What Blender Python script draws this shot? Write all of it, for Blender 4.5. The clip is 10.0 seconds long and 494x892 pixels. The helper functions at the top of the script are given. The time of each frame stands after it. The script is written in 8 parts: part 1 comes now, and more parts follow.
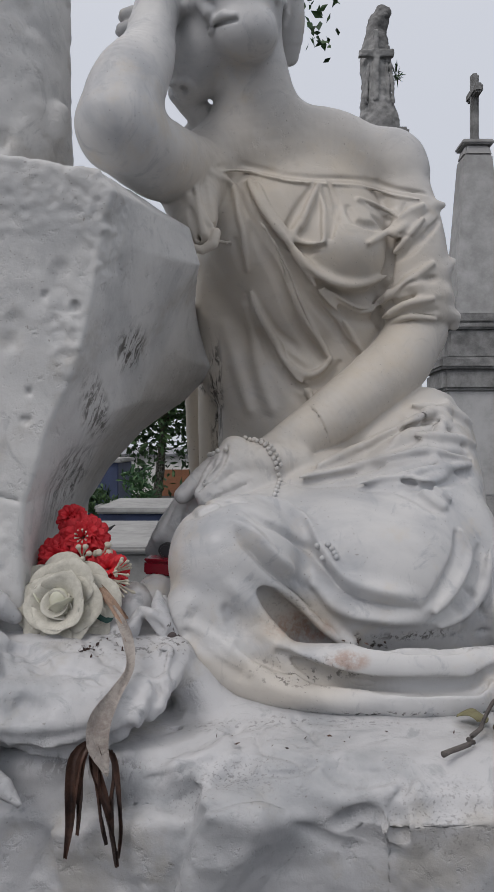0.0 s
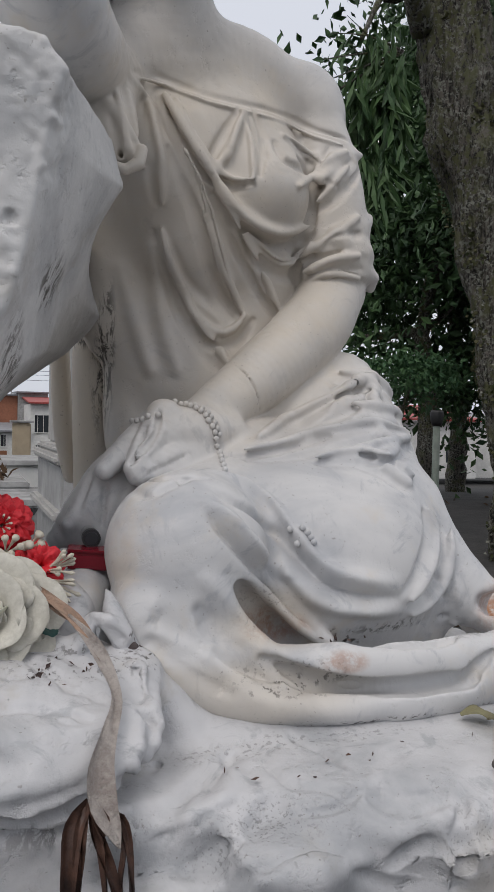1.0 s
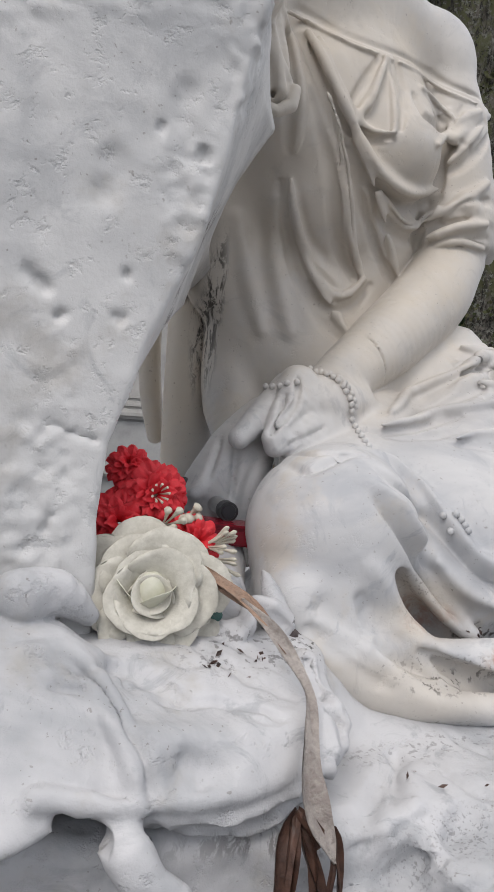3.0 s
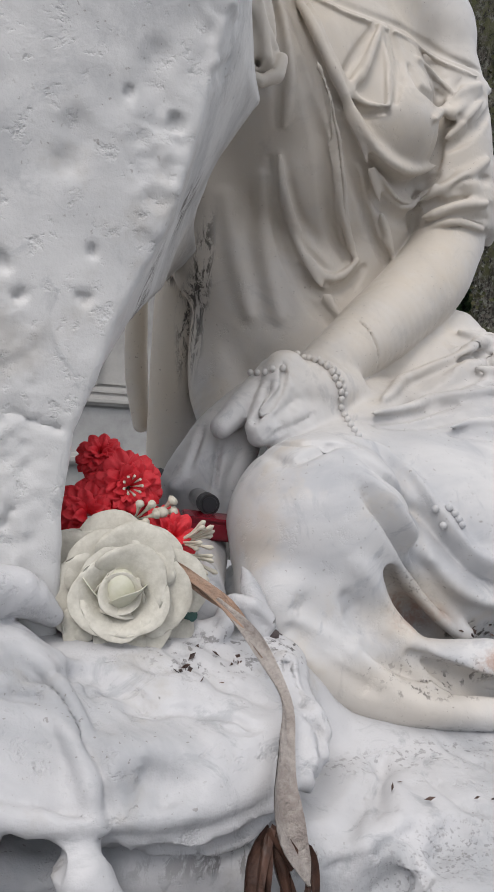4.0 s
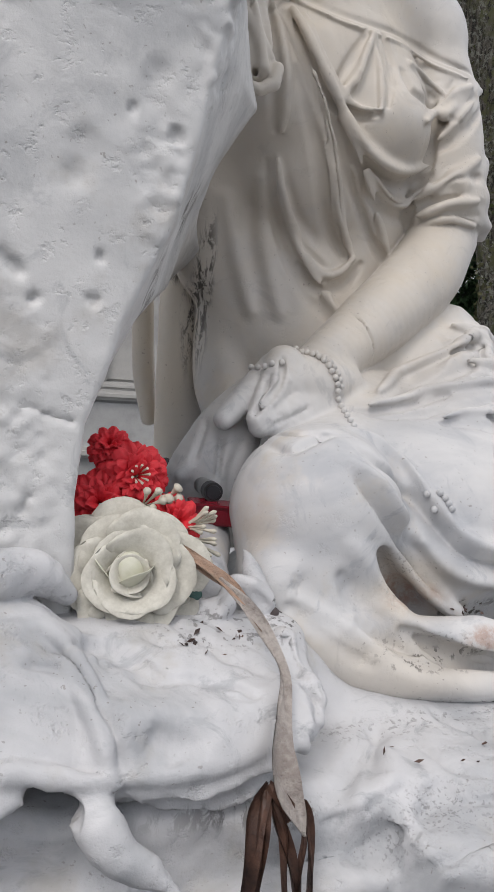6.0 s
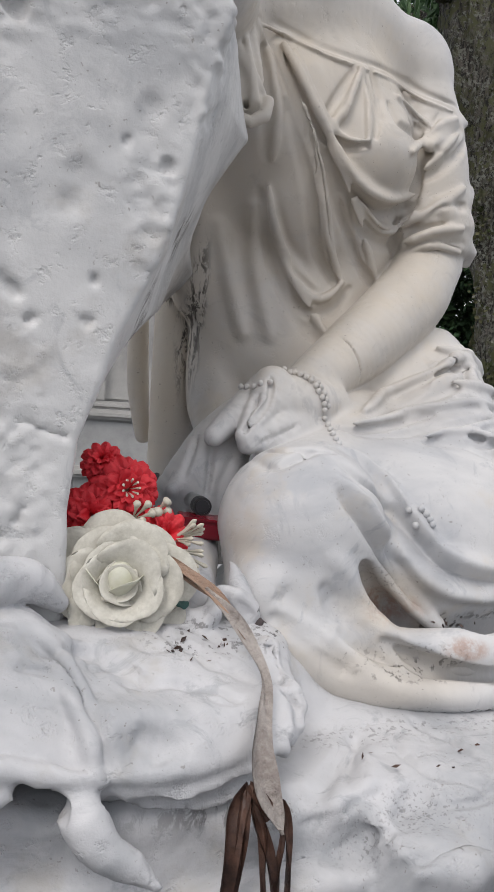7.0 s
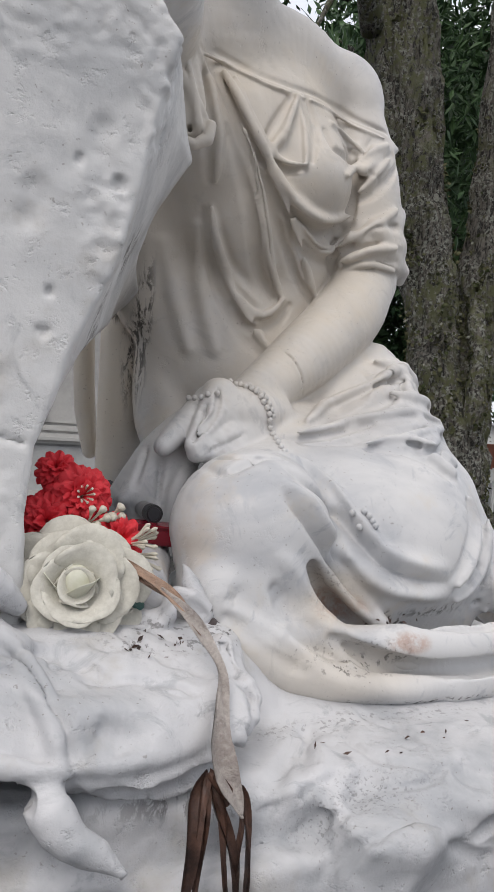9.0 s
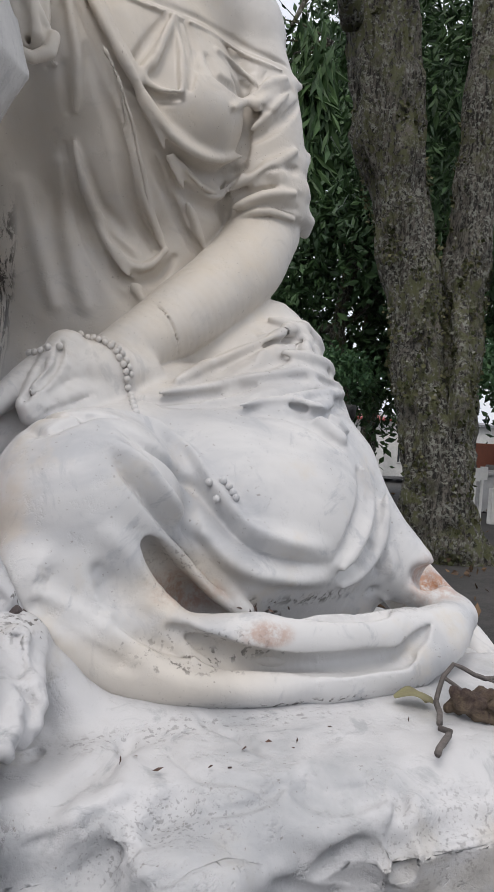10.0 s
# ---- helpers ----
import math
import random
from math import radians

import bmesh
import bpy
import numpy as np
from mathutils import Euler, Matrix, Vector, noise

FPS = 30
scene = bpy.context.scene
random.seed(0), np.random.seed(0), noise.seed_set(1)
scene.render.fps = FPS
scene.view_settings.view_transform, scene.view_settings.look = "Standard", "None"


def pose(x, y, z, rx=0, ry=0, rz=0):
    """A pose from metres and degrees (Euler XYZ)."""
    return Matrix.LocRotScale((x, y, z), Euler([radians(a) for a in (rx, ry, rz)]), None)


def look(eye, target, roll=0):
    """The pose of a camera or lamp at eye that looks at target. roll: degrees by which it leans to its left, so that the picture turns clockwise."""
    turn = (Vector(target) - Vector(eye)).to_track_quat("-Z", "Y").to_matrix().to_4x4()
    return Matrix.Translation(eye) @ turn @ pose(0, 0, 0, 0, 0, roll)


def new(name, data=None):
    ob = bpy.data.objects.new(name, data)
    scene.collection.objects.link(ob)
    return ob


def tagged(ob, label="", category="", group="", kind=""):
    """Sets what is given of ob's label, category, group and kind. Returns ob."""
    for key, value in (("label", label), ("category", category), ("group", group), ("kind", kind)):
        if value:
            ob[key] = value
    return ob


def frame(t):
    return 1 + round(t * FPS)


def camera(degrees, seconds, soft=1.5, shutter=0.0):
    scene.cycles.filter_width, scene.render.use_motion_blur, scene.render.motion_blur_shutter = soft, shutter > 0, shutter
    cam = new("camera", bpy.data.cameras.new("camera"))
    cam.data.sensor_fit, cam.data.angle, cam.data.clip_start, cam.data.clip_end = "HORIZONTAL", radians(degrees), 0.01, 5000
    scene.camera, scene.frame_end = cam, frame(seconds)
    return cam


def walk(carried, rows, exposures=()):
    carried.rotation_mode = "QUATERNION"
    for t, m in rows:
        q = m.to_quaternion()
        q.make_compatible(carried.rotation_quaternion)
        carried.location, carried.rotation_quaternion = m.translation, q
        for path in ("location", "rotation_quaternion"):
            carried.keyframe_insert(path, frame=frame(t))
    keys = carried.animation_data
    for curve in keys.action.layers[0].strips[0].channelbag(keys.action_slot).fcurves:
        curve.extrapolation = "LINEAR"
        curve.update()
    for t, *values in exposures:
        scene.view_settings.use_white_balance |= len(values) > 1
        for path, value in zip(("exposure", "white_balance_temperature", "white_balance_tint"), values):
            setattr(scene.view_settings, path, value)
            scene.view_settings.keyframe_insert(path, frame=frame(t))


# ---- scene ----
cam = camera(33.2, 10.0)
METRES, EYE, TILT, LEAN, TURN = 1.2, 1.6, 0.0, 0.0, 0.0
ROWS = [
    (0.0, 0.0, 0.0, 0.0, 0.0, 0.0, -0.0),
    (0.5, -0.0829, 0.1263, -0.0139, -3.42, -0.04, -0.47),
    (1.0, -0.2329, 0.2038, -0.011, -19.41, -1.61, -1.22),
    (1.5, -0.3473, 0.2602, -0.0146, -24.23, -2.31, -2.0),
    (2.0, -0.3883, 0.3157, -0.0144, -22.32, -4.5, -2.39),
    (2.5, -0.3897, 0.3127, -0.009, -22.06, -4.3, -4.83),
    (4.0, -0.3451, 0.3519, -0.0097, -21.26, -5.22, -5.18),
    (4.5, -0.3418, 0.3475, -0.017, -21.15, -5.8, -4.74),
    (5.0, -0.3469, 0.3297, -0.0095, -21.01, -6.13, -4.29),
    (5.5, -0.3533, 0.3181, -0.0075, -20.84, -6.08, -4.32),
    (7.0, -0.3544, 0.2783, -0.0087, -20.73, -4.26, -4.96),
    (7.5, -0.3467, 0.2596, -0.0164, -20.85, -3.5, -5.0),
    (8.0, -0.3676, 0.2571, -0.0301, -20.82, -3.21, -5.02),
    (8.5, -0.3755, 0.2282, -0.016, -22.21, -2.54, -4.58),
    (9.0, -0.3748, 0.2545, -0.0254, -25.1, -2.14, -4.26),
    (9.5, -0.2952, 0.2506, -0.0359, -30.93, -1.6, -4.17),
    (10.0, -0.1968, 0.3091, -0.0592, -25.45, -1.91, -3.83),
]
walk(cam, [(t, pose(0, 0, EYE, TILT, LEAN, TURN) @ pose(METRES * x, METRES * y, METRES * z, 90 + pitch, roll, yaw)) for t, x, y, z, yaw, pitch, roll in ROWS],
     [(0.0, -0.82, 6530, 13), (0.5, -0.80, 6530, 13), (1.0, -0.66, 6530, 13), (1.5, -0.30, 6570, 13), (2.0, -0.27, 6570, 13), (8.0, -0.27, 6570, 13), (9.0, -0.28, 6570, 13), (10.0, -0.32, 6570, 13)])

# ---- daylight: a pale overcast sky and a very soft sun ----
world = bpy.data.worlds.new("overcast_sky")
scene.world = world
world.use_nodes = True
wn = world.node_tree.nodes
sky = wn.new("ShaderNodeTexSky")
sky.sky_type, sky.sun_disc = "NISHITA", False
sky.sun_elevation, sky.sun_rotation = radians(49), radians(223)
sky.air_density, sky.dust_density, sky.ozone_density = 1.0, 3.0, 1.0
cloud = wn.new("ShaderNodeValToRGB")  # cloud cover, about three times as bright overhead as near the horizon
cloud.color_ramp.elements[0].position, cloud.color_ramp.elements[0].color = 0.0, (0.62, 0.663, 0.722, 1)
cloud.color_ramp.elements[1].position, cloud.color_ramp.elements[1].color = 1.0, (1.0, 0.985, 0.95, 1)
mid = cloud.color_ramp.elements.new(0.45)
mid.color = (0.70, 0.742, 0.802, 1)
up = wn.new("ShaderNodeTexCoord")
split = wn.new("ShaderNodeSeparateXYZ")
bright = wn.new("ShaderNodeVectorMath")
bright.operation = "SCALE"
bright.inputs["Scale"].default_value = 18.0
veil = wn.new("ShaderNodeMix")
veil.data_type = "RGBA"
veil.inputs["Factor"].default_value = 0.85
wl = world.node_tree.links
wl.new(up.outputs["Generated"], split.inputs[0])
wl.new(split.outputs["Z"], cloud.inputs["Fac"])
wl.new(cloud.outputs["Color"], bright.inputs[0])
wl.new(sky.outputs["Color"], veil.inputs["A"])
wl.new(bright.outputs["Vector"], veil.inputs["B"])
wl.new(veil.outputs["Result"], wn["Background"].inputs["Color"])
wn["Background"].inputs["Strength"].default_value = 0.097
sun = new("sun", bpy.data.lights.new("sun", "SUN"))
sun.data.energy, sun.data.angle, sun.data.color = 1.5, radians(20), (1.0, 0.975, 0.94)
sun.matrix_world = look((0, 0, 10), (4.6, 5.0, 2.2))

# ---- materials ----
def material(name, rough=0.7, metal=0.0):
    m = bpy.data.materials.new(name)
    m.use_nodes = True
    b = m.node_tree.nodes["Principled BSDF"]
    b.inputs["Roughness"].default_value, b.inputs["Metallic"].default_value = rough, metal
    return m, m.node_tree.nodes, m.node_tree.links, b


def coords(nodes, links, which="Object", scale=(1, 1, 1)):
    tc = nodes.new("ShaderNodeTexCoord")
    mp = nodes.new("ShaderNodeMapping")
    mp.inputs["Scale"].default_value = scale
    links.new(tc.outputs[which], mp.inputs["Vector"])
    return mp.outputs["Vector"]


def noise_tex(nodes, links, vec, scale, detail=4, rough=0.55, distort=0.0):
    n = nodes.new("ShaderNodeTexNoise")
    n.inputs["Scale"].default_value, n.inputs["Detail"].default_value = scale, detail
    n.inputs["Roughness"].default_value, n.inputs["Distortion"].default_value = rough, distort
    links.new(vec, n.inputs["Vector"])
    return n.outputs["Fac"]


def band(nodes, links, value, a, b, lo=0.0, hi=1.0):
    n = nodes.new("ShaderNodeMapRange")
    n.interpolation_type = "SMOOTHSTEP"
    for key, v in (("From Min", a), ("From Max", b), ("To Min", lo), ("To Max", hi)):
        n.inputs[key].default_value = v
    links.new(value, n.inputs["Value"])
    return n.outputs["Result"]


def mix(nodes, links, fac, a, b):
    n = nodes.new("ShaderNodeMix")
    n.data_type = "RGBA"
    for key, v in (("Factor", fac), ("A", a), ("B", b)):
        if isinstance(v, (tuple, float, int)):
            n.inputs[key].default_value = (*v, 1) if isinstance(v, tuple) else v
        else:
            links.new(v, n.inputs[key])
    return n.outputs["Result"]


def maths(nodes, links, op, a, b=0.0):
    n = nodes.new("ShaderNodeMath")
    n.operation = op
    for i, v in enumerate((a, b)):
        if isinstance(v, (float, int)):
            n.inputs[i].default_value = v
        else:
            links.new(v, n.inputs[i])
    return n.outputs[0]


def bump(nodes, links, shader, height, strength=0.3, distance=0.002):
    n = nodes.new("ShaderNodeBump")
    n.inputs["Strength"].default_value, n.inputs["Distance"].default_value = strength, distance
    links.new(height, n.inputs["Height"])
    links.new(n.outputs["Normal"], shader.inputs["Normal"])


def spot(nodes, links, vec, centre, radius):
    """1 inside an ellipsoid of the given half axes, fading to 0 at its edge."""
    mp = nodes.new("ShaderNodeMapping")
    mp.vector_type = "POINT"
    mp.inputs["Scale"].default_value = tuple(1 / r for r in radius)
    mp.inputs["Location"].default_value = tuple(-c / r for c, r in zip(centre, radius))
    links.new(vec, mp.inputs["Vector"])
    ln = nodes.new("ShaderNodeVectorMath")
    ln.operation = "LENGTH"
    links.new(mp.outputs["Vector"], ln.inputs[0])
    return band(nodes, links, ln.outputs["Value"], 0.45, 1.0, 1.0, 0.0)


def marble(name, light=(0.57, 0.567, 0.565), grey=(0.40, 0.41, 0.43), warm=(0.56, 0.495, 0.405), patina_and_shade=(), stains_and_shade=(), rust=(), grain=0.25, pits=0.5, rough=0.5):
    m, n, l, b = material(name, rough)
    v = coords(n, l)
    streak = coords(n, l, "Object", (1, 1, 0.3))
    cloud = noise_tex(n, l, v, 5.5, 5, 0.6, 0.6)
    vein = noise_tex(n, l, v, 13, 6, 0.7, 1.6)
    fine = noise_tex(n, l, v, 90, 4, 0.7)
    col = mix(n, l, band(n, l, cloud, 0.42, 0.70), light, grey)
    col = mix(n, l, maths(n, l, "MULTIPLY", band(n, l, vein, 0.54, 0.66), 0.75), col, grey)
    col = mix(n, l, maths(n, l, "MULTIPLY", band(n, l, noise_tex(n, l, v, 9, 5, 0.65), 0.52, 0.70), 0.5), col, warm)
    for centre, radius, amount in patina_and_shade:
        f = maths(n, l, "MULTIPLY", spot(n, l, v, centre, radius), band(n, l, noise_tex(n, l, v, 7, 5, 0.7), 0.25, 0.6, 0.55 * amount, amount))
        col = mix(n, l, f, col, warm)
    for centre, radius, amount in rust:
        f = maths(n, l, "MULTIPLY", spot(n, l, v, centre, radius), band(n, l, noise_tex(n, l, v, 60, 5, 0.8), 0.35, 0.62, 0.0, amount))
        col = mix(n, l, f, col, (0.33, 0.13, 0.045))
    # near-black streaks and specks: stains, plus some shade put into the colour
    for centre, radius, amount, *grain_size in stains_and_shade:
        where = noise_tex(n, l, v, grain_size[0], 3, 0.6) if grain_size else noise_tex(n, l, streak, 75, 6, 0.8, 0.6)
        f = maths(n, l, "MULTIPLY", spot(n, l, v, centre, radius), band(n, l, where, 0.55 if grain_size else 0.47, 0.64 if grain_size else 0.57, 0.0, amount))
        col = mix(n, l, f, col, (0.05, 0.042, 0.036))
    speck = band(n, l, noise_tex(n, l, v, 210, 2, 0.5), 0.68, 0.74)
    col = mix(n, l, maths(n, l, "MULTIPLY", maths(n, l, "MULTIPLY", speck, band(n, l, cloud, 0.42, 0.6)), 0.55), col, (0.16, 0.14, 0.12))
    l.new(col, b.inputs["Base Color"])
    l.new(band(n, l, fine, 0.3, 0.7, rough - 0.1, rough + 0.15), b.inputs["Roughness"])
    b.inputs["Specular IOR Level"].default_value = 0.4
    h = maths(n, l, "ADD", maths(n, l, "MULTIPLY", fine, grain), maths(n, l, "MULTIPLY", band(n, l, noise_tex(n, l, v, 38, 5, 0.7), 0.55, 0.75), -pits))
    bump(n, l, b, h, 0.5, 0.004)
    return m


MARBLE = marble("weathered_white_marble",
    patina_and_shade=(((0.07, 1.45, 1.85), (0.42, 0.36, 0.48), 0.72), ((-0.12, 1.64, 1.6), (0.14, 0.12, 0.3), 0.9), ((0.0, 1.10, 1.29), (0.22, 0.12, 0.05), 0.55), ((0.06, 1.14, 1.36), (0.10, 0.10, 0.05), 0.6)),
    stains_and_shade=(((-0.058, 1.58, 1.70), (0.020, 0.10, 0.17), 0.95), ((-0.08, 1.64, 1.722), (0.040, 0.07, 0.03), 0.95), ((-0.13, 1.62, 1.6), (0.012, 0.08, 0.2), 0.8),
            # first: black debris and painted shade of the lap's pit; strips follow hem grooves
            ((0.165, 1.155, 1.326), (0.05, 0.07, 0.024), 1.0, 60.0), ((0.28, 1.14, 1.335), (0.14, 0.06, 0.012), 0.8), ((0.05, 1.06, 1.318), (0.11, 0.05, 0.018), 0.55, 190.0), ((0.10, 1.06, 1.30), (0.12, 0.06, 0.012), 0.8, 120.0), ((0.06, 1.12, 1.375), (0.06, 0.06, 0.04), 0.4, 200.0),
            # first: dirt specks under the rolled hem that also paint its contact shade
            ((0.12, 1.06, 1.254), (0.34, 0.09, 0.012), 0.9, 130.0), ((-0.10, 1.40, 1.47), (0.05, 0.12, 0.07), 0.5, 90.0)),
    rust=(((0.485, 1.24, 1.315), (0.08, 0.10, 0.05), 0.95), ((0.42, 1.2, 1.34), (0.05, 0.08, 0.05), 0.5), ((0.09, 1.18, 1.345), (0.09, 0.06, 0.035), 0.55), ((0.13, 1.06, 1.325), (0.035, 0.04, 0.016), 0.5), ((0.05, 1.12, 1.36), (0.05, 0.05, 0.03), 0.3)),
    grain=0.12, pits=0.25, rough=0.42)
ROCK = marble("rough_white_marble", light=(0.61, 0.607, 0.60), grey=(0.45, 0.455, 0.46), warm=(0.36, 0.335, 0.30),
    # underside of the overhang: its tan tone, darkened as well to stand for shade
    patina_and_shade=(((-0.15, 1.45, 1.62), (0.25, 0.22, 0.22), 0.7),),
    stains_and_shade=(((-0.16, 1.24, 1.74), (0.05, 0.07, 0.05), 0.95), ((-0.22, 1.2, 1.62), (0.02, 0.12, 0.12), 0.8), ((-0.26, 1.25, 1.52), (0.05, 0.12, 0.12), 0.85)),
    grain=0.5, pits=0.8, rough=0.55)
BASE = marble("rough_white_marble_base", light=(0.53, 0.53, 0.54), grey=(0.35, 0.36, 0.375), warm=(0.38, 0.35, 0.30),
    # dark specks along the hem line, dark streaks below the drape's lip
    stains_and_shade=(((0.04, 1.035, 1.26), (0.24, 0.025, 0.03), 0.4, 150.0), ((-0.16, 1.07, 1.345), (0.10, 0.05, 0.025), 0.55, 140.0), ((-0.095, 1.10, 1.34), (0.03, 0.06, 0.05), 0.8, 110.0), ((-0.2, 0.93, 1.235), (0.12, 0.04, 0.02), 0.6), ((0.0, 0.93, 1.21), (0.12, 0.05, 0.05), 0.4, 260.0), ((0.22, 0.9, 1.2), (0.12, 0.06, 0.05), 0.4, 260.0)),
    grain=0.6, pits=0.9, rough=0.6)

# ---- clay: solid forms blended on a grid, then skinned ----
def vnoise(p, scale, seed=0):
    """Smooth value noise in -1..1 at points p (n, 3), with cells of the given size."""
    q = np.asarray(p, np.float64) / scale + 1000.0 + seed * 17.3
    i = np.floor(q).astype(np.int64)
    f = q - i
    f = f * f * (3 - 2 * f)
    total = 0.0
    for a in (0, 1):
        for b in (0, 1):
            for c in (0, 1):
                n = (i[:, 0] + a) * 374761393 + (i[:, 1] + b) * 668265263 + (i[:, 2] + c) * 2147483647 + seed * 974711
                n = (n ^ (n >> 13)) * 1274126177 & 0x7FFFFFFF
                n = (n ^ (n >> 16)) & 0xFFFF
                w = (f[:, 0] if a else 1 - f[:, 0]) * (f[:, 1] if b else 1 - f[:, 1]) * (f[:, 2] if c else 1 - f[:, 2])
                total = total + w * (n / 32767.5 - 1)
    return total


def fbm(p, scale, octaves=3, seed=0, gain=0.5):
    total, amp = 0.0, 1.0
    for o in range(octaves):
        total = total + amp * vnoise(p, scale / 2 ** o, seed + o)
        amp *= gain
    return total


def smin(a, b, k):
    h = np.maximum(k - np.abs(a - b), 0) / k
    return np.minimum(a, b) - h * h * k * 0.25


def spline(points, step=0.012):
    """Points on a smooth curve through the given ones."""
    p = np.array(points, float)
    if len(p) == 2:
        return p
    q = np.vstack([2 * p[0] - p[1], p, 2 * p[-1] - p[-2]])
    out = []
    for i in range(len(p) - 1):
        a, b, c, d = q[i:i + 4]
        n = int(np.clip(np.linalg.norm((c - b)[:3]) / step, 1, 14))
        for t in np.arange(n) / n:
            out.append(0.5 * (2 * b + (c - a) * t + (2 * a - 5 * b + 4 * c - d) * t * t + (3 * b - 3 * c + d - a) * t ** 3))
    return np.array(out + [p[-1]])


class Clay:
    FAR = 0.05

    def __init__(self, lo, hi, h):
        self.lo, self.h = np.array(lo, float), h
        self.n = tuple(int(v) for v in np.ceil((np.array(hi) - lo) / h) + 1)
        self.d = np.full(self.n, self.FAR, np.float32)

    def part(self, lo, hi, margin):
        a = np.clip(np.floor((np.array(lo) - margin - self.lo) / self.h).astype(int), 0, self.n)
        b = np.clip(np.ceil((np.array(hi) + margin - self.lo) / self.h).astype(int) + 1, 0, self.n)
        at = [(self.lo[i] + self.h * np.arange(a[i], b[i])).astype(np.float32) for i in range(3)]
        return tuple(slice(a[i], b[i]) for i in range(3)), at[0][:, None, None], at[1][None, :, None], at[2][None, None, :]

    def blend(self, where, d, k, cut):
        old = self.d[where]
        d = np.minimum(d, self.FAR)
        self.d[where] = -smin(-old, d, k) if cut else smin(old, d, k)

    def tube(self, points, k=0.02, cut=False, flat=None):
        """A round rod along a smooth curve through (x, y, z, radius)."""
        p = spline(points)
        r = p[:, 3].max()
        where, x0, y0, z0 = self.part(p[:, :3].min(0), p[:, :3].max(0), r + self.FAR)
        d = np.full(self.d[where].shape, self.FAR, np.float32)
        base = [s.start for s in where]
        for a, b in zip(p[:-1], p[1:]):
            m = max(a[3], b[3]) + self.FAR
            w, x, y, z = self.part(np.minimum(a, b)[:3], np.maximum(a, b)[:3], m)
            w2 = tuple(slice(s.start - o, s.stop - o) for s, o in zip(w, base))
            ab = (b - a)[:3]
            t = np.clip(((x - a[0]) * ab[0] + (y - a[1]) * ab[1] + (z - a[2]) * ab[2]) / max(ab @ ab, 1e-9), 0, 1)
            e = np.sqrt((x - a[0] - t * ab[0]) ** 2 + (y - a[1] - t * ab[1]) ** 2 + (z - a[2] - t * ab[2]) ** 2) - (a[3] + t * (b[3] - a[3]))
            np.minimum(d[w2], e, out=d[w2])
        self.blend(where, d, k, cut)

    def ball(self, c, r, turn=(0, 0, 0), k=0.03, cut=False):
        """An ellipsoid with the half axes r, turned by degrees."""
        r = np.array(r, float)
        m = np.array(Euler([radians(v) for v in turn]).to_matrix()).T
        big = np.full(3, r.max())
        where, x, y, z = self.part(np.array(c) - big, np.array(c) + big, self.FAR)
        q = [m[i][0] * (x - c[0]) + m[i][1] * (y - c[1]) + m[i][2] * (z - c[2]) for i in range(3)]
        k0 = np.sqrt(sum((q[i] / r[i]) ** 2 for i in range(3))) + 1e-6
        k1 = np.sqrt(sum((q[i] / r[i] ** 2) ** 2 for i in range(3))) + 1e-6
        self.blend(where, (k0 * (k0 - 1) / k1).astype(np.float32), k, cut)

    def block(self, c, half, turn=(0, 0, 0), edge=0.01, k=0.02, cut=False):
        """A box with rounded edges."""
        half = np.array(half, float) - edge
        m = np.array(Euler([radians(v) for v in turn]).to_matrix()).T
        big = np.full(3, np.linalg.norm(half) + edge)
        where, x, y, z = self.part(np.array(c) - big, np.array(c) + big, self.FAR)
        q = [np.abs(m[i][0] * (x - c[0]) + m[i][1] * (y - c[1]) + m[i][2] * (z - c[2])) - half[i] for i in range(3)]
        d = np.sqrt(sum(np.maximum(v, 0) ** 2 for v in q)) + np.minimum(np.maximum(np.maximum(q[0], q[1]), q[2]), 0) - edge
        self.blend(where, d.astype(np.float32), k, cut)

    def loft(self, front, back, y0, y1, edge=0.02, k=0.02):
        """A solid between an outline in x and z at y0 and another, with as many corners, at y1."""
        f, g = np.array(front, float), np.array(back, float)
        both = np.vstack([f, g])
        where, x, y, z = self.part((both[:, 0].min(), y0, both[:, 1].min()), (both[:, 0].max(), y1, both[:, 1].max()), self.FAR)
        t = np.clip((y - y0) / (y1 - y0), 0, 1)
        n = len(f)
        d2, inside = None, False
        for i in range(n):
            j = (i + 1) % n
            ax, az, bx, bz = [f[p][q] + t * (g[p][q] - f[p][q]) for p in (i, j) for q in (0, 1)]
            ex, ez, wx, wz = bx - ax, bz - az, x - ax, z - az
            s = np.clip((wx * ex + wz * ez) / (ex * ex + ez * ez + 1e-9), 0, 1)
            e = (wx - s * ex) ** 2 + (wz - s * ez) ** 2
            d2 = e if d2 is None else np.minimum(d2, e)
            crosses = ((az > z) != (bz > z)) & (wx < ex * wz / np.where(np.abs(ez) < 1e-9, 1e-9, ez))
            inside = inside ^ crosses
        q = np.where(inside, -1, 1) * np.sqrt(d2) + edge
        w = np.abs(y - (y0 + y1) / 2) - (y1 - y0) / 2 + edge
        d = np.sqrt(np.maximum(q, 0) ** 2 + np.maximum(w, 0) ** 2) + np.minimum(np.maximum(q, w), 0) - edge
        self.blend(where, d.astype(np.float32), k, False)

    def skin(self):
        """The surface: vertices and four-sided faces."""
        d, (nx, ny, nz) = self.d, self.n
        s = d < 0
        count = np.zeros((nx - 1, ny - 1, nz - 1), np.uint8)
        corner = [(a, b, c) for a in (0, 1) for b in (0, 1) for c in (0, 1)]
        for a, b, c in corner:
            count += s[a:nx - 1 + a, b:ny - 1 + b, c:nz - 1 + c]
        cell = np.argwhere((count > 0) & (count < 8))
        index = np.full(count.shape, -1, np.int32)
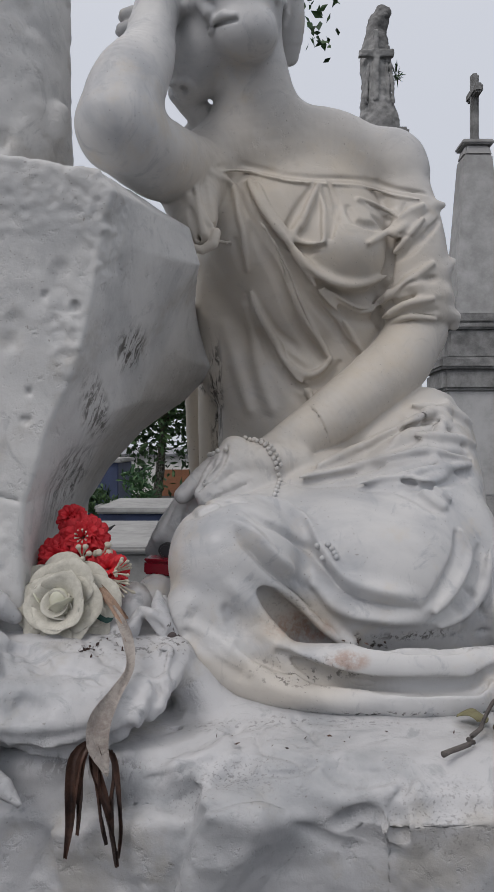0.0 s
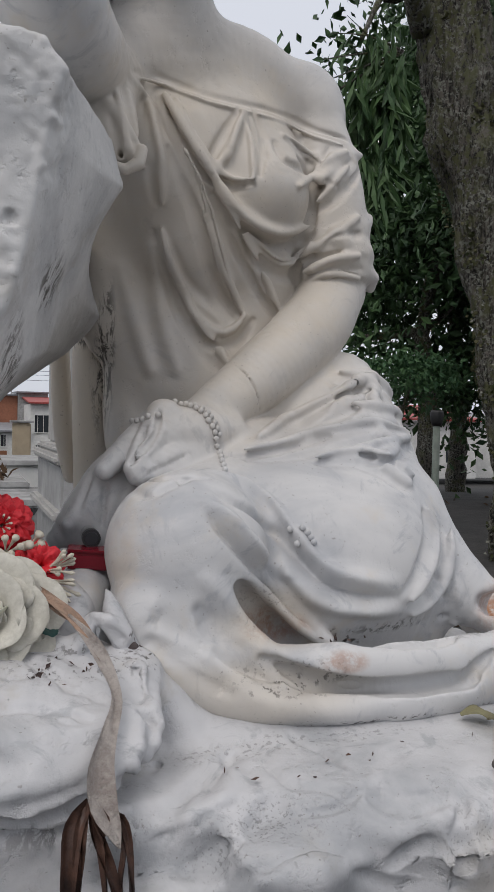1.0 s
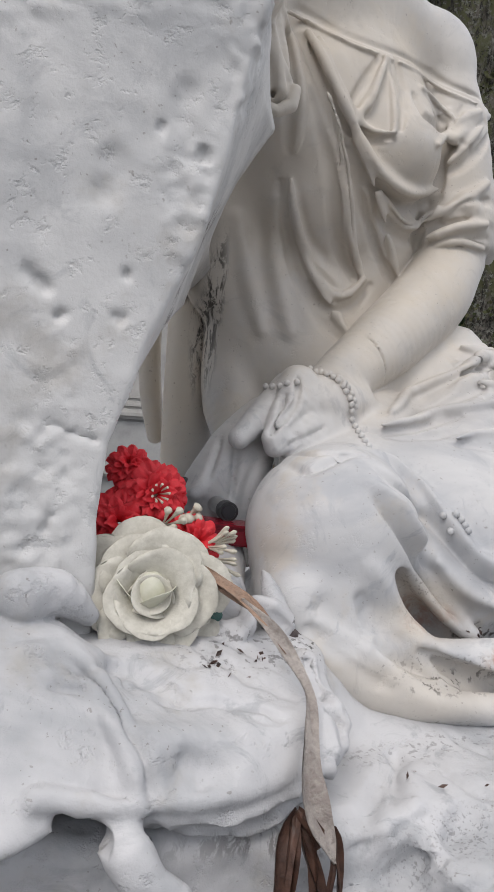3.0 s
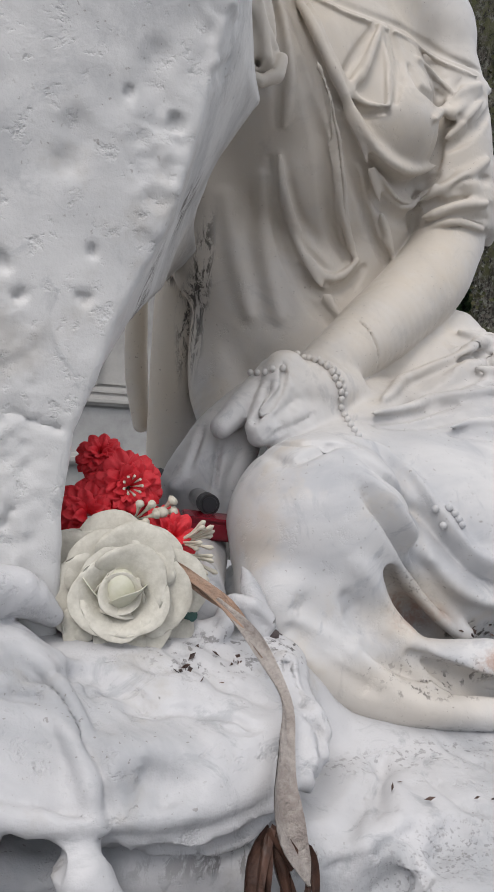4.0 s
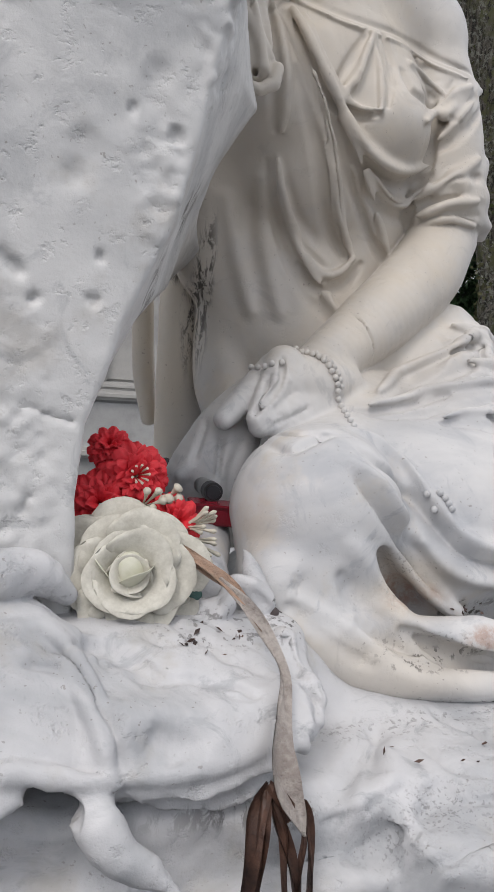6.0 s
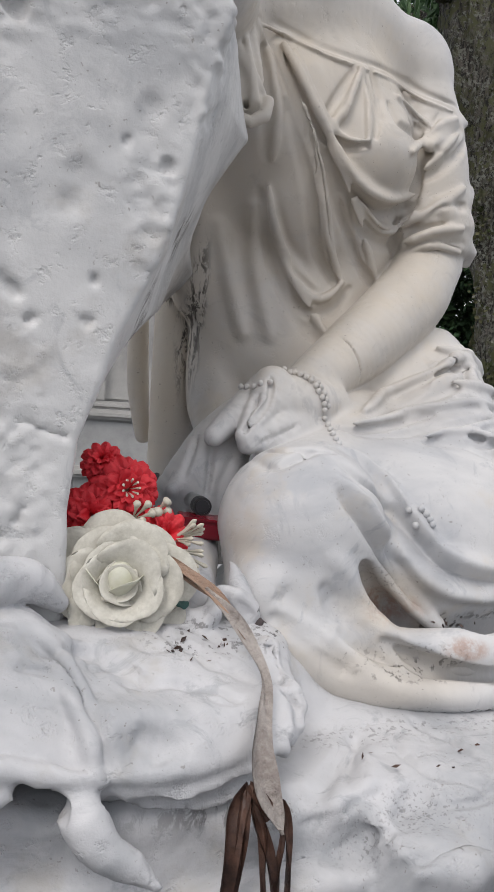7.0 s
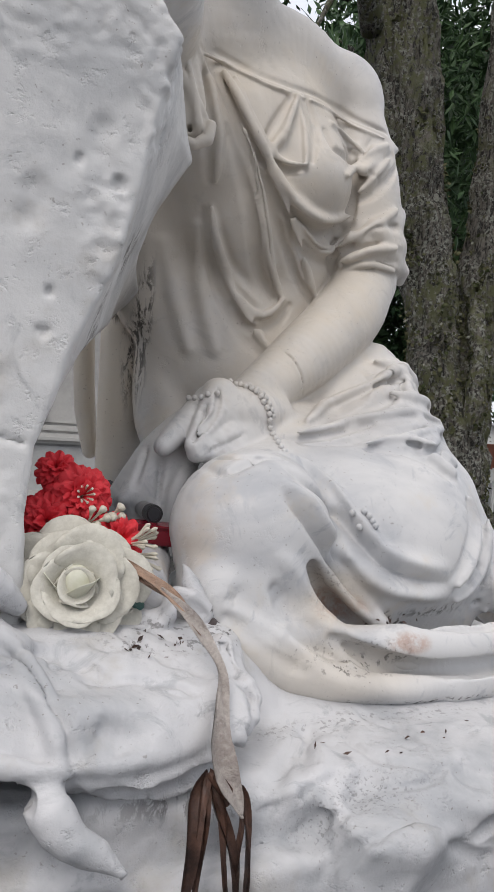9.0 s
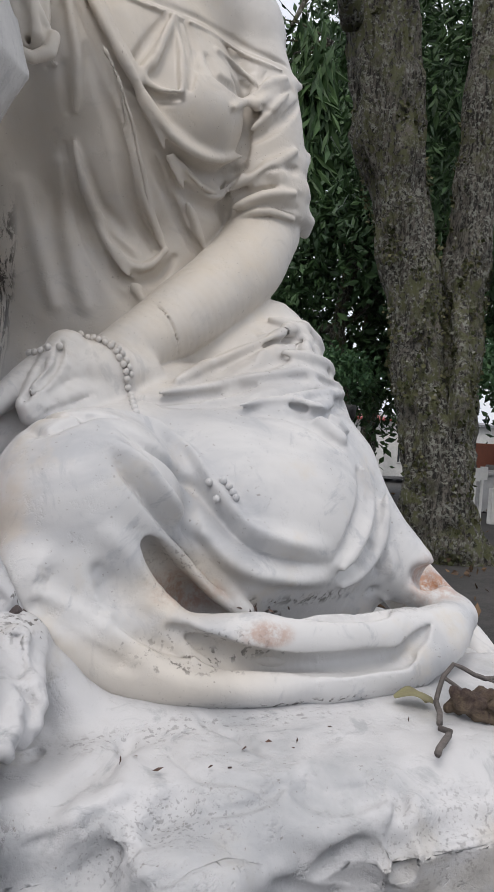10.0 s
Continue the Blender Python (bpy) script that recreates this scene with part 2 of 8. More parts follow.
        index[tuple(cell.T)] = np.arange(len(cell))
        value = {o: d[cell[:, 0] + o[0], cell[:, 1] + o[1], cell[:, 2] + o[2]] for o in corner}
        total, hits = np.zeros((len(cell), 3)), np.zeros(len(cell))
        for i, a in enumerate(corner):
            for b in corner[i + 1:]:
                if sum(abs(u - v) for u, v in zip(a, b)) != 1:
                    continue
                va, vb = value[a], value[b]
                on = (va < 0) != (vb < 0)
                t = np.where(on, va / np.where(on, va - vb, 1), 0)[:, None]
                total += np.where(on[:, None], np.array(a) + t * (np.array(b) - np.array(a)), 0)
                hits += on
        verts = self.lo + self.h * (cell + total / hits[:, None])
        faces = []
        for axis in range(3):
            u, v = (axis + 1) % 3, (axis + 2) % 3
            lo = [slice(None)] * 3
            hi = [slice(None)] * 3
            lo[axis], hi[axis] = slice(0, -1), slice(1, None)
            e = np.argwhere(s[tuple(lo)] != s[tuple(hi)])
            e = e[(e[:, u] > 0) & (e[:, v] > 0) & (e[:, u] < self.n[u] - 1) & (e[:, v] < self.n[v] - 1)]
            quad = []
            for du, dv in ((1, 1), (0, 1), (0, 0), (1, 0)):
                c = e.copy()
                c[:, u] -= du
                c[:, v] -= dv
                quad.append(index[tuple(c.T)])
            quad = np.stack(quad, 1)
            out = s[tuple(e.T)]
            quad[~out] = quad[~out][:, ::-1]
            faces.append(quad)
        return verts, np.vstack(faces)


def normals(verts, faces):
    a, b, c, d = (verts[faces[:, i]] for i in range(4))
    n = np.cross(c - a, d - b)
    total = np.zeros_like(verts)
    for i in range(4):
        for j in range(3):
            total[:, j] += np.bincount(faces[:, i], n[:, j], len(verts))
    return total / (np.linalg.norm(total, axis=1)[:, None] + 1e-12)


def crisp(verts, faces, amount, rounds=14, limit=0.006):
    """Sharpen the carving: push the surface away from a smoothed copy of itself."""
    a = faces[:, (0, 1, 2, 3)].ravel()
    b = faces[:, (1, 2, 3, 0)].ravel()
    count = np.bincount(a, minlength=len(verts))[:, None] + 1e-9
    soft = verts.copy()
    for _ in range(rounds):
        soft = 0.5 * soft + 0.5 * np.stack([np.bincount(a, soft[b, j], len(verts)) for j in range(3)], 1) / count
    return verts + np.clip(amount * (verts - soft), -limit, limit)


def chisel(verts, faces, strokes):
    """Raise ridges and sink grooves along smooth strokes of (points, width, height)."""
    n = normals(verts, faces)
    push = np.zeros(len(verts))
    for points, width, height in strokes:
        p = spline([verts[np.argmin(np.sum((verts - np.array(q)) ** 2, 1))] for q in points], 0.004)
        near = np.flatnonzero(np.all((verts > p.min(0) - 3 * width) & (verts < p.max(0) + 3 * width), 1))
        if not len(near):
            continue
        best, along = np.full(len(near), 9.0), np.zeros(len(near))
        for i, q in enumerate(p):
            d = np.sum((verts[near] - q) ** 2, 1)
            closer = d < best
            best[closer], along[closer] = d[closer], i / (len(p) - 1)
        push[near] += height * np.exp(-best / width ** 2) * np.clip(np.minimum(along, 1 - along) * 5 + 0.15, 0, 1)
    return verts + n * push[:, None]


def roughen(verts, faces, amount):
    """Push the vertices along their normals by amount(points), in metres."""
    return verts + normals(verts, faces) * amount(verts)[:, None]


def facets(p, size, seed=0):
    """Plane chips: noise with straight flanks, on a turned grid."""
    m = np.array(Euler((0.7 + seed, 0.5, 0.9 + 0.3 * seed)).to_matrix())
    q = (np.asarray(p) @ m.T) / size + 500.0
    i = np.floor(q)
    f = q - i
    rank = np.argsort(-f, axis=1)
    corner, total = i.copy(), 0.0
    rows = np.arange(len(q))
    w = np.take_along_axis(f, rank, 1)
    weights = (1 - w[:, 0], w[:, 0] - w[:, 1], w[:, 1] - w[:, 2], w[:, 2])
    for step in range(4):
        c = corner.astype(np.int64)
        n = c[:, 0] * 374761393 + c[:, 1] * 668265263 + c[:, 2] * 1440662683 + seed * 974711
        n = (n ^ (n >> 13)) * 1274126177 & 0x7FFFFFFF
        total = total + weights[step] * (((n ^ (n >> 16)) & 0xFFFF) / 32767.5 - 1)
        if step < 3:
            corner[rows, rank[:, step]] += 1
    return total


# ---- mesh helpers ----
def part(name, bm, mat, parent=None, label=""):
    """Links a bmesh, or vertices and faces, as one mesh object under a thing or part."""
    me = bpy.data.meshes.new(name)
    if isinstance(bm, tuple):
        me.from_pydata(bm[0], [], bm[1])
    else:
        bm.to_mesh(me)
        bm.free()
    me.materials.append(mat)
    ob = new(name, me)
    if parent:
        ob.parent = parent
    return tagged(ob, label) if label else ob


def smooth(ob):
    ob.data.shade_smooth()
    return ob


def thing(name, label, category, at=(0, 0, 0), turn=0, group="", kind=""):
    e = new(name)
    e.empty_display_size = 0.05
    e.matrix_world = pose(*at, 0, 0, turn)
    return tagged(e, label, category, group, kind)


def box(w, d, h, at=(0, 0, 0), bevel=0.01, top=1.0):
    """A bevelled box on its base, its top scaled by top."""
    bm = bmesh.new()
    bmesh.ops.create_cube(bm, size=1)
    for v in bm.verts:
        s = top if v.co.z > 0 else 1
        v.co = Vector((v.co.x * w * s + at[0], v.co.y * d * s + at[1], (v.co.z + 0.5) * h + at[2]))
    if bevel:
        bmesh.ops.bevel(bm, geom=bm.edges[:], offset=bevel, segments=2, affect="EDGES")
    return bm


def rod(points, sides=10, cap=True, wobble=0.0, seed=0, step=0.05):
    """Vertices and faces of a round rod through (x, y, z, radius)."""
    p = spline(points, step)
    verts, faces = [], []
    up = np.array([0.3, 0.9, 0.1])
    for i in range(len(p)):
        d = p[min(i + 1, len(p) - 1)][:3] - p[max(i - 1, 0)][:3]
        d /= np.linalg.norm(d) + 1e-9
        u = np.cross(d, up)
        u /= np.linalg.norm(u) + 1e-9
        w = np.cross(d, u)
        for j in range(sides):
            a = 2 * math.pi * j / sides
            verts.append(p[i][:3] + p[i][3] * (math.cos(a) * u + math.sin(a) * w))
    verts = np.array(verts)
    if wobble:
        c = np.repeat(p[:, :3], sides, 0)
        verts = verts + (verts - c) * (wobble * (fbm(verts, p[:, 3].max() * 1.2, 3, seed)))[:, None]
    for i in range(len(p) - 1):
        for j in range(sides):
            a, b = i * sides + j, i * sides + (j + 1) % sides
            faces.append((a, b, b + sides, a + sides))
    if cap:
        faces.append(tuple(range(sides))[::-1])
        faces.append(tuple(range((len(p) - 1) * sides, len(p) * sides)))
    return verts.tolist(), faces


def joined(pieces):
    verts, faces = [], []
    for v, f in pieces:
        o = len(verts)
        verts += list(v)
        faces += [tuple(i + o for i in q) for q in f]
    return verts, faces


def plain(name, colour, rough=0.7, metal=0.0, vary=0.25, scale=20.0, relief=0.2, second=None):
    """A surface of one paint or stuff, stained at two scales, with fine relief."""
    m, n, l, b = material(name, rough, metal)
    v = coords(n, l)
    dark = second or tuple(c * (1 - vary) for c in colour)
    f = maths(n, l, "ADD", maths(n, l, "MULTIPLY", noise_tex(n, l, v, scale * 0.15, 4, 0.6), 0.5), maths(n, l, "MULTIPLY", noise_tex(n, l, v, scale, 5, 0.7), 0.5))
    l.new(mix(n, l, band(n, l, f, 0.35, 0.65), colour, dark), b.inputs["Base Color"])
    bump(n, l, b, noise_tex(n, l, v, scale * 2, 4, 0.7), relief, 0.01)
    return m

# ---- the marble monument ----
base = Clay((-0.8, 0.78, 0.92), (0.74, 1.8, 1.46), 0.0036)
base.block((-0.12, 1.38, 1.045), (0.66, 0.44, 0.203), (0, 0, -5), 0.025, 0.03)
base.block((0.36, 1.03, 1.045), (0.34, 0.16, 0.2), (4, 0, -6), 0.025, 0.03)
# ledges of the broken front
base.block((0.05, 0.965, 1.09), (0.13, 0.055, 0.135), (14, 6, 12), 0.012, 0.008)
base.block((0.27, 0.93, 1.1), (0.12, 0.06, 0.13), (12, -4, -8), 0.012, 0.008)
base.block((-0.1, 1, 1.06), (0.1, 0.07, 0.14), (10, -8, -10), 0.012, 0.008)
base.block((0.52, 0.93, 1.08), (0.14, 0.06, 0.15), (8, 3, 4), 0.012, 0.008)
base.block((-0.42, 1.01, 1.05), (0.22, 0.06, 0.14), (6, 0, 3), 0.012, 0.008)
# thick carved drape over the rock
base.ball((-0.238, 1.06, 1.316), (0.155, 0.14, 0.03), (14, 0, 4), 0.008)
base.tube(((-0.282, 0.955, 1.273, 0.016), (-0.253, 0.948, 1.266, 0.018), (-0.217, 0.945, 1.26, 0.018), (-0.181, 0.95, 1.265, 0.018), (-0.154, 0.958, 1.275, 0.016), (-0.131, 0.972, 1.29, 0.014), (-0.113, 0.998, 1.31, 0.01)), 0.006)
base.tube(((-0.276, 0.968, 1.293, 0.034), (-0.219, 0.966, 1.285, 0.036), (-0.168, 0.982, 1.293, 0.03), (-0.136, 1, 1.302, 0.022)), 0.012)
base.tube(((-0.107, 1.03, 1.317, 0.007), (-0.102, 1.01, 1.314, 0.008), (-0.102, 0.992, 1.304, 0.009), (-0.107, 0.982, 1.291, 0.008), (-0.115, 0.978, 1.283, 0.006)), 0.004)
base.tube(((-0.104, 1.06, 1.336, 0.008), (-0.107, 1.03, 1.317, 0.008), (-0.11, 1.01, 1.303, 0.008)), 0.006)
# second drape, with its hanging end
base.ball((-0.47, 1.005, 1.328), (0.185, 0.125, 0.026), (32, 0, 0), 0.006)
base.tube(((-0.337, 1.05, 1.36, 0.014), (-0.314, 1.01, 1.342, 0.014), (-0.3, 0.97, 1.32, 0.012), (-0.294, 0.945, 1.3, 0.01), (-0.292, 0.932, 1.283, 0.007)), 0.006)
base.tube(((-0.292, 0.93, 1.283, 0.006), (-0.309, 0.928, 1.284, 0.008), (-0.326, 0.93, 1.288, 0.009), (-0.367, 0.93, 1.296, 0.01)), 0.004)
base.tube(((-0.312, 0.94, 1.275, 0.015), (-0.302, 0.92, 1.256, 0.019), (-0.287, 0.91, 1.237, 0.016), (-0.269, 0.906, 1.226, 0.013), (-0.249, 0.9, 1.211, 0.004)), 0.002)
base.tube(((-0.367, 1.07, 1.399, 0.022), (-0.337, 1.08, 1.399, 0.02), (-0.306, 1.09, 1.375, 0.01)), 0.005)
base.tube(((-0.367, 1.03, 1.361, 0.012), (-0.328, 1.04, 1.354, 0.012), (-0.279, 1.06, 1.338, 0.006)), 0.005)
base.tube(((-0.52, 0.97, 1.5, 0.02), (-0.435, 0.94, 1.49, 0.026), (-0.42, 0.94, 1.47, 0.02)), 0.01)
base.tube(((-0.52, 0.97, 1.5, 0.03), (-0.54, 0.98, 1.36, 0.04)), 0.02)
base.tube(((-0.287, 0.924, 1.267, 0.004), (-0.276, 0.94, 1.257, 0.0085), (-0.267, 0.944, 1.253, 0.0091), (-0.26, 0.939, 1.254, 0.0096), (-0.254, 0.934, 1.255, 0.01), (-0.246, 0.933, 1.253, 0.0104), (-0.238, 0.932, 1.252, 0.0106), (-0.231, 0.932, 1.25, 0.0108), (-0.223, 0.932, 1.249, 0.011), (-0.214, 0.932, 1.25, 0.0111), (-0.207, 0.931, 1.252, 0.0111), (-0.2, 0.93, 1.254, 0.0111), (-0.192, 0.931, 1.255, 0.0111), (-0.185, 0.933, 1.257, 0.011), (-0.177, 0.934, 1.26, 0.0108), (-0.168, 0.938, 1.261, 0.0106), (-0.159, 0.942, 1.262, 0.0103), (-0.152, 0.946, 1.265, 0.01), (-0.144, 0.949, 1.269, 0.0095), (-0.137, 0.953, 1.272, 0.009), (-0.12, 0.979, 1.267, 0.0085), (-0.086, 1.041, 1.244, 0.004)), 0.004, cut=True)
base.tube(((-0.351, 0.922, 1.284, 0.004), (-0.341, 0.941, 1.273, 0.0084), (-0.33, 0.975, 1.255, 0.0088), (-0.322, 0.975, 1.253, 0.0091), (-0.321, 0.941, 1.264, 0.0086), (-0.321, 0.922, 1.267, 0.0073), (-0.319, 0.916, 1.262, 0.003)), 0.005, cut=True)
# small folded leaf of stone beside the knee
base.tube(((-0.191, 1.11, 1.356, 0.01), (-0.171, 1.1, 1.351, 0.01), (-0.15, 1.1, 1.359, 0.01), (-0.144, 1.11, 1.375, 0.008)), 0.006)
base.tube(((-0.115, 1.15, 1.39, 0.004), (-0.11, 1.13, 1.373, 0.01), (-0.102, 1.115, 1.352, 0.004)), 0.004)
base.tube(((-0.211, 1.08, 1.349, 0.0025), (-0.206, 1.068, 1.348, 0.0052), (-0.2, 1.06, 1.345, 0.0054), (-0.194, 1.052, 1.342, 0.0056), (-0.188, 1.044, 1.34, 0.0058), (-0.182, 1.036, 1.338, 0.006), (-0.176, 1.03, 1.335, 0.006), (-0.169, 1.024, 1.333, 0.0059), (-0.162, 1.02, 1.331, 0.0057), (-0.155, 1.016, 1.328, 0.0055), (-0.148, 1.009, 1.327, 0.0052), (-0.144, 0.999, 1.327, 0.0025)), 0.005, cut=True)
base.tube(((-0.262, 1.007, 1.332, 0.002), (-0.255, 1.005, 1.331, 0.0042), (-0.247, 1.003, 1.331, 0.0043), (-0.239, 1, 1.331, 0.0045), (-0.231, 1, 1.33, 0.0047), (-0.222, 1.001, 1.329, 0.0048), (-0.213, 1.002, 1.328, 0.0049), (-0.205, 0.999, 1.327, 0.005), (-0.198, 0.996, 1.326, 0.005), (-0.19, 0.994, 1.325, 0.0049), (-0.182, 0.992, 1.323, 0.0047), (-0.176, 0.986, 1.322, 0.0044), (-0.17, 0.978, 1.322, 0.0042), (-0.164, 0.971, 1.322, 0.002)), 0.006, cut=True)
base.tube(((-0.114, 1.103, 1.341, 0.002), (-0.107, 1.098, 1.337, 0.004), (-0.104, 1.082, 1.336, 0.004), (-0.106, 1.059, 1.337, 0.004), (-0.108, 1.044, 1.334, 0.004), (-0.108, 1.034, 1.328, 0.004), (-0.11, 1.021, 1.324, 0.004), (-0.115, 1.002, 1.322, 0.002)), 0.005, cut=True)
base.tube(((-0.3, 1.029, 1.351, 0.003), (-0.289, 1.042, 1.344, 0.0064), (-0.28, 1.045, 1.342, 0.0069), (-0.274, 1.039, 1.342, 0.0074), (-0.267, 1.033, 1.341, 0.0078), (-0.26, 1.027, 1.34, 0.008), (-0.254, 1.021, 1.338, 0.0078), (-0.249, 1.012, 1.335, 0.0073), (-0.244, 1.004, 1.332, 0.0066), (-0.239, 0.998, 1.329, 0.003)), 0.01, cut=True)
base.tube(((-0.264, 0.921, 1.308, 0.015), (-0.256, 0.924, 1.309, 0.015), (-0.248, 0.927, 1.31, 0.015), (-0.241, 0.926, 1.313, 0.015)), 0.02, cut=True)
base.tube(((-0.349, 1, 1.347, 0.0025), (-0.342, 1.002, 1.346, 0.0053), (-0.334, 1.002, 1.345, 0.0056), (-0.327, 0.999, 1.345, 0.0059), (-0.321, 0.993, 1.344, 0.006), (-0.316, 0.984, 1.343, 0.0061), (-0.312, 0.977, 1.34, 0.006), (-0.306, 0.972, 1.336, 0.003)), 0.005, cut=True)
base.tube(((-0.079, 0.936, 1.201, 0.002), (-0.074, 0.934, 1.203, 0.004), (-0.069, 0.931, 1.206, 0.004), (-0.064, 0.927, 1.21, 0.004), (-0.06, 0.92, 1.216, 0.0041), (-0.057, 0.91, 1.222, 0.0041), (-0.053, 0.905, 1.227, 0.0041), (-0.047, 0.905, 1.228, 0.0039), (-0.041, 0.905, 1.229, 0.0015)), 0.004, cut=True)
base.tube(((0.001, 0.926, 1.234, 0.002), (0.008, 0.923, 1.235, 0.004), (0.014, 0.92, 1.237, 0.004), (0.02, 0.917, 1.237, 0.004), (0.028, 0.916, 1.237, 0.004), (0.035, 0.915, 1.237, 0.004), (0.043, 0.916, 1.237, 0.004), (0.051, 0.917, 1.238, 0.004), (0.058, 0.918, 1.24, 0.004), (0.066, 0.921, 1.242, 0.004), (0.074, 0.924, 1.244, 0.004), (0.083, 0.929, 1.246, 0.002)), 0.004, cut=True)
base.tube(((0.172, 0.896, 1.237, 0.002), (0.17, 0.892, 1.232, 0.0043), (0.167, 0.886, 1.228, 0.0045), (0.165, 0.881, 1.223, 0.0048), (0.164, 0.878, 1.218, 0.005), (0.162, 0.875, 1.212, 0.005), (0.16, 0.869, 1.209, 0.0051), (0.157, 0.864, 1.204, 0.0051), (0.158, 0.864, 1.198, 0.005), (0.159, 0.864, 1.19, 0.005), (0.161, 0.864, 1.183, 0.0025)), 0.006, cut=True)
base.tube(((0.282, 0.859, 1.13, 0.004), (0.279, 0.86, 1.14, 0.0091), (0.276, 0.859, 1.15, 0.01), (0.275, 0.857, 1.161, 0.0098), (0.277, 0.854, 1.17, 0.009), (0.28, 0.849, 1.177, 0.0035)), 0.006)
base.tube(((0.298, 0.859, 1.123, 0.006), (0.295, 0.86, 1.135, 0.0074), (0.288, 0.856, 1.15, 0.0079), (0.289, 0.854, 1.162, 0.006)), 0.006)
base.tube(((-0.132, 0.939, 1.244, 0.005), (-0.126, 0.942, 1.244, 0.0103), (-0.12, 0.943, 1.245, 0.0107), (-0.114, 0.944, 1.246, 0.011), (-0.108, 0.943, 1.247, 0.0114), (-0.102, 0.942, 1.248, 0.0117), (-0.096, 0.944, 1.249, 0.0119), (-0.089, 0.948, 1.249, 0.012), (-0.082, 0.954, 1.249, 0.012), (-0.075, 0.96, 1.249, 0.0118), (-0.067, 0.968, 1.249, 0.0117), (-0.06, 0.976, 1.248, 0.0114), (-0.052, 0.985, 1.249, 0.0111), (-0.044, 0.994, 1.249, 0.0107), (-0.035, 1.004, 1.248, 0.0102), (-0.026, 1.015, 1.248, 0.0095), (-0.017, 1.028, 1.247, 0.008), (-0.007, 1.041, 1.247, 0.003)), 0.012, cut=True)
base.tube(((0.089, 0.921, 1.242, 0.003), (0.094, 0.915, 1.242, 0.0065), (0.1, 0.911, 1.24, 0.007), (0.106, 0.907, 1.239, 0.0075), (0.112, 0.903, 1.239, 0.0079), (0.119, 0.9, 1.238, 0.008), (0.128, 0.9, 1.238, 0.0079), (0.137, 0.901, 1.238, 0.0076), (0.147, 0.902, 1.238, 0.0072), (0.156, 0.903, 1.239, 0.0068), (0.164, 0.903, 1.24, 0.0064), (0.173, 0.902, 1.241, 0.003)), 0.008, cut=True)
base.tube(((-0.031, 0.909, 1.231, 0.004), (-0.026, 0.914, 1.234, 0.0087), (-0.02, 0.921, 1.236, 0.0095), (-0.014, 0.926, 1.238, 0.01), (-0.008, 0.931, 1.241, 0.0096), (-0.002, 0.934, 1.244, 0.0079), (0.004, 0.935, 1.247, 0.003)), 0.012, cut=True)
base.tube(((0.092, 0.884, 1.193, 0.003), (0.1, 0.885, 1.195, 0.0064), (0.106, 0.884, 1.199, 0.0069), (0.112, 0.881, 1.202, 0.0074), (0.119, 0.88, 1.205, 0.0078), (0.126, 0.878, 1.207, 0.008), (0.133, 0.875, 1.208, 0.0077), (0.139, 0.871, 1.207, 0.0069), (0.145, 0.867, 1.206, 0.003)), 0.008, cut=True)
base.tube(((0.198, 0.891, 1.236, 0.002), (0.21, 0.892, 1.237, 0.0046), (0.221, 0.893, 1.237, 0.005), (0.23, 0.891, 1.237, 0.0049), (0.238, 0.887, 1.235, 0.0044), (0.246, 0.884, 1.232, 0.002)), 0.005, cut=True)
base.tube(((0.049, 1.095, 1.256, 0.002), (0.052, 1.082, 1.255, 0.0042), (0.056, 1.069, 1.255, 0.0043), (0.059, 1.056, 1.255, 0.0045), (0.062, 1.043, 1.256, 0.0047), (0.064, 1.03, 1.256, 0.0049), (0.069, 1.021, 1.254, 0.005), (0.074, 1.014, 1.252, 0.005), (0.078, 1.004, 1.251, 0.0049), (0.079, 0.992, 1.251, 0.0046), (0.081, 0.98, 1.251, 0.0043), (0.082, 0.968, 1.251, 0.002)), 0.006, cut=True)
# stone rising to meet the hem
base.tube(((-0.10, 1.10, 1.312, 0.030), (-0.045, 1.10, 1.258, 0.032), (0.012, 1.085, 1.233, 0.03), (0.08, 1.075, 1.222, 0.026), (0.18, 1.075, 1.218, 0.024)), 0.03)
# curled stone leaf and shell beside the knee
base.ball((-0.160, 1.165, 1.368), (0.030, 0.05, 0.036), (20, 0, 0), 0.01)
base.tube(((-0.183, 1.135, 1.366, 0.005), (-0.180, 1.105, 1.354, 0.007), (-0.164, 1.088, 1.350, 0.007), (-0.150, 1.092, 1.362, 0.006), (-0.143, 1.108, 1.380, 0.004)), 0.004)
base.tube(((-0.142, 1.105, 1.384, 0.003), (-0.126, 1.100, 1.374, 0.010), (-0.112, 1.104, 1.360, 0.013), (-0.104, 1.115, 1.345, 0.010)), 0.004)
base.tube(((-0.122, 1.135, 1.402, 0.002), (-0.120, 1.120, 1.386, 0.009), (-0.114, 1.112, 1.366, 0.012)), 0.004)
base.tube(((-0.140, 1.090, 1.379, 0.003), (-0.126, 1.088, 1.370, 0.006), (-0.113, 1.092, 1.358, 0.005)), 0.003, cut=True)
verts, faces = base.skin()
verts = crisp(verts, faces, 0.30, 8, 0.002)
# overlaps of the drape, chips and cracks of the rock
CHIPS = []
CHIPS.append((((-0.284, 0.934, 1.273), (-0.288, 0.934, 1.304), (-0.299, 0.967, 1.333), (-0.318, 1.002, 1.355), (-0.346, 1.029, 1.371)), 0.006, -0.01))
CHIPS.append((((-0.297, 0.923, 1.286), (-0.294, 0.935, 1.308), (-0.308, 0.974, 1.333), (-0.331, 1.009, 1.353)), 0.007, 0.005))
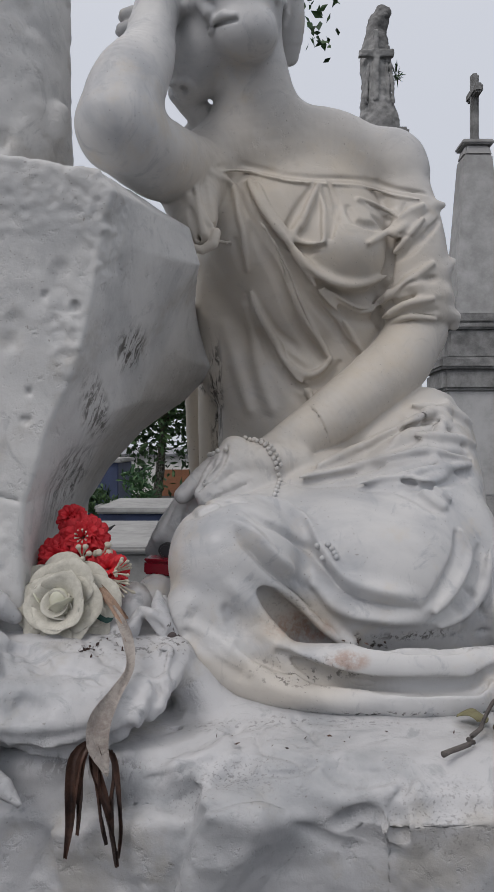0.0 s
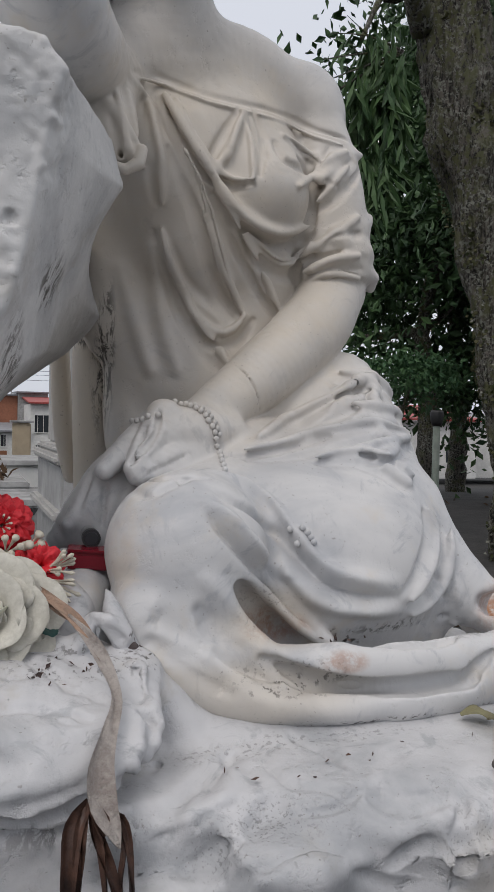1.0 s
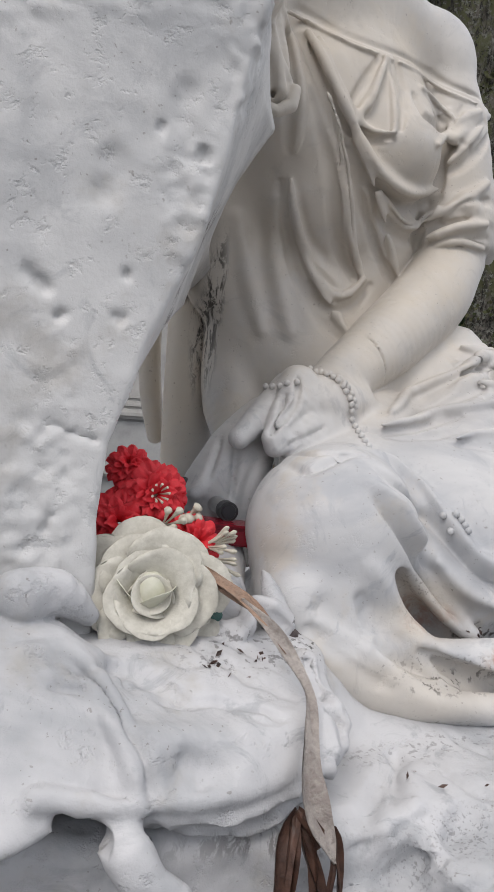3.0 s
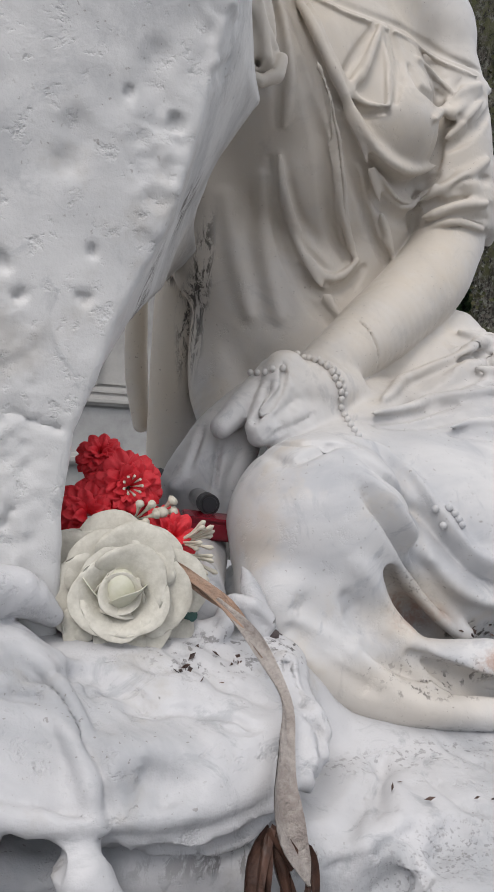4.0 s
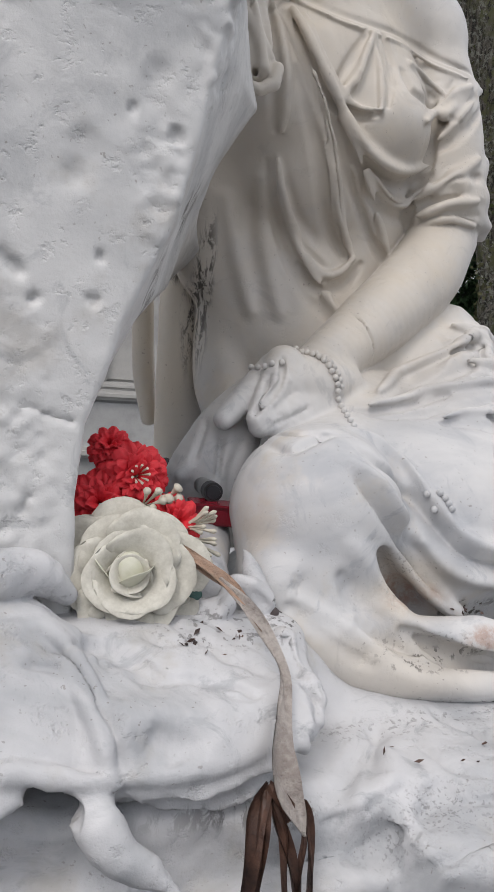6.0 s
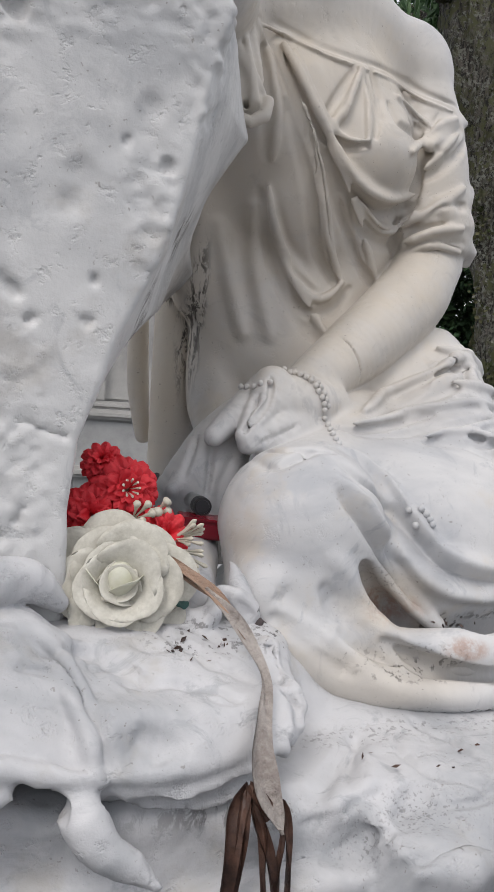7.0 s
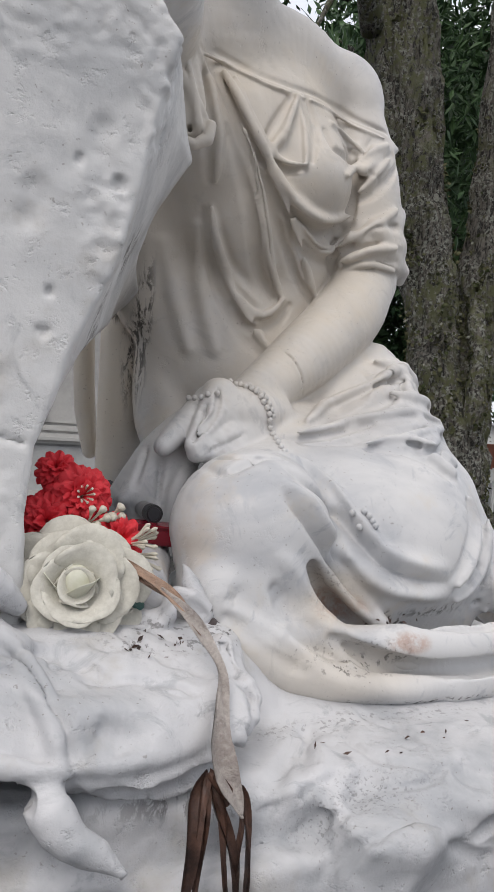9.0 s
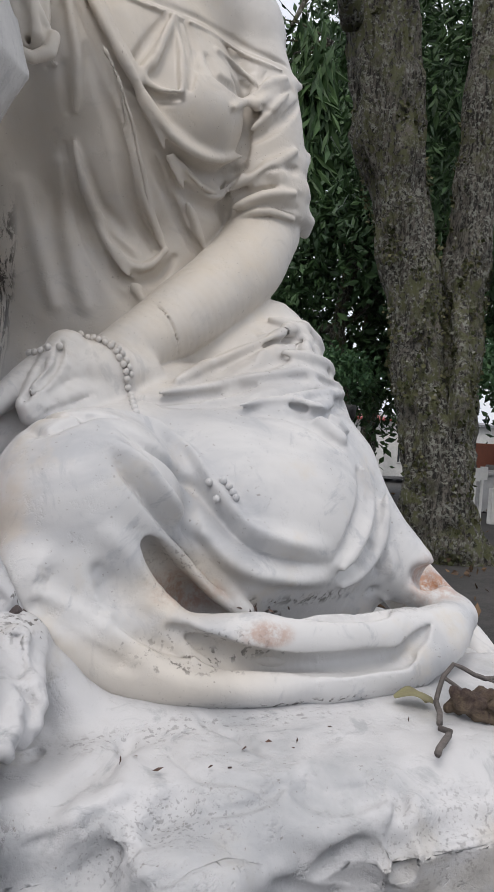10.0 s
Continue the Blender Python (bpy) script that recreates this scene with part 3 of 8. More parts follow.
CHIPS.append((((-0.303, 1.083, 1.388), (-0.247, 1.178, 1.33), (-0.235, 1.056, 1.346), (-0.189, 1.053, 1.34)), 0.006, -0.005))
CHIPS.append((((-0.349, 1.003, 1.351), (-0.322, 1.008, 1.358), (-0.271, 1.047, 1.339)), 0.005, -0.006))
CHIPS.append((((-0.322, 1.0, 1.341), (-0.264, 1.027, 1.332), (-0.222, 1.006, 1.325)), 0.008, -0.004))
CHIPS.append((((-0.212, 1.087, 1.352), (-0.184, 1.05, 1.341), (-0.158, 1.024, 1.33), (-0.137, 0.995, 1.325)), 0.0035, -0.004))
CHIPS.append((((-0.186, 1.089, 1.351), (-0.158, 1.063, 1.342), (-0.127, 1.031, 1.326)), 0.0035, -0.003))
CHIPS.append((((-0.198, 0.977, 1.323), (-0.175, 0.968, 1.321), (-0.156, 0.978, 1.322)), 0.0035, -0.004))
CHIPS.append((((-0.106, 1.059, 1.348), (-0.103, 1.04, 1.331), (-0.11, 1.01, 1.319)), 0.004, -0.007))
CHIPS.append((((-0.119, 0.997, 1.321), (-0.105, 0.986, 1.309), (-0.107, 0.973, 1.295)), 0.005, -0.009))
CHIPS.append((((-0.121, 0.98, 1.312), (-0.12, 0.967, 1.299), (-0.129, 0.953, 1.284), (-0.119, 1.002, 1.249)), 0.005, 0.006))
CHIPS.append((((-0.264, 0.944, 1.312), (-0.248, 0.94, 1.299), (-0.243, 0.928, 1.289)), 0.014, -0.006))
CHIPS.append((((-0.121, 0.935, 1.222), (-0.089, 0.936, 1.228), (-0.057, 0.935, 1.238), (-0.03, 0.944, 1.245)), 0.005, -0.006))
CHIPS.append((((-0.068, 0.901, 1.174), (-0.046, 0.872, 1.218), (-0.001, 0.875, 1.225), (0.052, 0.882, 1.211)), 0.006, -0.007))
CHIPS.append((((-0.032, 1.034, 1.249), (-0.027, 0.983, 1.248), (-0.062, 0.936, 1.236), (-0.099, 0.937, 1.224)), 0.01, 0.006))
CHIPS.append((((0.09, 0.929, 1.248), (0.12, 0.915, 1.241), (0.158, 0.912, 1.242)), 0.006, -0.005))
CHIPS.append((((0.184, 0.909, 1.242), (0.155, 0.88, 1.22), (0.163, 0.877, 1.182)), 0.006, -0.006))
CHIPS.append((((0.046, 0.875, 1.201), (0.098, 0.894, 1.171), (0.138, 0.895, 1.165)), 0.005, -0.005))
CHIPS.append((((0.01, 1.009, 1.251), (0.018, 0.953, 1.249), (0.054, 0.931, 1.247), (0.07, 0.903, 1.233)), 0.005, -0.006))
CHIPS.append((((-0.099, 0.925, 1.197), (-0.054, 0.925, 1.217), (-0.011, 0.928, 1.228)), 0.006, -0.006))
CHIPS.append((((-0.037, 1.031, 1.249), (-0.029, 1.022, 1.241), (-0.081, 0.938, 1.236), (-0.096, 0.933, 1.207)), 0.008, 0.006))
verts = chisel(verts, faces, CHIPS)
verts = roughen(verts, faces, lambda p: (0.016 * facets(p, 0.13, 3) + 0.007 * facets(p, 0.06, 4)) * np.clip((1.25 - p[:, 2]) / 0.04, 0.10, 1) + 0.0022 * fbm(p, 0.03, 2, 5) + 0.0014 * fbm(p, 0.009, 2, 6) * np.clip(fbm(p, 0.12, 2, 7) * 2, 0, 1))
rock_base = smooth(part("rock_base", (verts, faces), BASE))
tagged(rock_base, "rough-hewn white marble rock base with carved drapery", "monument base", kind="structure")
rock = Clay((-0.7, 1.04, 1.0), (0.06, 1.66, 2.06), 0.0036)
ROCK_MIDDLE = ((-0.66, 1.02), (-0.66, 1.97), (-0.33, 1.985), (-0.15, 1.985), (-0.09, 1.95), (-0.075, 1.89), (-0.118, 1.824), (-0.15, 1.76), (-0.172, 1.672), (-0.235, 1.60), (-0.27, 1.54), (-0.295, 1.47), (-0.30, 1.374), (-0.30, 1.02))
rock.loft(((-0.66, 1.02), (-0.66, 1.97), (-0.33, 1.988), (-0.2, 1.968), (-0.18, 1.94), (-0.194, 1.872), (-0.209, 1.776), (-0.228, 1.705), (-0.271, 1.611), (-0.282, 1.569), (-0.298, 1.524), (-0.303, 1.452), (-0.298, 1.374), (-0.298, 1.02)),
    ROCK_MIDDLE, 1.105, 1.33, 0.003, 0.006)
rock.loft(ROCK_MIDDLE,
    ((-0.66, 1.02), (-0.66, 1.95), (-0.33, 1.95), (-0.2, 1.9), (-0.15, 1.88), (-0.1, 1.86), (-0.08, 1.8), (-0.056, 1.745), (-0.115, 1.69), (-0.2, 1.63), (-0.262, 1.56), (-0.30, 1.50), (-0.31, 1.374), (-0.31, 1.02)), 1.325, 1.58, 0.003, 0.004)
# drilled holes and chips
rock.tube(((-0.231, 1.107, 1.789, 0.006), (-0.228, 1.108, 1.784, 0.0048)), 0.0015, cut=True)
rock.tube(((-0.291, 1.107, 1.673, 0.0045), (-0.29, 1.108, 1.67, 0.0036)), 0.0015, cut=True)
rock.tube(((-0.291, 1.106, 1.636, 0.004), (-0.293, 1.108, 1.633, 0.0032)), 0.0015, cut=True)
rock.tube(((-0.295, 1.107, 1.629, 0.003), (-0.293, 1.108, 1.629, 0.0024)), 0.0015, cut=True)
rock.tube(((-0.376, 1.107, 1.903, 0.013), (-0.375, 1.109, 1.899, 0.0104)), 0.0015, cut=True)
rock.tube(((-0.345, 1.107, 1.632, 0.0055), (-0.348, 1.109, 1.63, 0.0044)), 0.0015, cut=True)
rock.tube(((-0.361, 1.106, 1.657, 0.006), (-0.358, 1.108, 1.653, 0.0048)), 0.0015, cut=True)
rock.tube(((-0.3, 1.107, 1.636, 0.0035), (-0.298, 1.108, 1.636, 0.0028)), 0.0015, cut=True)
rock.tube(((-0.269, 1.106, 1.804, 0.004), (-0.272, 1.107, 1.799, 0.0032)), 0.0015, cut=True)
rock.tube(((-0.32, 1.106, 1.399, 0.004), (-0.318, 1.108, 1.398, 0.0032)), 0.0015, cut=True)
rock.tube(((-0.359, 1.106, 1.539, 0.0015), (-0.351, 1.106, 1.538, 0.003), (-0.342, 1.106, 1.537, 0.003), (-0.333, 1.106, 1.534, 0.0029), (-0.324, 1.106, 1.531, 0.0028), (-0.316, 1.106, 1.529, 0.0028), (-0.306, 1.11, 1.527, 0.0029), (-0.295, 1.121, 1.525, 0.0015)), 0.002, cut=True)
rock.tube(((-0.374, 1.105, 1.665, 0.006), (-0.367, 1.108, 1.659, 0.0055), (-0.36, 1.108, 1.653, 0.005)), 0.005, cut=True)
rock.tube(((-0.35, 1.106, 1.446, 0.005), (-0.346, 1.107, 1.452, 0.005), (-0.341, 1.107, 1.459, 0.005)), 0.005, cut=True)
rock.tube(((-0.367, 1.105, 1.431, 0.004), (-0.363, 1.107, 1.429, 0.004)), 0.005, cut=True)
rock.tube(((-0.247, 1.098, 1.845, 0.006), (-0.249, 1.098, 1.836, 0.0121), (-0.252, 1.098, 1.828, 0.0121), (-0.252, 1.097, 1.819, 0.0121), (-0.251, 1.098, 1.811, 0.0117), (-0.248, 1.098, 1.804, 0.0111), (-0.245, 1.099, 1.796, 0.0106), (-0.242, 1.099, 1.788, 0.005)), 0.01, cut=True)
rock.tube(((-0.316, 1.097, 1.775, 0.006), (-0.311, 1.098, 1.767, 0.0121), (-0.308, 1.098, 1.759, 0.0121), (-0.31, 1.098, 1.749, 0.0116), (-0.314, 1.099, 1.741, 0.0108), (-0.32, 1.1, 1.733, 0.005)), 0.01, cut=True)
verts, faces = rock.skin()
verts = roughen(verts, faces, lambda p: 0.004 * facets(p, 0.15, 11) + 0.0010 * fbm(p, 0.03, 2, 14) + 0.0030 * fbm(p, 0.012, 2, 12) * np.clip(fbm(p * np.array((1, 1, 0.6)), 0.10, 2, 15) * 2.2 - 0.15, 0, 1) * (p[:, 1] < 1.15))
rock_block = smooth(part("carved_rock", (verts, faces), ROCK))
tagged(rock_block, "overhanging rough white marble rock that the figure leans on", "rock")
statue = Clay((-0.34, 0.96, 1.2), (0.56, 1.8, 2.64), 0.0026)
# seat, thighs and knees under the skirt
statue.ball((0.221, 1.56, 1.583), (0.2, 0.16, 0.15), (0, 0, 0), 0.04)
statue.tube(((-0.02, 1.26, 1.3, 0.09), (0.15, 1.25, 1.3, 0.09), (0.3, 1.28, 1.3, 0.08)), 0.04)
statue.tube(((-0.018, 1.195, 1.435, 0.088), (0.039, 1.28, 1.45, 0.086), (0.128, 1.42, 1.492, 0.104)), 0.03)
statue.tube(((-0.018, 1.195, 1.431, 0.088), (-0.011, 1.185, 1.367, 0.082), (0.029, 1.19, 1.338, 0.07)), 0.03)
statue.tube(((0.308, 1.49, 1.594, 0.1), (0.279, 1.38, 1.5, 0.115), (0.236, 1.27, 1.425, 0.118), (0.22, 1.225, 1.397, 0.088)), 0.03)
statue.tube(((0.136, 1.4, 1.484, 0.105), (0.144, 1.26, 1.426, 0.103), (0.15, 1.205, 1.388, 0.078)), 0.03)
statue.tube(((0.217, 1.235, 1.391, 0.088), (0.302, 1.27, 1.372, 0.08), (0.364, 1.32, 1.377, 0.07)), 0.03)
# rolled hem
statue.tube(((-0.05, 1.165, 1.367, 0.062), (-0.011, 1.13, 1.331, 0.048), (0.05, 1.1, 1.314, 0.029), (0.124, 1.085, 1.315, 0.025), (0.213, 1.085, 1.311, 0.026), (0.325, 1.11, 1.304, 0.026)), 0.014)
statue.tube(((0.201, 1.085, 1.307, 0.022), (0.303, 1.1, 1.303, 0.024), (0.384, 1.12, 1.308, 0.024), (0.432, 1.145, 1.308, 0.019)), 0.012)
statue.tube(((-0.068, 1.15, 1.366, 0.048), (-0.043, 1.125, 1.317, 0.034), (0.012, 1.1, 1.286, 0.027), (0.086, 1.082, 1.274, 0.024), (0.196, 1.075, 1.275, 0.025), (0.322, 1.1, 1.271, 0.026)), 0.01)
statue.tube(((0.198, 1.075, 1.274, 0.026), (0.305, 1.09, 1.275, 0.028), (0.381, 1.11, 1.293, 0.026), (0.426, 1.14, 1.305, 0.018)), 0.012)
# trailing cloth behind the far knee
statue.tube(((0.335, 1.28, 1.462, 0.042), (0.368, 1.245, 1.395, 0.038), (0.398, 1.215, 1.355, 0.036), (0.431, 1.185, 1.316, 0.02)), 0.05)
statue.tube(((0.461, 1.35, 1.388, 0.018), (0.485, 1.345, 1.368, 0.013), (0.503, 1.31, 1.333, 0.011), (0.521, 1.26, 1.297, 0.01), (0.485, 1.2, 1.296, 0.012)), 0.012)
statue.tube(((0.468, 1.35, 1.334, 0.035), (0.484, 1.32, 1.299, 0.034), (0.487, 1.27, 1.275, 0.024), (0.484, 1.23, 1.277, 0.02)), 0.012)
statue.tube(((0.544, 1.26, 1.242, 0.028), (0.563, 1.2, 1.204, 0.022), (0.579, 1.14, 1.191, 0.012)), 0.02)
statue.tube(((0.586, 1.28, 1.252, 0.02), (0.618, 1.22, 1.206, 0.016), (0.615, 1.16, 1.172, 0.01)), 0.02)
# torso, shoulders, neck and head
statue.ball((0.097, 1.55, 1.966), (0.155, 0.13, 0.2), (0, 0, 0), 0.03)
statue.ball((0.094, 1.585, 1.713), (0.148, 0.095, 0.22), (0, 0, 0), 0.02)
statue.tube(((0.176, 1.54, 1.985, 0.09), (0.193, 1.55, 1.838, 0.075), (0.179, 1.57, 1.712, 0.07)), 0.03)
statue.tube(((-0.087, 1.5, 2.099, 0.066), (-0.004, 1.53, 2.135, 0.08), (0.134, 1.55, 2.154, 0.076), (0.219, 1.55, 2.129, 0.063), (0.27, 1.55, 2.107, 0.053)), 0.04)
statue.tube(((0.022, 1.53, 2.161, 0.085), (0.011, 1.49, 2.239, 0.07), (-0.009, 1.47, 2.311, 0.07)), 0.04)
statue.ball((-0.029, 1.47, 2.467), (0.105, 0.125, 0.125), (0, 0, 0), 0.03)
statue.ball((-0.024, 1.43, 2.365), (0.085, 0.085, 0.085), (0, 0, 0), 0.03)
statue.ball((0.001, 1.385, 2.289), (0.05, 0.045, 0.042), (0, 0, 0), 0.03)
statue.ball((-0.082, 1.46, 2.291), (0.05, 0.06, 0.06), (0, 0, 0), 0.03)
statue.ball((-0.103, 1.475, 2.252), (0.038, 0.05, 0.042), (0, 0, 0), 0.02)
statue.tube(((-0.123, 1.5, 2.238, 0.02), (-0.088, 1.52, 2.21, 0.024), (-0.066, 1.54, 2.202, 0.024)), 0.012)
statue.tube(((-0.073, 1.54, 2.202, 0.022), (-0.11, 1.54, 2.175, 0.018), (-0.14, 1.52, 2.155, 0.016)), 0.012)
statue.tube(((0.074, 1.52, 2.439, 0.03), (0.078, 1.54, 2.376, 0.028), (0.079, 1.56, 2.333, 0.018)), 0.01)
statue.tube(((-0.131, 1.42, 2.394, 0.04), (-0.132, 1.43, 2.36, 0.032), (-0.129, 1.45, 2.343, 0.022)), 0.012)
statue.ball((0.162, 1.49, 1.942), (0.086, 0.088, 0.078), (0, 0, 0), 0.03)
statue.ball((0.006, 1.495, 1.984), (0.085, 0.082, 0.09), (0, 0, 0), 0.04)
statue.tube(((-0.045, 1.56, 1.936, 0.055), (-0.045, 1.575, 1.842, 0.055), (-0.039, 1.59, 1.735, 0.05)), 0.03)
statue.ball((0.272, 1.555, 2.112), (0.068, 0.064, 0.080), (0, 0, 0), 0.03)
# sleeve
statue.tube(((0.28, 1.545, 2.095, 0.054), (0.295, 1.525, 2.013, 0.06), (0.302, 1.515, 1.927, 0.067), (0.304, 1.505, 1.852, 0.07)), 0.012)
statue.tube(((-0.094, 1.45, 2.072, 0.064), (-0.096, 1.405, 2.024, 0.05), (-0.083, 1.37, 1.975, 0.034), (-0.073, 1.352, 1.945, 0.02)), 0.02)
# folds of the blouse
statue.tube(((-0.082, 1.36, 2.047, 0.001), (-0.057, 1.389, 2.059, 0.0023), (-0.029, 1.428, 2.075, 0.0025), (-0.007, 1.446, 2.08, 0.0025), (0.008, 1.446, 2.078, 0.0025), (0.022, 1.444, 2.073, 0.0025), (0.036, 1.44, 2.068, 0.0025), (0.05, 1.436, 2.064, 0.0025), (0.064, 1.434, 2.06, 0.0025), (0.079, 1.432, 2.057, 0.0025), (0.095, 1.43, 2.055, 0.0025), (0.112, 1.432, 2.054, 0.0025), (0.131, 1.436, 2.054, 0.0025), (0.152, 1.442, 2.055, 0.0025), (0.174, 1.453, 2.057, 0.0025), (0.202, 1.473, 2.061, 0.0025), (0.228, 1.489, 2.062, 0.0025), (0.245, 1.49, 2.057, 0.0025), (0.258, 1.48, 2.049, 0.0025), (0.272, 1.473, 2.043, 0.0025), (0.288, 1.469, 2.039, 0.0025), (0.306, 1.468, 2.037, 0.0013)), 0.003)
statue.tube(((-0.075, 1.374, 2.06, 0.0012), (-0.051, 1.401, 2.072, 0.0028), (-0.024, 1.435, 2.087, 0.003), (-0.003, 1.45, 2.092, 0.003), (0.013, 1.45, 2.088, 0.003), (0.028, 1.45, 2.085, 0.003), (0.042, 1.448, 2.081, 0.003), (0.056, 1.444, 2.077, 0.003), (0.071, 1.441, 2.073, 0.003), (0.086, 1.439, 2.07, 0.003), (0.102, 1.438, 2.068, 0.003), (0.12, 1.439, 2.067, 0.003), (0.139, 1.444, 2.068, 0.003), (0.162, 1.455, 2.071, 0.003), (0.189, 1.472, 2.075, 0.003), (0.214, 1.488, 2.078, 0.003), (0.235, 1.494, 2.075, 0.003), (0.25, 1.492, 2.068, 0.003), (0.264, 1.484, 2.061, 0.003), (0.279, 1.478, 2.056, 0.003), (0.297, 1.477, 2.053, 0.003), (0.319, 1.481, 2.052, 0.0015)), 0.006, cut=True)
statue.tube(((0.02, 1.403, 1.983, 0.0025), (0.027, 1.405, 1.973, 0.0053), (0.035, 1.408, 1.963, 0.0055), (0.042, 1.41, 1.952, 0.0058), (0.048, 1.411, 1.942, 0.006), (0.055, 1.414, 1.93, 0.0061), (0.06, 1.417, 1.919, 0.0061), (0.066, 1.419, 1.907, 0.0061), (0.072, 1.422, 1.896, 0.0061), (0.077, 1.426, 1.884, 0.006), (0.082, 1.429, 1.871, 0.006), (0.086, 1.432, 1.859, 0.0059), (0.092, 1.438, 1.847, 0.0059), (0.098, 1.444, 1.835, 0.0058), (0.104, 1.452, 1.823, 0.0057), (0.112, 1.461, 1.811, 0.0055), (0.121, 1.47, 1.8, 0.0052), (0.13, 1.478, 1.788, 0.0047), (0.139, 1.482, 1.776, 0.0041), (0.146, 1.484, 1.763, 0.0018)), 0.0114)
statue.tube(((0.006, 1.411, 1.976, 0.003), (0.012, 1.413, 1.965, 0.0063), (0.018, 1.414, 1.954, 0.0067), (0.024, 1.416, 1.943, 0.007), (0.03, 1.42, 1.933, 0.0072), (0.037, 1.425, 1.922, 0.0073), (0.043, 1.429, 1.911, 0.0073), (0.049, 1.432, 1.9, 0.0073), (0.054, 1.434, 1.887, 0.0073), (0.059, 1.437, 1.875, 0.0072), (0.064, 1.44, 1.863, 0.0072), (0.069, 1.445, 1.851, 0.0071), (0.074, 1.45, 1.839, 0.0071), (0.08, 1.456, 1.827, 0.007), (0.088, 1.465, 1.815, 0.0068), (0.096, 1.474, 1.804, 0.0066), (0.107, 1.483, 1.793, 0.0062), (0.118, 1.491, 1.782, 0.0056), (0.128, 1.494, 1.77, 0.0049), (0.136, 1.494, 1.758, 0.0021)), 0.00936, cut=True)
statue.tube(((0.003, 1.435, 2.061, 0.0018), (0.008, 1.422, 2.043, 0.004), (0.014, 1.413, 2.028, 0.0044), (0.022, 1.409, 2.014, 0.0048), (0.03, 1.408, 2, 0.0051), (0.04, 1.408, 1.987, 0.0053), (0.049, 1.408, 1.974, 0.0055), (0.059, 1.41, 1.962, 0.0057), (0.069, 1.413, 1.949, 0.0058), (0.078, 1.414, 1.935, 0.006), (0.087, 1.414, 1.921, 0.006), (0.096, 1.414, 1.907, 0.006), (0.105, 1.417, 1.893, 0.0058), (0.115, 1.422, 1.879, 0.0057), (0.127, 1.43, 1.866, 0.0055), (0.141, 1.44, 1.853, 0.0054), (0.155, 1.452, 1.84, 0.0053), (0.168, 1.462, 1.826, 0.0051), (0.18, 1.469, 1.812, 0.0048), (0.19, 1.473, 1.796, 0.0044), (0.2, 1.478, 1.78, 0.004), (0.211, 1.483, 1.764, 0.0018)), 0.0114)
statue.tube(((-0.007, 1.44, 2.054, 0.0021), (-0.003, 1.428, 2.036, 0.0048), (0.002, 1.42, 2.02, 0.0053), (0.008, 1.415, 2.005, 0.0058), (0.016, 1.412, 1.99, 0.0061), (0.024, 1.412, 1.977, 0.0064), (0.033, 1.415, 1.964, 0.0066), (0.042, 1.417, 1.951, 0.0068), (0.052, 1.42, 1.938, 0.007), (0.062, 1.423, 1.926, 0.0071), (0.071, 1.426, 1.912, 0.0072), (0.081, 1.429, 1.899, 0.0072), (0.09, 1.432, 1.885, 0.007), (0.1, 1.435, 1.871, 0.0068), (0.112, 1.442, 1.858, 0.0066), (0.124, 1.45, 1.845, 0.0065), (0.138, 1.46, 1.832, 0.0063), (0.152, 1.47, 1.818, 0.0061), (0.165, 1.48, 1.804, 0.0058), (0.177, 1.485, 1.79, 0.0053), (0.188, 1.488, 1.774, 0.0047), (0.2, 1.491, 1.759, 0.0021)), 0.00936, cut=True)
statue.tube(((0.006, 1.455, 1.87, 0.0018), (0.011, 1.459, 1.857, 0.004), (0.016, 1.464, 1.845, 0.0046), (0.021, 1.469, 1.833, 0.0051), (0.028, 1.476, 1.821, 0.0055), (0.036, 1.482, 1.809, 0.0056), (0.044, 1.487, 1.797, 0.0056), (0.052, 1.49, 1.785, 0.0056), (0.058, 1.49, 1.772, 0.0055), (0.064, 1.488, 1.759, 0.0055), (0.072, 1.486, 1.747, 0.0055), (0.079, 1.485, 1.735, 0.0056), (0.088, 1.484, 1.723, 0.0056), (0.098, 1.484, 1.712, 0.0056), (0.106, 1.482, 1.7, 0.0054), (0.113, 1.473, 1.688, 0.0051), (0.118, 1.459, 1.677, 0.0045), (0.123, 1.445, 1.666, 0.002)), 0.01045)
statue.tube(((-0.001, 1.473, 1.87, 0.0021), (0.001, 1.476, 1.857, 0.0048), (0.004, 1.481, 1.844, 0.0054), (0.008, 1.487, 1.832, 0.006), (0.014, 1.494, 1.819, 0.0065), (0.02, 1.499, 1.807, 0.0067), (0.027, 1.503, 1.795, 0.0068), (0.033, 1.503, 1.782, 0.0067), (0.038, 1.5, 1.769, 0.0067), (0.044, 1.498, 1.756, 0.0066), (0.051, 1.495, 1.743, 0.0066), (0.058, 1.493, 1.731, 0.0067), (0.066, 1.491, 1.719, 0.0067), (0.074, 1.489, 1.707, 0.0067), (0.083, 1.488, 1.695, 0.0067), (0.092, 1.485, 1.684, 0.0065), (0.1, 1.476, 1.674, 0.006), (0.106, 1.464, 1.665, 0.0054), (0.113, 1.452, 1.656, 0.0024)), 0.008579999999999999, cut=True)
statue.tube(((0.077, 1.485, 1.747, 0.002), (0.087, 1.483, 1.737, 0.0056), (0.1, 1.484, 1.729, 0.006), (0.116, 1.485, 1.727, 0.0053), (0.13, 1.485, 1.733, 0.0045), (0.141, 1.484, 1.744, 0.0037), (0.15, 1.481, 1.756, 0.0015)), 0.0114)
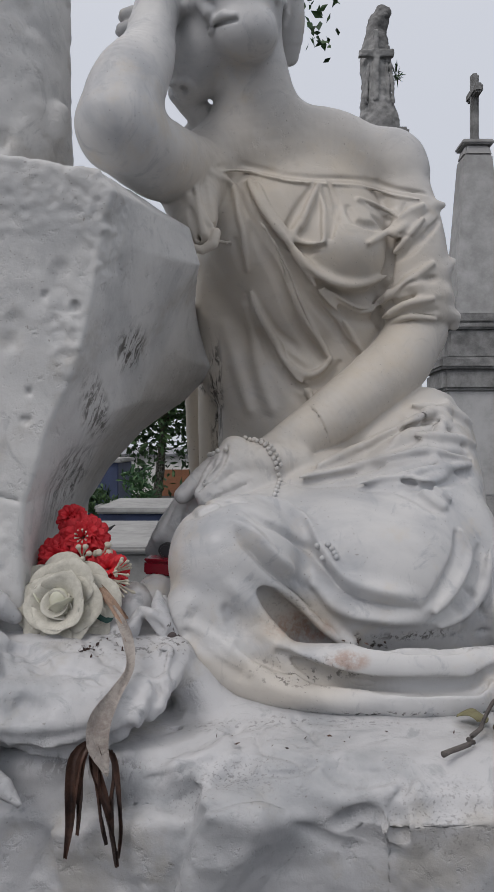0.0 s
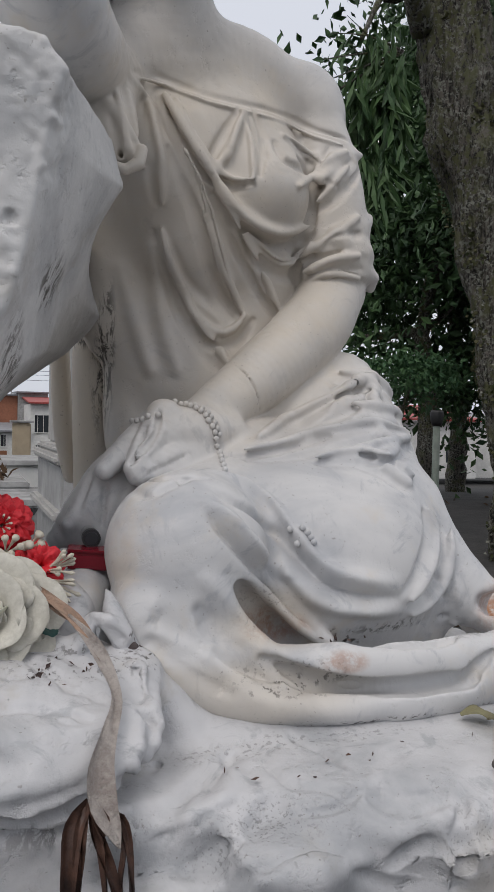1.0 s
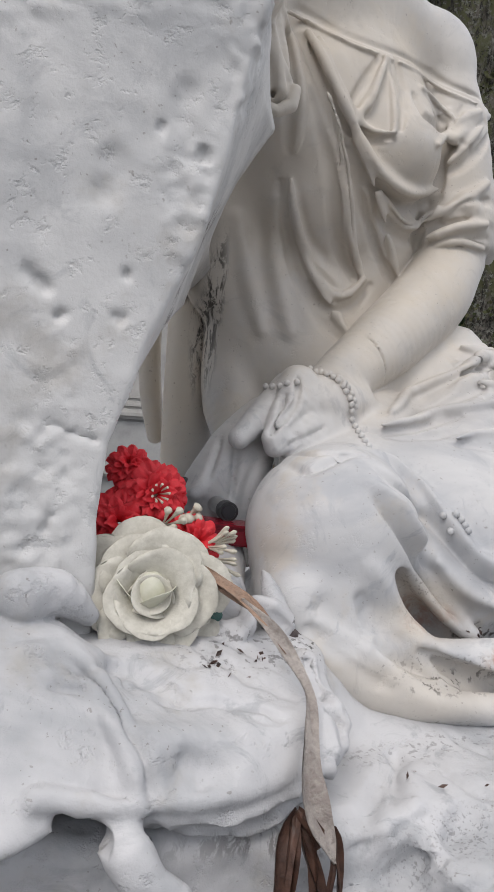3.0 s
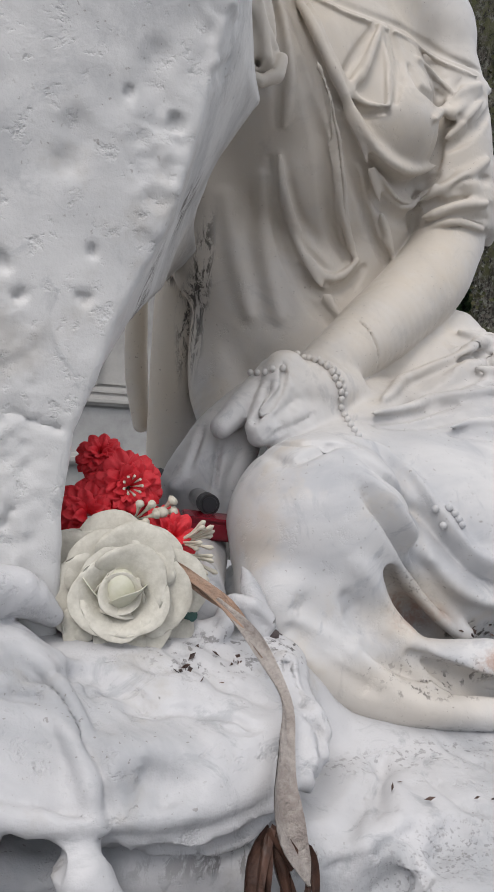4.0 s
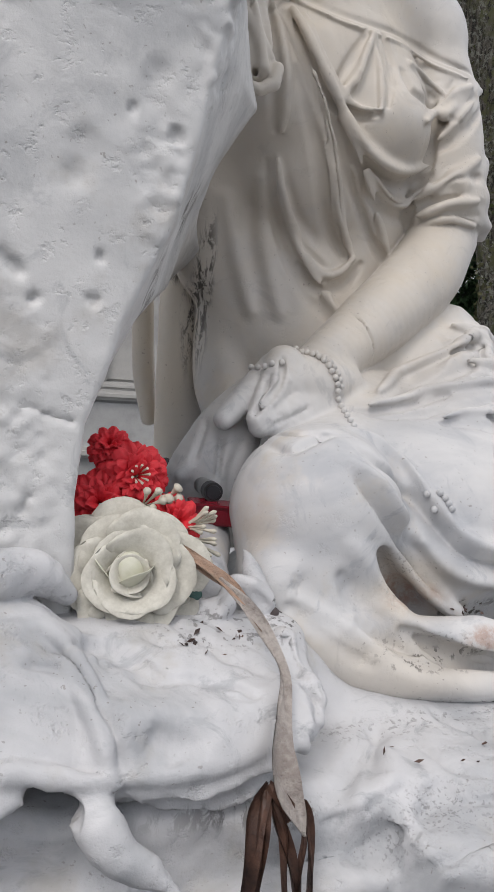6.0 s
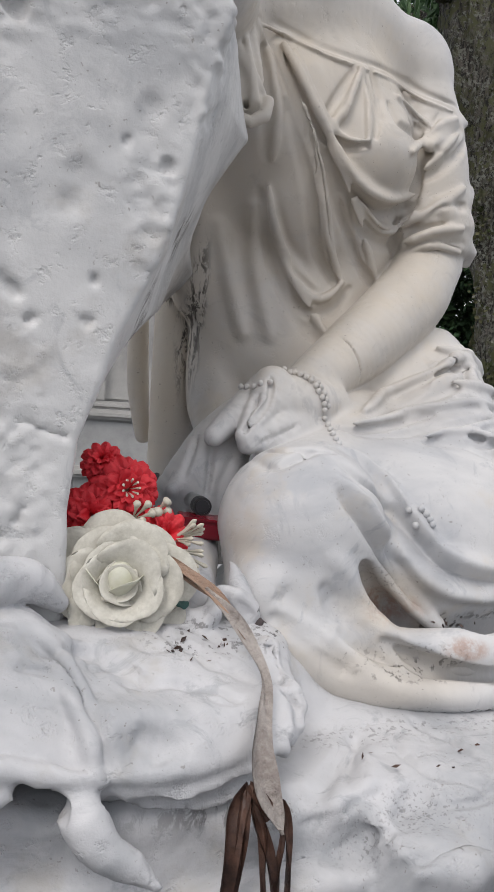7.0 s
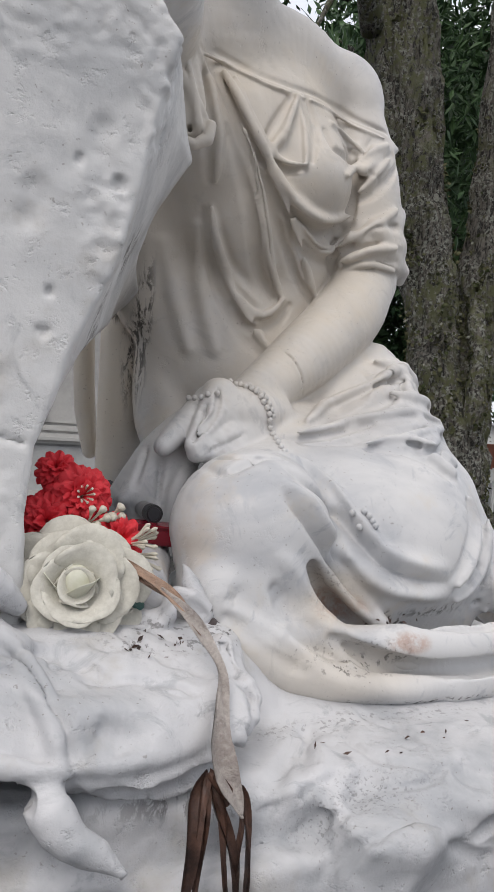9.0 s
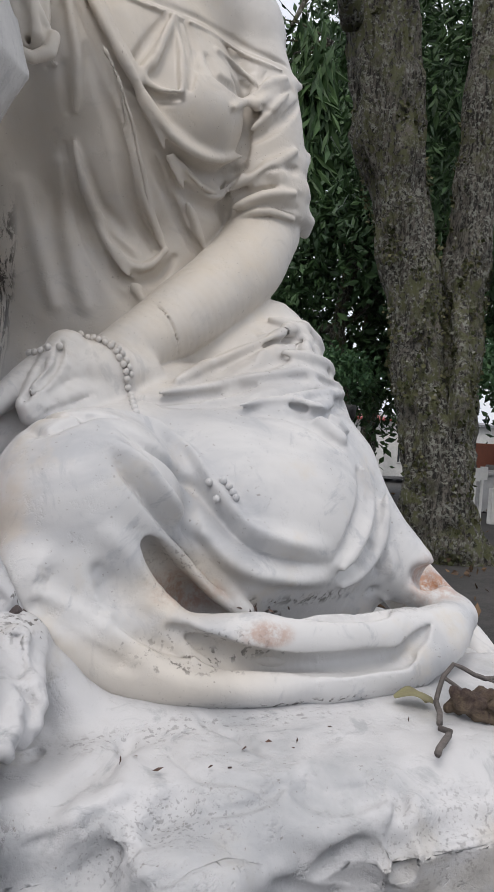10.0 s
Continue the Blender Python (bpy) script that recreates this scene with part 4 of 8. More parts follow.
statue.tube(((0.068, 1.493, 1.737, 0.0024), (0.074, 1.491, 1.723, 0.0063), (0.084, 1.49, 1.712, 0.0072), (0.099, 1.489, 1.707, 0.0071), (0.116, 1.488, 1.706, 0.0066), (0.133, 1.49, 1.711, 0.0059), (0.147, 1.492, 1.722, 0.0052), (0.157, 1.493, 1.736, 0.0044), (0.166, 1.492, 1.75, 0.0018)), 0.00936, cut=True)
statue.tube(((0.018, 1.429, 2.054, 0.0018), (0.022, 1.423, 2.041, 0.0037), (0.026, 1.417, 2.028, 0.004), (0.031, 1.413, 2.015, 0.0043), (0.038, 1.412, 2.004, 0.0045), (0.044, 1.41, 1.993, 0.0047), (0.052, 1.41, 1.983, 0.0049), (0.06, 1.412, 1.974, 0.005), (0.07, 1.413, 1.965, 0.0049), (0.079, 1.413, 1.956, 0.0047), (0.09, 1.412, 1.949, 0.0042), (0.102, 1.408, 1.944, 0.0037), (0.114, 1.403, 1.943, 0.0031), (0.127, 1.398, 1.944, 0.0013)), 0.0095)
statue.tube(((0.008, 1.434, 2.047, 0.0021), (0.01, 1.425, 2.032, 0.0045), (0.013, 1.418, 2.018, 0.0048), (0.018, 1.414, 2.006, 0.0051), (0.022, 1.412, 1.994, 0.0054), (0.029, 1.411, 1.982, 0.0057), (0.037, 1.413, 1.972, 0.0059), (0.046, 1.415, 1.963, 0.006), (0.055, 1.417, 1.954, 0.0059), (0.066, 1.42, 1.946, 0.0057), (0.079, 1.42, 1.94, 0.0053), (0.091, 1.418, 1.935, 0.0048), (0.104, 1.415, 1.933, 0.0043), (0.118, 1.412, 1.935, 0.0036), (0.131, 1.407, 1.938, 0.0015)), 0.0078000000000000005, cut=True)
statue.tube(((0.123, 1.43, 2.05, 0.0013), (0.115, 1.424, 2.032, 0.0033), (0.108, 1.42, 2.015, 0.0041), (0.101, 1.417, 1.999, 0.0048), (0.094, 1.416, 1.984, 0.005), (0.085, 1.414, 1.97, 0.0046), (0.076, 1.413, 1.955, 0.002)), 0.0095)
statue.tube(((0.114, 1.434, 2.053, 0.0015), (0.104, 1.428, 2.036, 0.004), (0.094, 1.425, 2.021, 0.0049), (0.085, 1.421, 2.006, 0.0058), (0.077, 1.419, 1.991, 0.006), (0.07, 1.418, 1.976, 0.0055), (0.064, 1.418, 1.962, 0.0024)), 0.0078000000000000005, cut=True)
statue.tube(((0.125, 1.431, 2.051, 0.0013), (0.128, 1.429, 2.037, 0.0032), (0.13, 1.426, 2.023, 0.0039), (0.132, 1.421, 2.008, 0.0044), (0.132, 1.415, 1.993, 0.0044), (0.131, 1.41, 1.978, 0.0039), (0.131, 1.406, 1.963, 0.0032), (0.13, 1.402, 1.948, 0.0013)), 0.008549999999999999)
statue.tube(((0.142, 1.443, 2.06, 0.0015), (0.147, 1.44, 2.047, 0.0038), (0.152, 1.436, 2.033, 0.0047), (0.155, 1.43, 2.018, 0.0053), (0.154, 1.422, 2.002, 0.0053), (0.149, 1.413, 1.984, 0.0047), (0.145, 1.408, 1.967, 0.0038), (0.143, 1.407, 1.952, 0.0015)), 0.007019999999999999, cut=True)
statue.tube(((0.084, 1.412, 1.925, 0.002), (0.095, 1.412, 1.916, 0.0046), (0.106, 1.412, 1.908, 0.0053), (0.117, 1.413, 1.899, 0.0059), (0.13, 1.415, 1.892, 0.0064), (0.144, 1.418, 1.886, 0.0067), (0.161, 1.424, 1.881, 0.0068), (0.18, 1.43, 1.88, 0.0067), (0.202, 1.44, 1.882, 0.0061), (0.224, 1.45, 1.89, 0.0048), (0.245, 1.457, 1.899, 0.0018)), 0.012349999999999998)
statue.tube(((0.079, 1.426, 1.918, 0.0024), (0.087, 1.425, 1.907, 0.0055), (0.096, 1.426, 1.897, 0.0063), (0.106, 1.428, 1.887, 0.007), (0.118, 1.431, 1.878, 0.0076), (0.132, 1.435, 1.871, 0.008), (0.148, 1.44, 1.866, 0.0082), (0.166, 1.447, 1.862, 0.0082), (0.186, 1.455, 1.86, 0.0081), (0.208, 1.464, 1.864, 0.0076), (0.228, 1.472, 1.871, 0.0066), (0.243, 1.472, 1.88, 0.0054), (0.254, 1.465, 1.888, 0.0021)), 0.01014, cut=True)
statue.tube(((0.133, 1.428, 1.87, 0.002), (0.149, 1.437, 1.862, 0.0047), (0.165, 1.447, 1.854, 0.0054), (0.182, 1.457, 1.846, 0.006), (0.201, 1.465, 1.841, 0.0061), (0.219, 1.471, 1.842, 0.0056), (0.232, 1.47, 1.85, 0.0047), (0.239, 1.463, 1.861, 0.0039), (0.245, 1.455, 1.873, 0.0015)), 0.0114)
statue.tube(((0.126, 1.439, 1.862, 0.0024), (0.138, 1.448, 1.852, 0.0056), (0.15, 1.457, 1.842, 0.0064), (0.164, 1.464, 1.834, 0.007), (0.179, 1.47, 1.826, 0.0073), (0.196, 1.474, 1.822, 0.0073), (0.216, 1.48, 1.82, 0.0071), (0.233, 1.483, 1.823, 0.0067), (0.243, 1.476, 1.83, 0.006), (0.247, 1.466, 1.841, 0.0052), (0.252, 1.461, 1.854, 0.0044), (0.257, 1.457, 1.867, 0.0018)), 0.00936, cut=True)
statue.tube(((0.196, 1.449, 2.032, 0.002), (0.219, 1.463, 2.027, 0.0051), (0.24, 1.474, 2.022, 0.006), (0.256, 1.472, 2.013, 0.0057), (0.268, 1.463, 2.003, 0.0025)), 0.0114)
statue.tube(((0.175, 1.434, 2.013, 0.0024), (0.18, 1.426, 1.999, 0.0059), (0.186, 1.42, 1.986, 0.0069), (0.202, 1.427, 1.981, 0.0072), (0.231, 1.449, 1.983, 0.0067), (0.261, 1.472, 1.988, 0.003)), 0.00936, cut=True)
statue.tube(((0.209, 1.412, 1.946, 0.002), (0.244, 1.453, 1.974, 0.0046), (0.262, 1.464, 1.993, 0.0053), (0.274, 1.462, 2.005, 0.0055), (0.29, 1.462, 2.016, 0.0047), (0.312, 1.465, 2.027, 0.0018)), 0.01045)
statue.tube(((0.258, 1.469, 1.957, 0.0024), (0.268, 1.466, 1.968, 0.0055), (0.277, 1.462, 1.979, 0.0063), (0.288, 1.46, 1.99, 0.0066), (0.303, 1.462, 2.002, 0.0058), (0.322, 1.47, 2.016, 0.0021)), 0.008579999999999999, cut=True)
statue.tube(((0.25, 1.46, 1.933, 0.0018), (0.262, 1.456, 1.944, 0.0042), (0.274, 1.454, 1.957, 0.0049), (0.285, 1.452, 1.97, 0.0049), (0.297, 1.453, 1.985, 0.0044), (0.311, 1.457, 2.001, 0.0018)), 0.0095)
statue.tube(((0.262, 1.46, 1.925, 0.0021), (0.274, 1.455, 1.933, 0.0049), (0.285, 1.451, 1.941, 0.0057), (0.297, 1.451, 1.953, 0.006), (0.31, 1.456, 1.967, 0.0057), (0.326, 1.467, 1.985, 0.0051), (0.345, 1.485, 2.006, 0.0022)), 0.0078000000000000005, cut=True)
statue.tube(((0.236, 1.468, 1.856, 0.0018), (0.245, 1.458, 1.862, 0.0045), (0.256, 1.449, 1.868, 0.0055), (0.267, 1.443, 1.876, 0.0063), (0.279, 1.439, 1.884, 0.0065), (0.292, 1.437, 1.894, 0.0062), (0.308, 1.44, 1.906, 0.0056), (0.325, 1.445, 1.919, 0.0025)), 0.012349999999999998)
statue.tube(((0.246, 1.471, 1.845, 0.0021), (0.256, 1.459, 1.848, 0.0053), (0.267, 1.447, 1.85, 0.0066), (0.28, 1.439, 1.855, 0.0075), (0.294, 1.436, 1.864, 0.0078), (0.31, 1.439, 1.876, 0.0074), (0.327, 1.444, 1.891, 0.0033)), 0.01014, cut=True)
statue.tube(((0.242, 1.467, 1.828, 0.0022), (0.25, 1.454, 1.832, 0.0051), (0.26, 1.444, 1.838, 0.0058), (0.272, 1.437, 1.844, 0.0063), (0.286, 1.433, 1.848, 0.0065), (0.302, 1.432, 1.852, 0.0062), (0.321, 1.433, 1.855, 0.0028)), 0.012349999999999998)
statue.tube(((0.256, 1.476, 1.814, 0.0027), (0.265, 1.461, 1.816, 0.0063), (0.276, 1.449, 1.819, 0.0072), (0.291, 1.441, 1.823, 0.0078), (0.308, 1.439, 1.828, 0.0076), (0.329, 1.441, 1.835, 0.0034)), 0.01014, cut=True)
statue.tube(((0.245, 1.492, 1.807, 0.0018), (0.253, 1.475, 1.813, 0.0037), (0.261, 1.46, 1.818, 0.0038), (0.272, 1.448, 1.822, 0.004), (0.287, 1.442, 1.824, 0.0041), (0.306, 1.44, 1.823, 0.0041), (0.328, 1.444, 1.82, 0.002)), 0.0076)
statue.tube(((-0.065, 1.374, 2.056, 0.0013), (-0.052, 1.392, 2.054, 0.0029), (-0.034, 1.422, 2.057, 0.0034), (-0.024, 1.435, 2.052, 0.0038), (-0.02, 1.428, 2.039, 0.0042), (-0.018, 1.421, 2.025, 0.0045), (-0.016, 1.416, 2.011, 0.0047), (-0.014, 1.413, 1.998, 0.0049), (-0.011, 1.412, 1.985, 0.005), (-0.008, 1.411, 1.973, 0.0051), (-0.006, 1.412, 1.96, 0.0051), (-0.004, 1.415, 1.949, 0.005), (-0.002, 1.42, 1.938, 0.0046), (0, 1.424, 1.926, 0.0041), (0.001, 1.43, 1.914, 0.0035), (0.002, 1.436, 1.903, 0.0015)), 0.0095)
statue.tube(((-0.076, 1.365, 2.047, 0.0015), (-0.072, 1.362, 2.035, 0.0035), (-0.069, 1.358, 2.022, 0.0041), (-0.067, 1.353, 2.009, 0.0047), (-0.064, 1.348, 1.996, 0.0051), (-0.061, 1.346, 1.984, 0.0055), (-0.058, 1.344, 1.972, 0.0057), (-0.057, 1.343, 1.959, 0.0059), (-0.048, 1.361, 1.954, 0.0061), (-0.03, 1.401, 1.956, 0.0061), (-0.02, 1.423, 1.951, 0.006), (-0.017, 1.427, 1.939, 0.0057), (-0.013, 1.433, 1.928, 0.005), (-0.01, 1.439, 1.916, 0.0043), (-0.006, 1.446, 1.905, 0.0018)), 0.0078000000000000005, cut=True)
statue.tube(((-0.084, 1.353, 2.032, 0.0013), (-0.083, 1.346, 2.018, 0.0028), (-0.081, 1.341, 2.004, 0.0032), (-0.079, 1.337, 1.991, 0.0036), (-0.077, 1.334, 1.978, 0.0039), (-0.075, 1.332, 1.965, 0.004), (-0.072, 1.331, 1.953, 0.0039), (-0.07, 1.332, 1.942, 0.0037), (-0.058, 1.356, 1.938, 0.0033), (-0.03, 1.423, 1.949, 0.0015)), 0.0076)
statue.tube(((-0.092, 1.353, 2.029, 0.0015), (-0.092, 1.348, 2.014, 0.0034), (-0.091, 1.343, 2.001, 0.0038), (-0.09, 1.339, 1.987, 0.0043), (-0.089, 1.336, 1.974, 0.0046), (-0.087, 1.334, 1.962, 0.0048), (-0.084, 1.334, 1.95, 0.0047), (-0.08, 1.336, 1.939, 0.0044), (-0.067, 1.362, 1.936, 0.004), (-0.038, 1.434, 1.949, 0.0018)), 0.00624, cut=True)
statue.tube(((-0.041, 1.524, 1.822, 0.002), (-0.036, 1.526, 1.809, 0.0044), (-0.032, 1.527, 1.795, 0.0049), (-0.027, 1.528, 1.781, 0.0053), (-0.023, 1.526, 1.767, 0.0057), (-0.02, 1.525, 1.752, 0.006), (-0.015, 1.524, 1.738, 0.006), (-0.011, 1.522, 1.724, 0.0058), (-0.007, 1.518, 1.71, 0.0055), (-0.003, 1.515, 1.695, 0.0052), (0.001, 1.513, 1.681, 0.0048), (0.005, 1.511, 1.667, 0.0022)), 0.02)
statue.tube(((-0.002, 1.484, 1.848, 0.002), (0.003, 1.493, 1.836, 0.0043), (0.007, 1.5, 1.823, 0.0047), (0.011, 1.507, 1.81, 0.0051), (0.014, 1.511, 1.797, 0.0055), (0.016, 1.511, 1.783, 0.0058), (0.018, 1.51, 1.768, 0.006), (0.02, 1.507, 1.754, 0.006), (0.023, 1.505, 1.74, 0.0059), (0.026, 1.503, 1.726, 0.0057), (0.03, 1.501, 1.712, 0.0054), (0.034, 1.5, 1.698, 0.0051), (0.039, 1.5, 1.684, 0.0048), (0.044, 1.499, 1.67, 0.0022)), 0.02)
statue.tube(((0.215, 1.469, 1.863, 0.0035), (0.224, 1.467, 1.877, 0.007), (0.234, 1.467, 1.891, 0.0069), (0.242, 1.468, 1.906, 0.0069), (0.248, 1.467, 1.92, 0.0071), (0.25, 1.466, 1.936, 0.0075), (0.252, 1.468, 1.952, 0.0078), (0.253, 1.471, 1.969, 0.008), (0.249, 1.471, 1.983, 0.0077), (0.237, 1.464, 1.993, 0.0068), (0.222, 1.452, 2.001, 0.003)), 0.008, cut=True)
statue.tube(((0.249, 1.502, 1.806, 0.004), (0.24, 1.493, 1.82, 0.0081), (0.232, 1.486, 1.833, 0.0081), (0.23, 1.483, 1.847, 0.0078), (0.236, 1.483, 1.862, 0.003)), 0.008, cut=True)
# cuff of the other sleeve
statue.tube(((-0.104, 1.353, 2.022, 0.003), (-0.096, 1.347, 2.006, 0.006), (-0.088, 1.342, 1.991, 0.006), (-0.078, 1.339, 1.978, 0.006), (-0.068, 1.339, 1.966, 0.006), (-0.057, 1.341, 1.956, 0.003)), 0.008)
statue.tube(((-0.05, 1.338, 1.945, 0.007), (-0.055, 1.335, 1.925, 0.008), (-0.072, 1.335, 1.915, 0.007), (-0.095, 1.34, 1.925, 0.006)), 0.006)
statue.tube(((0.3, 1.44, 1.875, 0.01), (0.345, 1.465, 1.868, 0.013), (0.36, 1.485, 1.862, 0.008)), 0.014)
statue.tube(((0.26, 1.45, 1.972, 0.008), (0.326, 1.49, 2.028, 0.01), (0.356, 1.51, 2.039, 0.006)), 0.012)
statue.tube(((0.287, 1.445, 1.885, 0.01), (0.351, 1.48, 1.915, 0.011), (0.373, 1.5, 1.934, 0.006)), 0.014)
statue.tube(((0.32, 1.455, 1.842, 0.01), (0.371, 1.48, 1.831, 0.011), (0.373, 1.49, 1.816, 0.008)), 0.012)
# folds of the skirt at the waist
statue.tube(((0.113, 1.307, 1.569, 0.0022), (0.128, 1.32, 1.575, 0.0051), (0.144, 1.336, 1.582, 0.0057), (0.16, 1.356, 1.588, 0.0062), (0.176, 1.374, 1.595, 0.0065), (0.192, 1.381, 1.601, 0.0066), (0.206, 1.379, 1.608, 0.0066), (0.219, 1.375, 1.615, 0.0066), (0.233, 1.372, 1.622, 0.0065), (0.247, 1.37, 1.628, 0.0065), (0.261, 1.37, 1.635, 0.0066), (0.277, 1.374, 1.642, 0.0067), (0.294, 1.383, 1.648, 0.0067), (0.31, 1.391, 1.653, 0.0065), (0.326, 1.394, 1.653, 0.0057), (0.341, 1.393, 1.647, 0.002)), 0.012349999999999998)
statue.tube(((0.119, 1.29, 1.553, 0.0027), (0.134, 1.297, 1.558, 0.0061), (0.15, 1.307, 1.562, 0.0068), (0.166, 1.321, 1.566, 0.0074), (0.182, 1.334, 1.571, 0.0078), (0.196, 1.34, 1.577, 0.008), (0.21, 1.338, 1.583, 0.008), (0.223, 1.334, 1.59, 0.0079), (0.237, 1.333, 1.597, 0.0078), (0.251, 1.333, 1.603, 0.0078), (0.266, 1.337, 1.609, 0.0079), (0.281, 1.346, 1.616, 0.008), (0.298, 1.356, 1.622, 0.008), (0.315, 1.367, 1.627, 0.0077), (0.332, 1.377, 1.63, 0.0024)), 0.01014, cut=True)
statue.tube(((0.081, 1.275, 1.552, 0.0018), (0.095, 1.279, 1.554, 0.004), (0.11, 1.282, 1.557, 0.0044), (0.124, 1.286, 1.559, 0.0049), (0.138, 1.291, 1.562, 0.0053), (0.154, 1.3, 1.565, 0.0056), (0.169, 1.313, 1.568, 0.0058), (0.184, 1.322, 1.572, 0.0059), (0.198, 1.32, 1.576, 0.0059), (0.211, 1.312, 1.58, 0.006), (0.224, 1.305, 1.583, 0.006), (0.237, 1.301, 1.586, 0.0061), (0.251, 1.299, 1.589, 0.0061), (0.265, 1.298, 1.592, 0.0061), (0.28, 1.3, 1.593, 0.006), (0.295, 1.302, 1.592, 0.0059), (0.31, 1.305, 1.59, 0.0057), (0.325, 1.308, 1.586, 0.0055), (0.341, 1.316, 1.582, 0.0052), (0.359, 1.331, 1.578, 0.0025)), 0.0114)
statue.tube(((0.083, 1.269, 1.539, 0.0021), (0.097, 1.266, 1.54, 0.0048), (0.112, 1.265, 1.54, 0.0053), (0.126, 1.265, 1.541, 0.0059), (0.14, 1.264, 1.542, 0.0064), (0.155, 1.268, 1.544, 0.0067), (0.17, 1.275, 1.547, 0.0069), (0.184, 1.277, 1.551, 0.0071), (0.198, 1.275, 1.554, 0.0071), (0.211, 1.27, 1.558, 0.0072), (0.224, 1.267, 1.561, 0.0073), (0.238, 1.266, 1.564, 0.0073), (0.252, 1.268, 1.567, 0.0073), (0.268, 1.271, 1.569, 0.0073), (0.283, 1.276, 1.569, 0.0072), (0.299, 1.28, 1.568, 0.0069), (0.314, 1.286, 1.566, 0.0066), (0.332, 1.298, 1.562, 0.0063), (0.35, 1.313, 1.559, 0.003)), 0.00936, cut=True)
statue.tube(((0.17, 1.244, 1.544, 0.0013), (0.185, 1.248, 1.547, 0.0032), (0.199, 1.251, 1.551, 0.0039), (0.213, 1.249, 1.553, 0.0046), (0.226, 1.244, 1.554, 0.0052), (0.24, 1.239, 1.554, 0.0059), (0.253, 1.234, 1.55, 0.0064), (0.264, 1.228, 1.545, 0.0065), (0.275, 1.222, 1.538, 0.0064), (0.286, 1.216, 1.53, 0.0062), (0.297, 1.213, 1.523, 0.003)), 0.012349999999999998)
statue.tube(((0.173, 1.245, 1.534, 0.0015), (0.187, 1.243, 1.535, 0.0039), (0.2, 1.237, 1.536, 0.0047), (0.213, 1.23, 1.537, 0.0056), (0.225, 1.222, 1.535, 0.0065), (0.236, 1.214, 1.531, 0.0074), (0.247, 1.206, 1.526, 0.0078), (0.258, 1.199, 1.519, 0.0077), (0.269, 1.196, 1.512, 0.0075), (0.28, 1.194, 1.506, 0.0036)), 0.01014, cut=True)
statue.tube(((0.234, 1.248, 1.559, 0.0015), (0.249, 1.25, 1.561, 0.0044), (0.264, 1.255, 1.563, 0.0057), (0.281, 1.262, 1.565, 0.006), (0.298, 1.272, 1.566, 0.0057), (0.316, 1.284, 1.568, 0.0052), (0.335, 1.301, 1.569, 0.0046), (0.356, 1.322, 1.57, 0.002)), 0.0114)
statue.tube(((0.234, 1.242, 1.548, 0.0018), (0.248, 1.236, 1.545, 0.0052), (0.262, 1.234, 1.544, 0.0067), (0.277, 1.237, 1.543, 0.0072), (0.294, 1.248, 1.545, 0.0069), (0.313, 1.264, 1.548, 0.0062), (0.334, 1.286, 1.552, 0.0055), (0.356, 1.314, 1.555, 0.0024)), 0.00936, cut=True)
statue.tube(((0.283, 1.407, 1.67, 0.0025), (0.3, 1.407, 1.668, 0.0057), (0.317, 1.41, 1.667, 0.0064), (0.335, 1.415, 1.664, 0.007), (0.353, 1.421, 1.659, 0.0076), (0.37, 1.429, 1.65, 0.0078), (0.386, 1.441, 1.64, 0.004)), 0.0152)
statue.tube(((0.277, 1.395, 1.648, 0.003), (0.292, 1.388, 1.643, 0.0069), (0.307, 1.38, 1.638, 0.0079), (0.322, 1.376, 1.632, 0.0087), (0.335, 1.373, 1.624, 0.0093), (0.346, 1.368, 1.613, 0.0095), (0.356, 1.361, 1.601, 0.0048)), 0.01248, cut=True)
statue.tube(((0.276, 1.344, 1.619, 0.0025), (0.291, 1.341, 1.618, 0.0055), (0.308, 1.343, 1.617, 0.0061), (0.325, 1.349, 1.615, 0.0066), (0.344, 1.359, 1.613, 0.007), (0.363, 1.376, 1.609, 0.0067), (0.384, 1.398, 1.603, 0.0025)), 0.0133)
statue.tube(((0.27, 1.323, 1.599, 0.003), (0.286, 1.318, 1.595, 0.0067), (0.302, 1.314, 1.591, 0.0075), (0.32, 1.317, 1.588, 0.0081), (0.34, 1.33, 1.585, 0.0083), (0.363, 1.352, 1.584, 0.003)), 0.01092, cut=True)
statue.tube(((0.309, 1.188, 1.478, 0.0015), (0.314, 1.186, 1.466, 0.0038), (0.318, 1.184, 1.454, 0.0047), (0.317, 1.18, 1.441, 0.0052), (0.312, 1.172, 1.43, 0.0054), (0.304, 1.164, 1.419, 0.0055), (0.296, 1.157, 1.408, 0.0055), (0.288, 1.152, 1.398, 0.0054), (0.279, 1.148, 1.389, 0.0051), (0.27, 1.144, 1.38, 0.0048), (0.261, 1.141, 1.371, 0.0022)), 0.01045)
statue.tube(((0.299, 1.186, 1.475, 0.0018), (0.299, 1.178, 1.462, 0.005), (0.296, 1.168, 1.449, 0.006), (0.29, 1.16, 1.436, 0.0065), (0.282, 1.153, 1.425, 0.0066), (0.274, 1.148, 1.414, 0.0065), (0.265, 1.144, 1.403, 0.0062), (0.257, 1.142, 1.392, 0.0058), (0.248, 1.138, 1.381, 0.0027)), 0.008579999999999999, cut=True)
